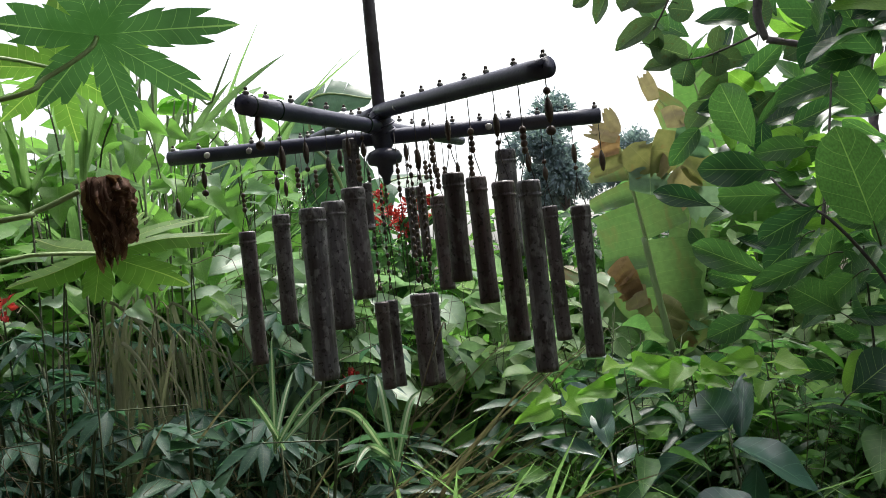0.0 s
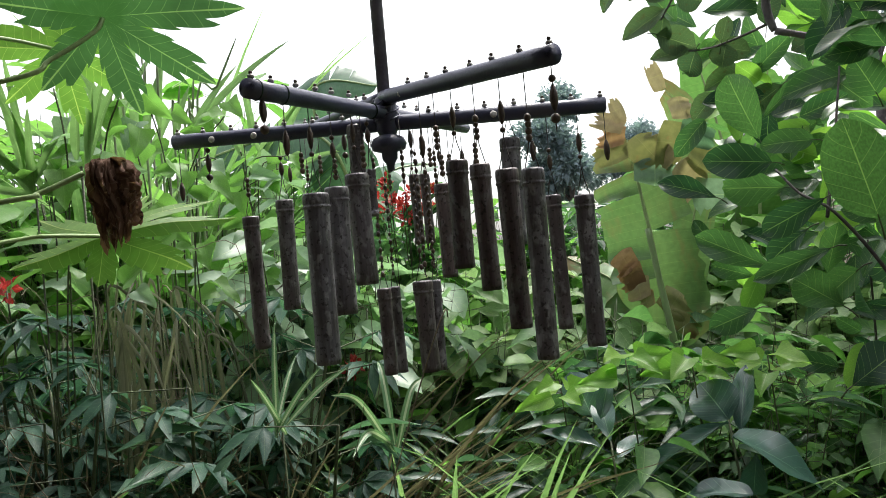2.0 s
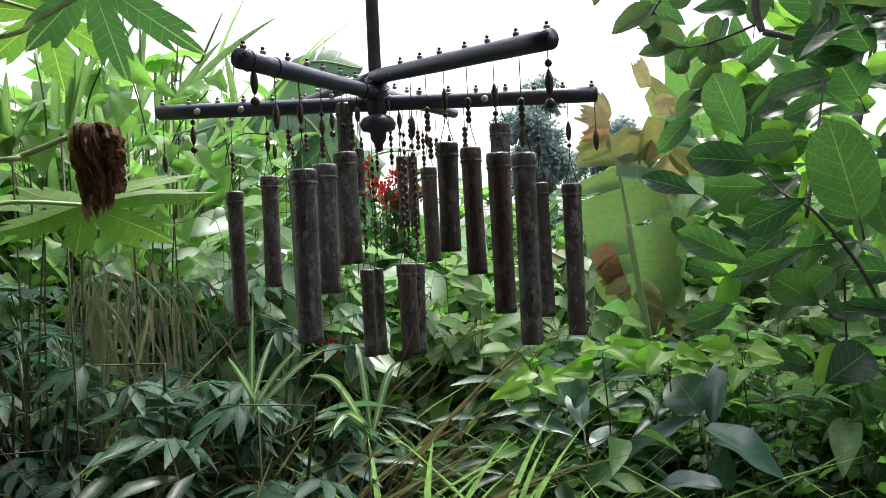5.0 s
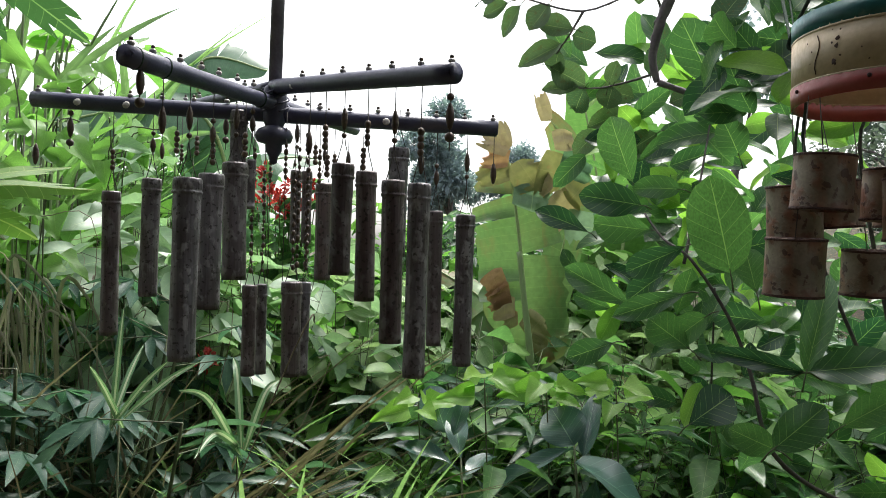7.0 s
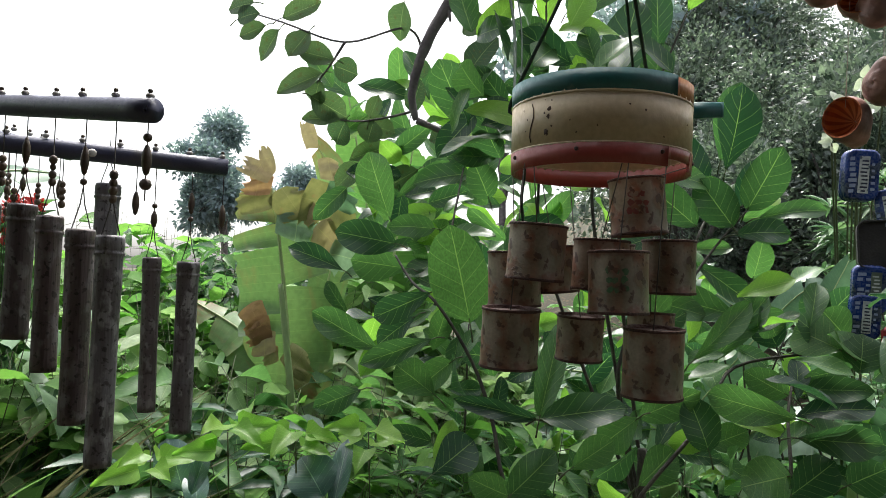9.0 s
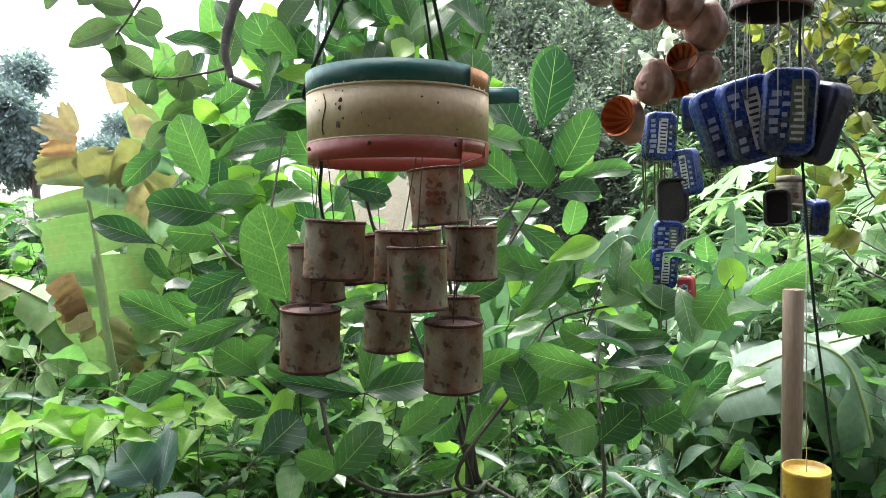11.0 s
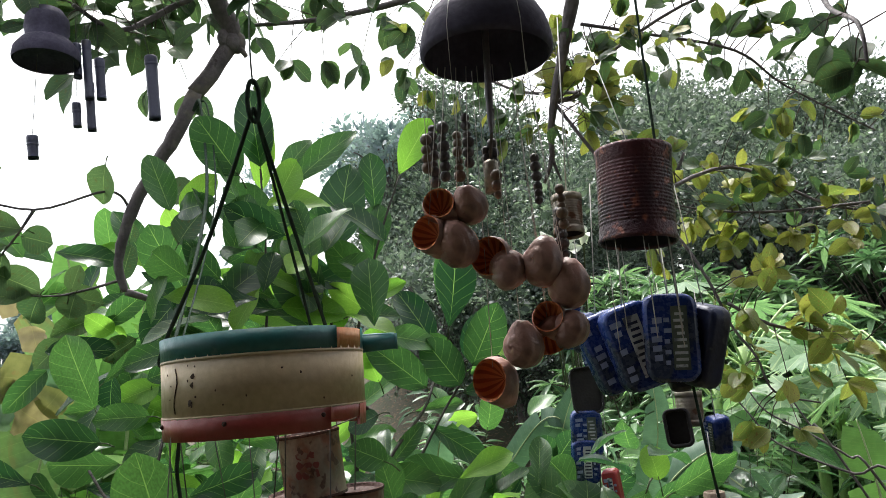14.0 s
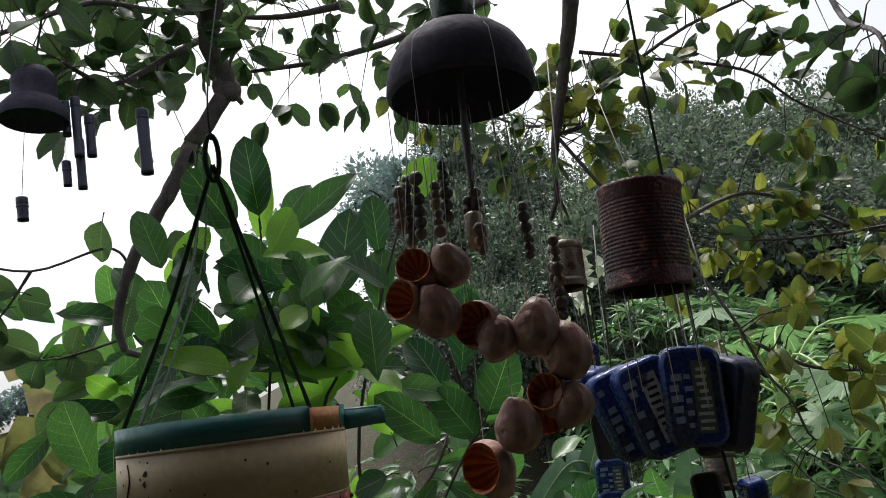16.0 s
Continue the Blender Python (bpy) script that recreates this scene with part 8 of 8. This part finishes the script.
    set_out(tall, spots(9, -3.6, -1.7, 2.9, 4.0, random.Random(73), 1.38) + spots(12, -3.0, -1.4, 2.8, 3.4, random.Random(91), 0.95) + spots(24, -3.6, -0.9, 2.8, 4.3, q, 1.0) + spots(16, -1.4, 0.9, 3.9, 5.2, q, 0.98), q)
    back1 = [herb("tall_shrub", T_SMALL, "herb", "tall leafy shrub behind the garden", 1.9, 8, 34, 0.15, 0.5, s, low=0.25) for s in (21, 22)]
    back2 = [herb("dark_shrub", T_SMALL, "herb_dark", "tall dark shrub behind the garden", 1.9, 8, 34, 0.14, 0.5, s, low=0.25) for s in (23, 24)]
    set_out(back1, spots(30, -5, 2.2, 4.6, 7.0, q, 1.0) + spots(16, -5.5, -1.6, 4.0, 6.0, random.Random(21), 1.25), q)
    set_out(back1, spots(9, 1.0, 2.4, 3.7, 5.4, random.Random(66), 0.95) + spots(13, -0.5, 1.1, 4.2, 5.8, random.Random(69), 0.92), random.Random(70))
    set_out(back2, spots(24, -6, 2.2, 4.2, 7.5, q, 1.0), q)
    side = [herb("slope_shrub", T_LANCE, "mango", "shrub with drooping narrow leaves on the slope", 1.5, 8, 40, 0.16, 0.22, s, low=0.2) for s in (25, 26)]
    set_out(side, spots(60, 2.5, 8.0, -1.5, 6.5, q, 1.0, lambda x, y: math.hypot(x, y) > 3.3), q)
    palm = [herb("broadleaf_clump", T_LITE, "herb", "low clump of broad green leaves on the slope", 0.9, 7, 12, 0.2, 0.5, s, low=0.3) for s in (27, 28)]
    set_out(side, spots(16, 3.6, 5.6, -0.9, 2.4, random.Random(92), 0.95), q)
    set_out(palm, spots(12, 3.3, 5.0, -0.6, 2.2, random.Random(93), 0.95), q)
    set_out(palm, spots(34, 2.8, 6.5, -0.8, 4.5, q, 1.0) + spots(9, 2.9, 4.4, 0.2, 2.6, q, 1.4), q)


build_undergrowth()


# pale leafy shrubs behind the bamboo tubes
def build_pale_shrubs():
    q = random.Random(61)
    pale = [herb("pale_shrub", T_LITE, "pale_shrub", "shrub with pale yellow-green oval leaves behind the bamboo tubes", 1.5, 6, 15, 0.15, 0.5, s, low=0.45) for s in (51, 52)]
    broad = [herb("pale_broadleaf", T_LITE, "vine_pale", "tall weed with broad pale whitish green leaves", 1.85, 3, 6, 0.24, 0.55, s, low=0.72) for s in (53, 54)]
    set_out(broad, spots(8, -1.3, -0.5, 2.45, 2.95, q, 1.0), q, 0.92, 1.06)
    set_out(pale, spots(11, -1.15, 0.35, 2.75, 3.25, q, 1.06) + spots(9, 0.9, 2.0, 3.3, 4.3, q, 1.12), q, 0.92, 1.08)


build_pale_shrubs()


# bright young weeds with a few broad leaves beside the glossy seedlings
def build_bright_weeds():
    q = random.Random(68)
    meshes = [template_mesh("broad_weed_leaf", leaf_template("heart", 9, 7, 0.2, d, 0.03, sd, 0.85), M["lime"]) for sd, d in ((34, 0.12), (35, 0.25))]
    for x, y, z in ((0.31, 2.1, 1.2), (0.5, 2.05, 1.2), (0.72, 2.05, 1.19), (0.1, 2.15, 1.14)):
        t = thing("broadleaf_weed", (x, y, 0), "young weed with a few broad bright yellow-green leaves", "plant", "bright broadleaf weeds")
        top = Vector((x, y, z))
        branch(t, [(x, y, 0), (x + 0.02, y, z * 0.6), top], 0.004, 0.002, "stem", "stem")
        for k in range(6):
            a = k * 1.05 + q.uniform(-0.2, 0.2)
            d = Vector((math.cos(a), math.sin(a) * 0.8, q.uniform(-0.25, 0.1))).normalized()
            b = top + d * 0.03 + Vector((0, 0, q.uniform(-0.06, 0.02)))
            ln = q.uniform(0.09, 0.13)
            piece("leaf", q.choice(meshes), t, leaf_pose(b, b + d * ln, ln * 0.8, Vector((-0.05, -0.75, 0.65)) + rnd_dir(q) * 0.25))


build_bright_weeds()


# dry reed blades draped over the dark bank
def build_dry_reeds():
    q = random.Random(62)
    crest = smooth_path([(-1.221, 1.909, 1.529), (-1.098, 1.923, 1.482), (-0.981, 1.866, 1.39)], 6)
    t = thing("dry_reeds", (crest[0].x, crest[0].y, 0), "draped bunch of dry tan and grey reed blades", "dry reeds", kind="stuff")
    g = Geo()
    for k in range(36):
        p = crest[q.randrange(len(crest))] + Vector((q.uniform(-0.2, 0.12), q.uniform(-0.2, 0.25), q.uniform(-0.12, 0.06)))
        foot = Vector((p.x + q.uniform(-0.45, 0.2), p.y + q.uniform(0, 0.15), 0.0))
        fall = Vector((q.uniform(-0.12, 0.26), q.uniform(-0.1, 0.04), -q.uniform(0.08, 0.34)))
        path = smooth_path([foot, foot.lerp(p, 0.75) + rnd_dir(q) * 0.04, p, p + Vector((fall.x * 0.55, fall.y * 0.5, fall.z * 0.25)), p + fall], 4)
        w = q.uniform(0.003, 0.008)
        verts, uvs, faces = [], [], []
        for i, c in enumerate(path):
            u = i / (len(path) - 1)
            d = (path[min(i + 1, len(path) - 1)] - path[max(i - 1, 0)]).normalized()
            s = d.cross(Vector((q.uniform(-0.1, 0.1), -1, 0.3))).normalized()
            for f in (-1, 0, 1):
                verts.append(c + s * f * w * (1 - u ** 3) - s.cross(d) * abs(f) * w * 0.5)
                uvs.append((u, 0.5 + 0.5 * f))
        for i in range(len(path) - 1):
            for j in range(2):
                faces.append((i * 3 + j, i * 3 + j + 1, i * 3 + j + 4, i * 3 + j + 3))
        g.add(verts, faces, uvs)
    part("blade_tangle", g, M["dry_reed"], t, kind="stuff")


build_dry_reeds()


# tufts of striped strap leaves below the tubes
blade_fan("strap_leaf_tuft", (-0.632, 1.6, 1.152), [(-0.663, 1.686, 1.438), (-0.534, 1.666, 1.307), (-0.687, 1.552, 1.306), (-0.48, 1.734, 1.292), (-0.631, 1.742, 1.333)], 0.017, "tuft of long strap leaves with pale stripes", "striped", 0.06, "tufts of strap leaves")
blade_fan("strap_leaf_tuft", (-0.359, 1.668, 1.067), [(-0.48, 1.568, 1.247), (-0.411, 1.806, 1.292), (-0.278, 1.776, 1.24), (-0.404, 1.454, 1.116)], 0.021, "tuft of long strap leaves with pale stripes", "striped", 0.22, "tufts of strap leaves")

# red-leaved shrub behind the chime
def build_red_shrub(origin, h, n, label):
    q = random.Random(int(h * 100))
    t = thing("red_flowering_shrub", origin, label, "shrub", "red flowering shrubs")
    st, fo, lf = Geo(), Foliage(T_OVATE), Foliage(T_OVATE)
    o = Vector(origin)
    for k in range(n):
        a = q.uniform(0, 6.28)
        wide = 0.22 if n > 3 else 0.1
        e = o + Vector((math.cos(a) * q.uniform(0.02, wide), math.sin(a) * q.uniform(0.02, wide), h * q.uniform(0.94, 1.03)))
        tube(st, smooth_path([o, o.lerp(e, 0.5) + Vector((0, 0, 0.1)), e], 4), 0.003, 5)
        for j in range(34):
            d = rnd_dir(q, 0.3)
            fo.leaf(e + d * q.uniform(0.005, 0.035), d, q.uniform(0.018, 0.034), 0.017, d + rnd_dir(q))
        for j in range(16):
            p = o.lerp(e, q.uniform(0.5, 0.98))
            d = rnd_dir(q, 0.1)
            lf.leaf(p, d, q.uniform(0.1, 0.16), 0.06, Vector((0, 0, 1)) + rnd_dir(q) * 0.5)
    part("stem", st, M["stem"], t, kind="stuff")
    fo.part("flower_head", M["flower"], t, "clustered red bracts", "stuff")
    lf.part("foliage", M["herb"], t, kind="stuff")


build_red_shrub((-0.6, 3.4, 0), 1.9, 14, "shrub with clustered red bracts and green leaves")
build_red_shrub((-0.7, 2.3, 0), 1.27, 1, "low shrub with a few red flowers")
build_red_shrub((-1.6, 1.95, 0), 1.55, 1, "shrub with a few red flowers at the dark bank")


# glossy dark seedlings in front
def build_seedling(origin, rows, label):
    q = random.Random(int(origin[0] * 97))
    t = thing("glossy_seedling", origin, label, "plant", "glossy seedlings")
    o = Vector(origin)
    top = Vector(rows[0][:3])
    branch(t, [o, o.lerp(top, 0.5) + Vector((0.03, 0, 0)), top], 0.007, 0.0035, "stem", "stem")
    for k, r in enumerate(rows):
        m = leaf_pose(r[:3], (r[3], r[4] + 0.07, r[5] - 0.01), r[6] * 1.05, Vector((-0.1, -0.45, 0.9)) + rnd_dir(q) * 0.25)
        piece("leaf", q.choice(GLOSS), t, m)


SEED_A = [
    (0.58, 1.996, 1.019, 0.521, 1.989, 1.137, 0.143),
    (0.564, 1.926, 1.029, 0.319, 1.944, 0.902, 0.071),
    (0.608, 1.982, 0.989, 0.66, 2.009, 1.185, 0.064),
    (0.552, 1.846, 1.01, 0.799, 1.762, 0.909, 0.189),
    (0.58, 1.795, 0.869, 0.419, 1.816, 0.878, 0.086),
    (0.606, 1.822, 0.969, 0.596, 1.802, 0.836, 0.069),
]
SEED_B = [
    (0.241, 2.089, 0.947, 0.223, 2.147, 1.079, 0.075),
    (0.239, 2.08, 0.914, 0.03, 2.065, 1.028, 0.066),
    (0.218, 2.108, 1.015, 0.257, 2.088, 1.145, 0.049),
    (0.195, 2.179, 1.007, 0.146, 2.227, 1.14, 0.116),
    (0.256, 2.074, 0.898, 0.352, 2.129, 0.953, 0.084),
]
build_seedling((0.5, 1.45, 0), SEED_A, "seedling with large glossy blue-green leaves")
build_seedling((0.2, 1.5, 0), SEED_B, "seedling with folded glossy leaves")


# ---- trees on the slope and far off ----
def far_tree(seed, h, cr, n, leaf, material, label, squash=0.8, droop=0.0):
    """A tree of limbs carrying many uneven clumps of small leaves."""
    q = random.Random(seed)
    t = thing("background_tree", (0, 0, 0), label, "tree", "trees in the background")
    st, fo = Geo(), Foliage(T_TINY)
    tube(st, smooth_path([(0, 0, 0), (0.05, 0.02, h * 0.4), (0.0, 0.05, h * 0.8)], 4), fade(cr * 0.09, cr * 0.04, 9), 8)
    clumps = []
    for k in range(16):
        d = rnd_dir(q, 0.25)
        c = Vector((0, 0, h * 0.78)) + Vector((d.x * cr, d.y * cr, d.z * cr * squash)) * q.uniform(0.35, 1.0)
        clumps.append((c, cr * q.uniform(0.25, 0.45)))
        tube(st, smooth_path([(0, 0.02, h * q.uniform(0.4, 0.75)), c.lerp(Vector((0, 0, h * 0.7)), 0.4), c], 4), fade(cr * 0.03, cr * 0.008, 9), 5)
    for k in range(n):
        c, r = q.choice(clumps)
        d = rnd_dir(q, 0.15)
        inner = k % 5 == 0
        p = c + d * r * (0.6 * q.random() ** 0.5 if inner else 0.5 + 0.5 * q.random())
        ld = (d + rnd_dir(q) * 0.8 + Vector((0, 0, -droop))).normalized()
        s = leaf * q.uniform(0.6, 1.3) * (2.2 if inner else 1.0)
        fo.leaf(p, ld, s, s * 0.5, rnd_dir(q, 0.5))
    part("trunk", st, M["bark"], t)
    fo.part("crown", M[material], t, kind="stuff")
    return t


def mango_bush(seed):
    """A rounded bush whose shoots end in rosettes of long drooping leaves."""
    q = random.Random(seed)
    t = thing("mango_bush", (0, 0, 0), "young mango tree with rosettes of drooping narrow leaves", "tree", "young mango trees")
    st, fo = Geo(), Foliage(T_LANCE)
    tube(st, [(0, 0, 0), (0.03, 0.02, 0.7), (0, 0, 1.3)], [0.05, 0.035, 0.02], 7)
    for k in range(70):
        d = rnd_dir(q, 0.35)
        e = Vector((d.x * 0.85, d.y * 0.85, 1.25 + d.z * 0.75)) * q.uniform(0.86, 1.06)
        tube(st, [(0, 0, q.uniform(0.5, 1.2)), e.lerp(Vector((0, 0, 1.0)), 0.4), e], [0.01, 0.006, 0.004], 4, caps=False)
        for j in range(13):
            a = j * 2.4 + q.uniform(-0.3, 0.3)
            lift = 0.5 - j * 0.11
            w = Vector((math.cos(a), math.sin(a), lift + d.z * 0.2)) + d * 0.25
            ln = q.uniform(0.15, 0.23)
            fo.leaf(e, w, ln, ln * 0.22, Vector((0, 0, 1)) + w * 0.4)
    part("trunk", st, M["twig"], t)
    fo.part("crown", M["mango"], t, kind="stuff")
    return t


def mango_mounds(q):
    bushes = [mango_bush(s) for s in (1, 2)]
    r = random.Random(63)
    places = []
    for k in range(22):
        az, d = radians(r.uniform(52, 84)), r.uniform(5.6, 7.8)
        x, y = d * math.sin(az), d * math.cos(az)
        places.append((x, y, ground_z(x, y) - 0.1, 0.85 + 0.12 * (d - 5.6)))
    set_out(bushes, places, q, 0.9, 1.1)


def build_young_papayas():
    q = random.Random(64)
    t = thing("young_papaya", (0, 0, 0), "young papaya with pale green lobed leaves on the slope", "plant", "young papayas on the slope")
    branch(t, [(0, 0, 0), (0.02, 0, 0.6), (0, 0.02, 1.2)], 0.03, 0.02, "petiole", "trunk", 0.04)
    for k in range(8):
        a = k * 2.4
        out = Vector((math.cos(a), math.sin(a), 0))
        c = Vector((0, 0.02, 1.15)) + out * q.uniform(0.26, 0.42) + Vector((0, 0, q.uniform(0.0, 0.35)))
        g = Geo()
        tube(g, smooth_path([(0, 0.02, 1.12), Vector((0, 0.02, 1.2)).lerp(c, 0.5) + Vector((0, 0, 0.06)), c], 4), 0.005, 6)
        part("petiole", g, M["petiole"], t)
        face = (Vector((0, 0, 1)) + out * 0.5 + rnd_dir(q) * 0.25).normalized()
        side = face.cross(out).normalized()
        fore = side.cross(face)
        r = q.uniform(0.17, 0.23)
        tips = [c + (fore * math.cos(b) + side * math.sin(b)) * r * (1.0 - 0.12 * abs(b)) - face * r * 0.15 for b in (-2.5, -1.65, -0.8, 0.0, 0.8, 1.65, 2.5)]
        papaya_leaf(t, c, tips, face, M["papaya_pale"], k, rows=3)
    places = spots(9, 3.7, 5.2, 0.9, 2.9, random.Random(65), 1.38)
    set_out([t], places, q, 0.85, 1.15)


def build_trees():
    q = random.Random(5)
    a = [far_tree(s, 3.0, 1.35, 10500, 0.049, "far", "broad green tree on the wooded slope") for s in (1, 2, 3)]
    places = []
    for k in range(60):
        az = radians(q.uniform(38, 125))
        d = q.uniform(8.0, 13.5)
        x, y = d * math.sin(az), d * math.cos(az)
        places.append((x, y, ground_z(x, y) - 0.7, 0.62 + 0.05 * d))
    set_out(a, places, q, 0.8, 1.15)
    mango_mounds(q)
    # far_pale crowns carry the haze in their leaf colour
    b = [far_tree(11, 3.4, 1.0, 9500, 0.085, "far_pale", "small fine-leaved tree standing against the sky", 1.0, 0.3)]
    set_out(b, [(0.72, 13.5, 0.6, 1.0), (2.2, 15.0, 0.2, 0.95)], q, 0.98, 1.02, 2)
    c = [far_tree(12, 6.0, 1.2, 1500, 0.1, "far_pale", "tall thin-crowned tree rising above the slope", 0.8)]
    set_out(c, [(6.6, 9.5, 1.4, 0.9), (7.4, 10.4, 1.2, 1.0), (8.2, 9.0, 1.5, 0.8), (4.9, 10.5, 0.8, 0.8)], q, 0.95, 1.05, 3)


build_trees()
build_young_papayas()


# white flowers on a stem near the slope
def build_orchid():
    q = random.Random(6)
    o = Vector((2.9, 2.27, 0))
    t = thing("white_orchid", o, "sprays of white flowers beside the slope", "flower")
    st, fo = Geo(), Foliage(T_OVATE)
    for k in range(9):
        e = Vector((2.375, 1.859, 2.3)) * 1.0 + Vector((q.uniform(-0.1, 0.22), q.uniform(-0.1, 0.15), q.uniform(-0.12, 0.12)))
        tube(st, smooth_path([o, o.lerp(e, 0.6) + Vector((0.1, 0.1, 0.25)), e], 5), 0.004, 5)
        for j in range(5):
            d = rnd_dir(q, 0.1)
            fo.leaf(e, d, 0.05, 0.035, EYE_SIDE + rnd_dir(q) * 0.3)
    part("stem", st, M["stem"], t, kind="stuff")
    fo.part("flower_spray", M["orchid"], t, kind="stuff")


build_orchid()
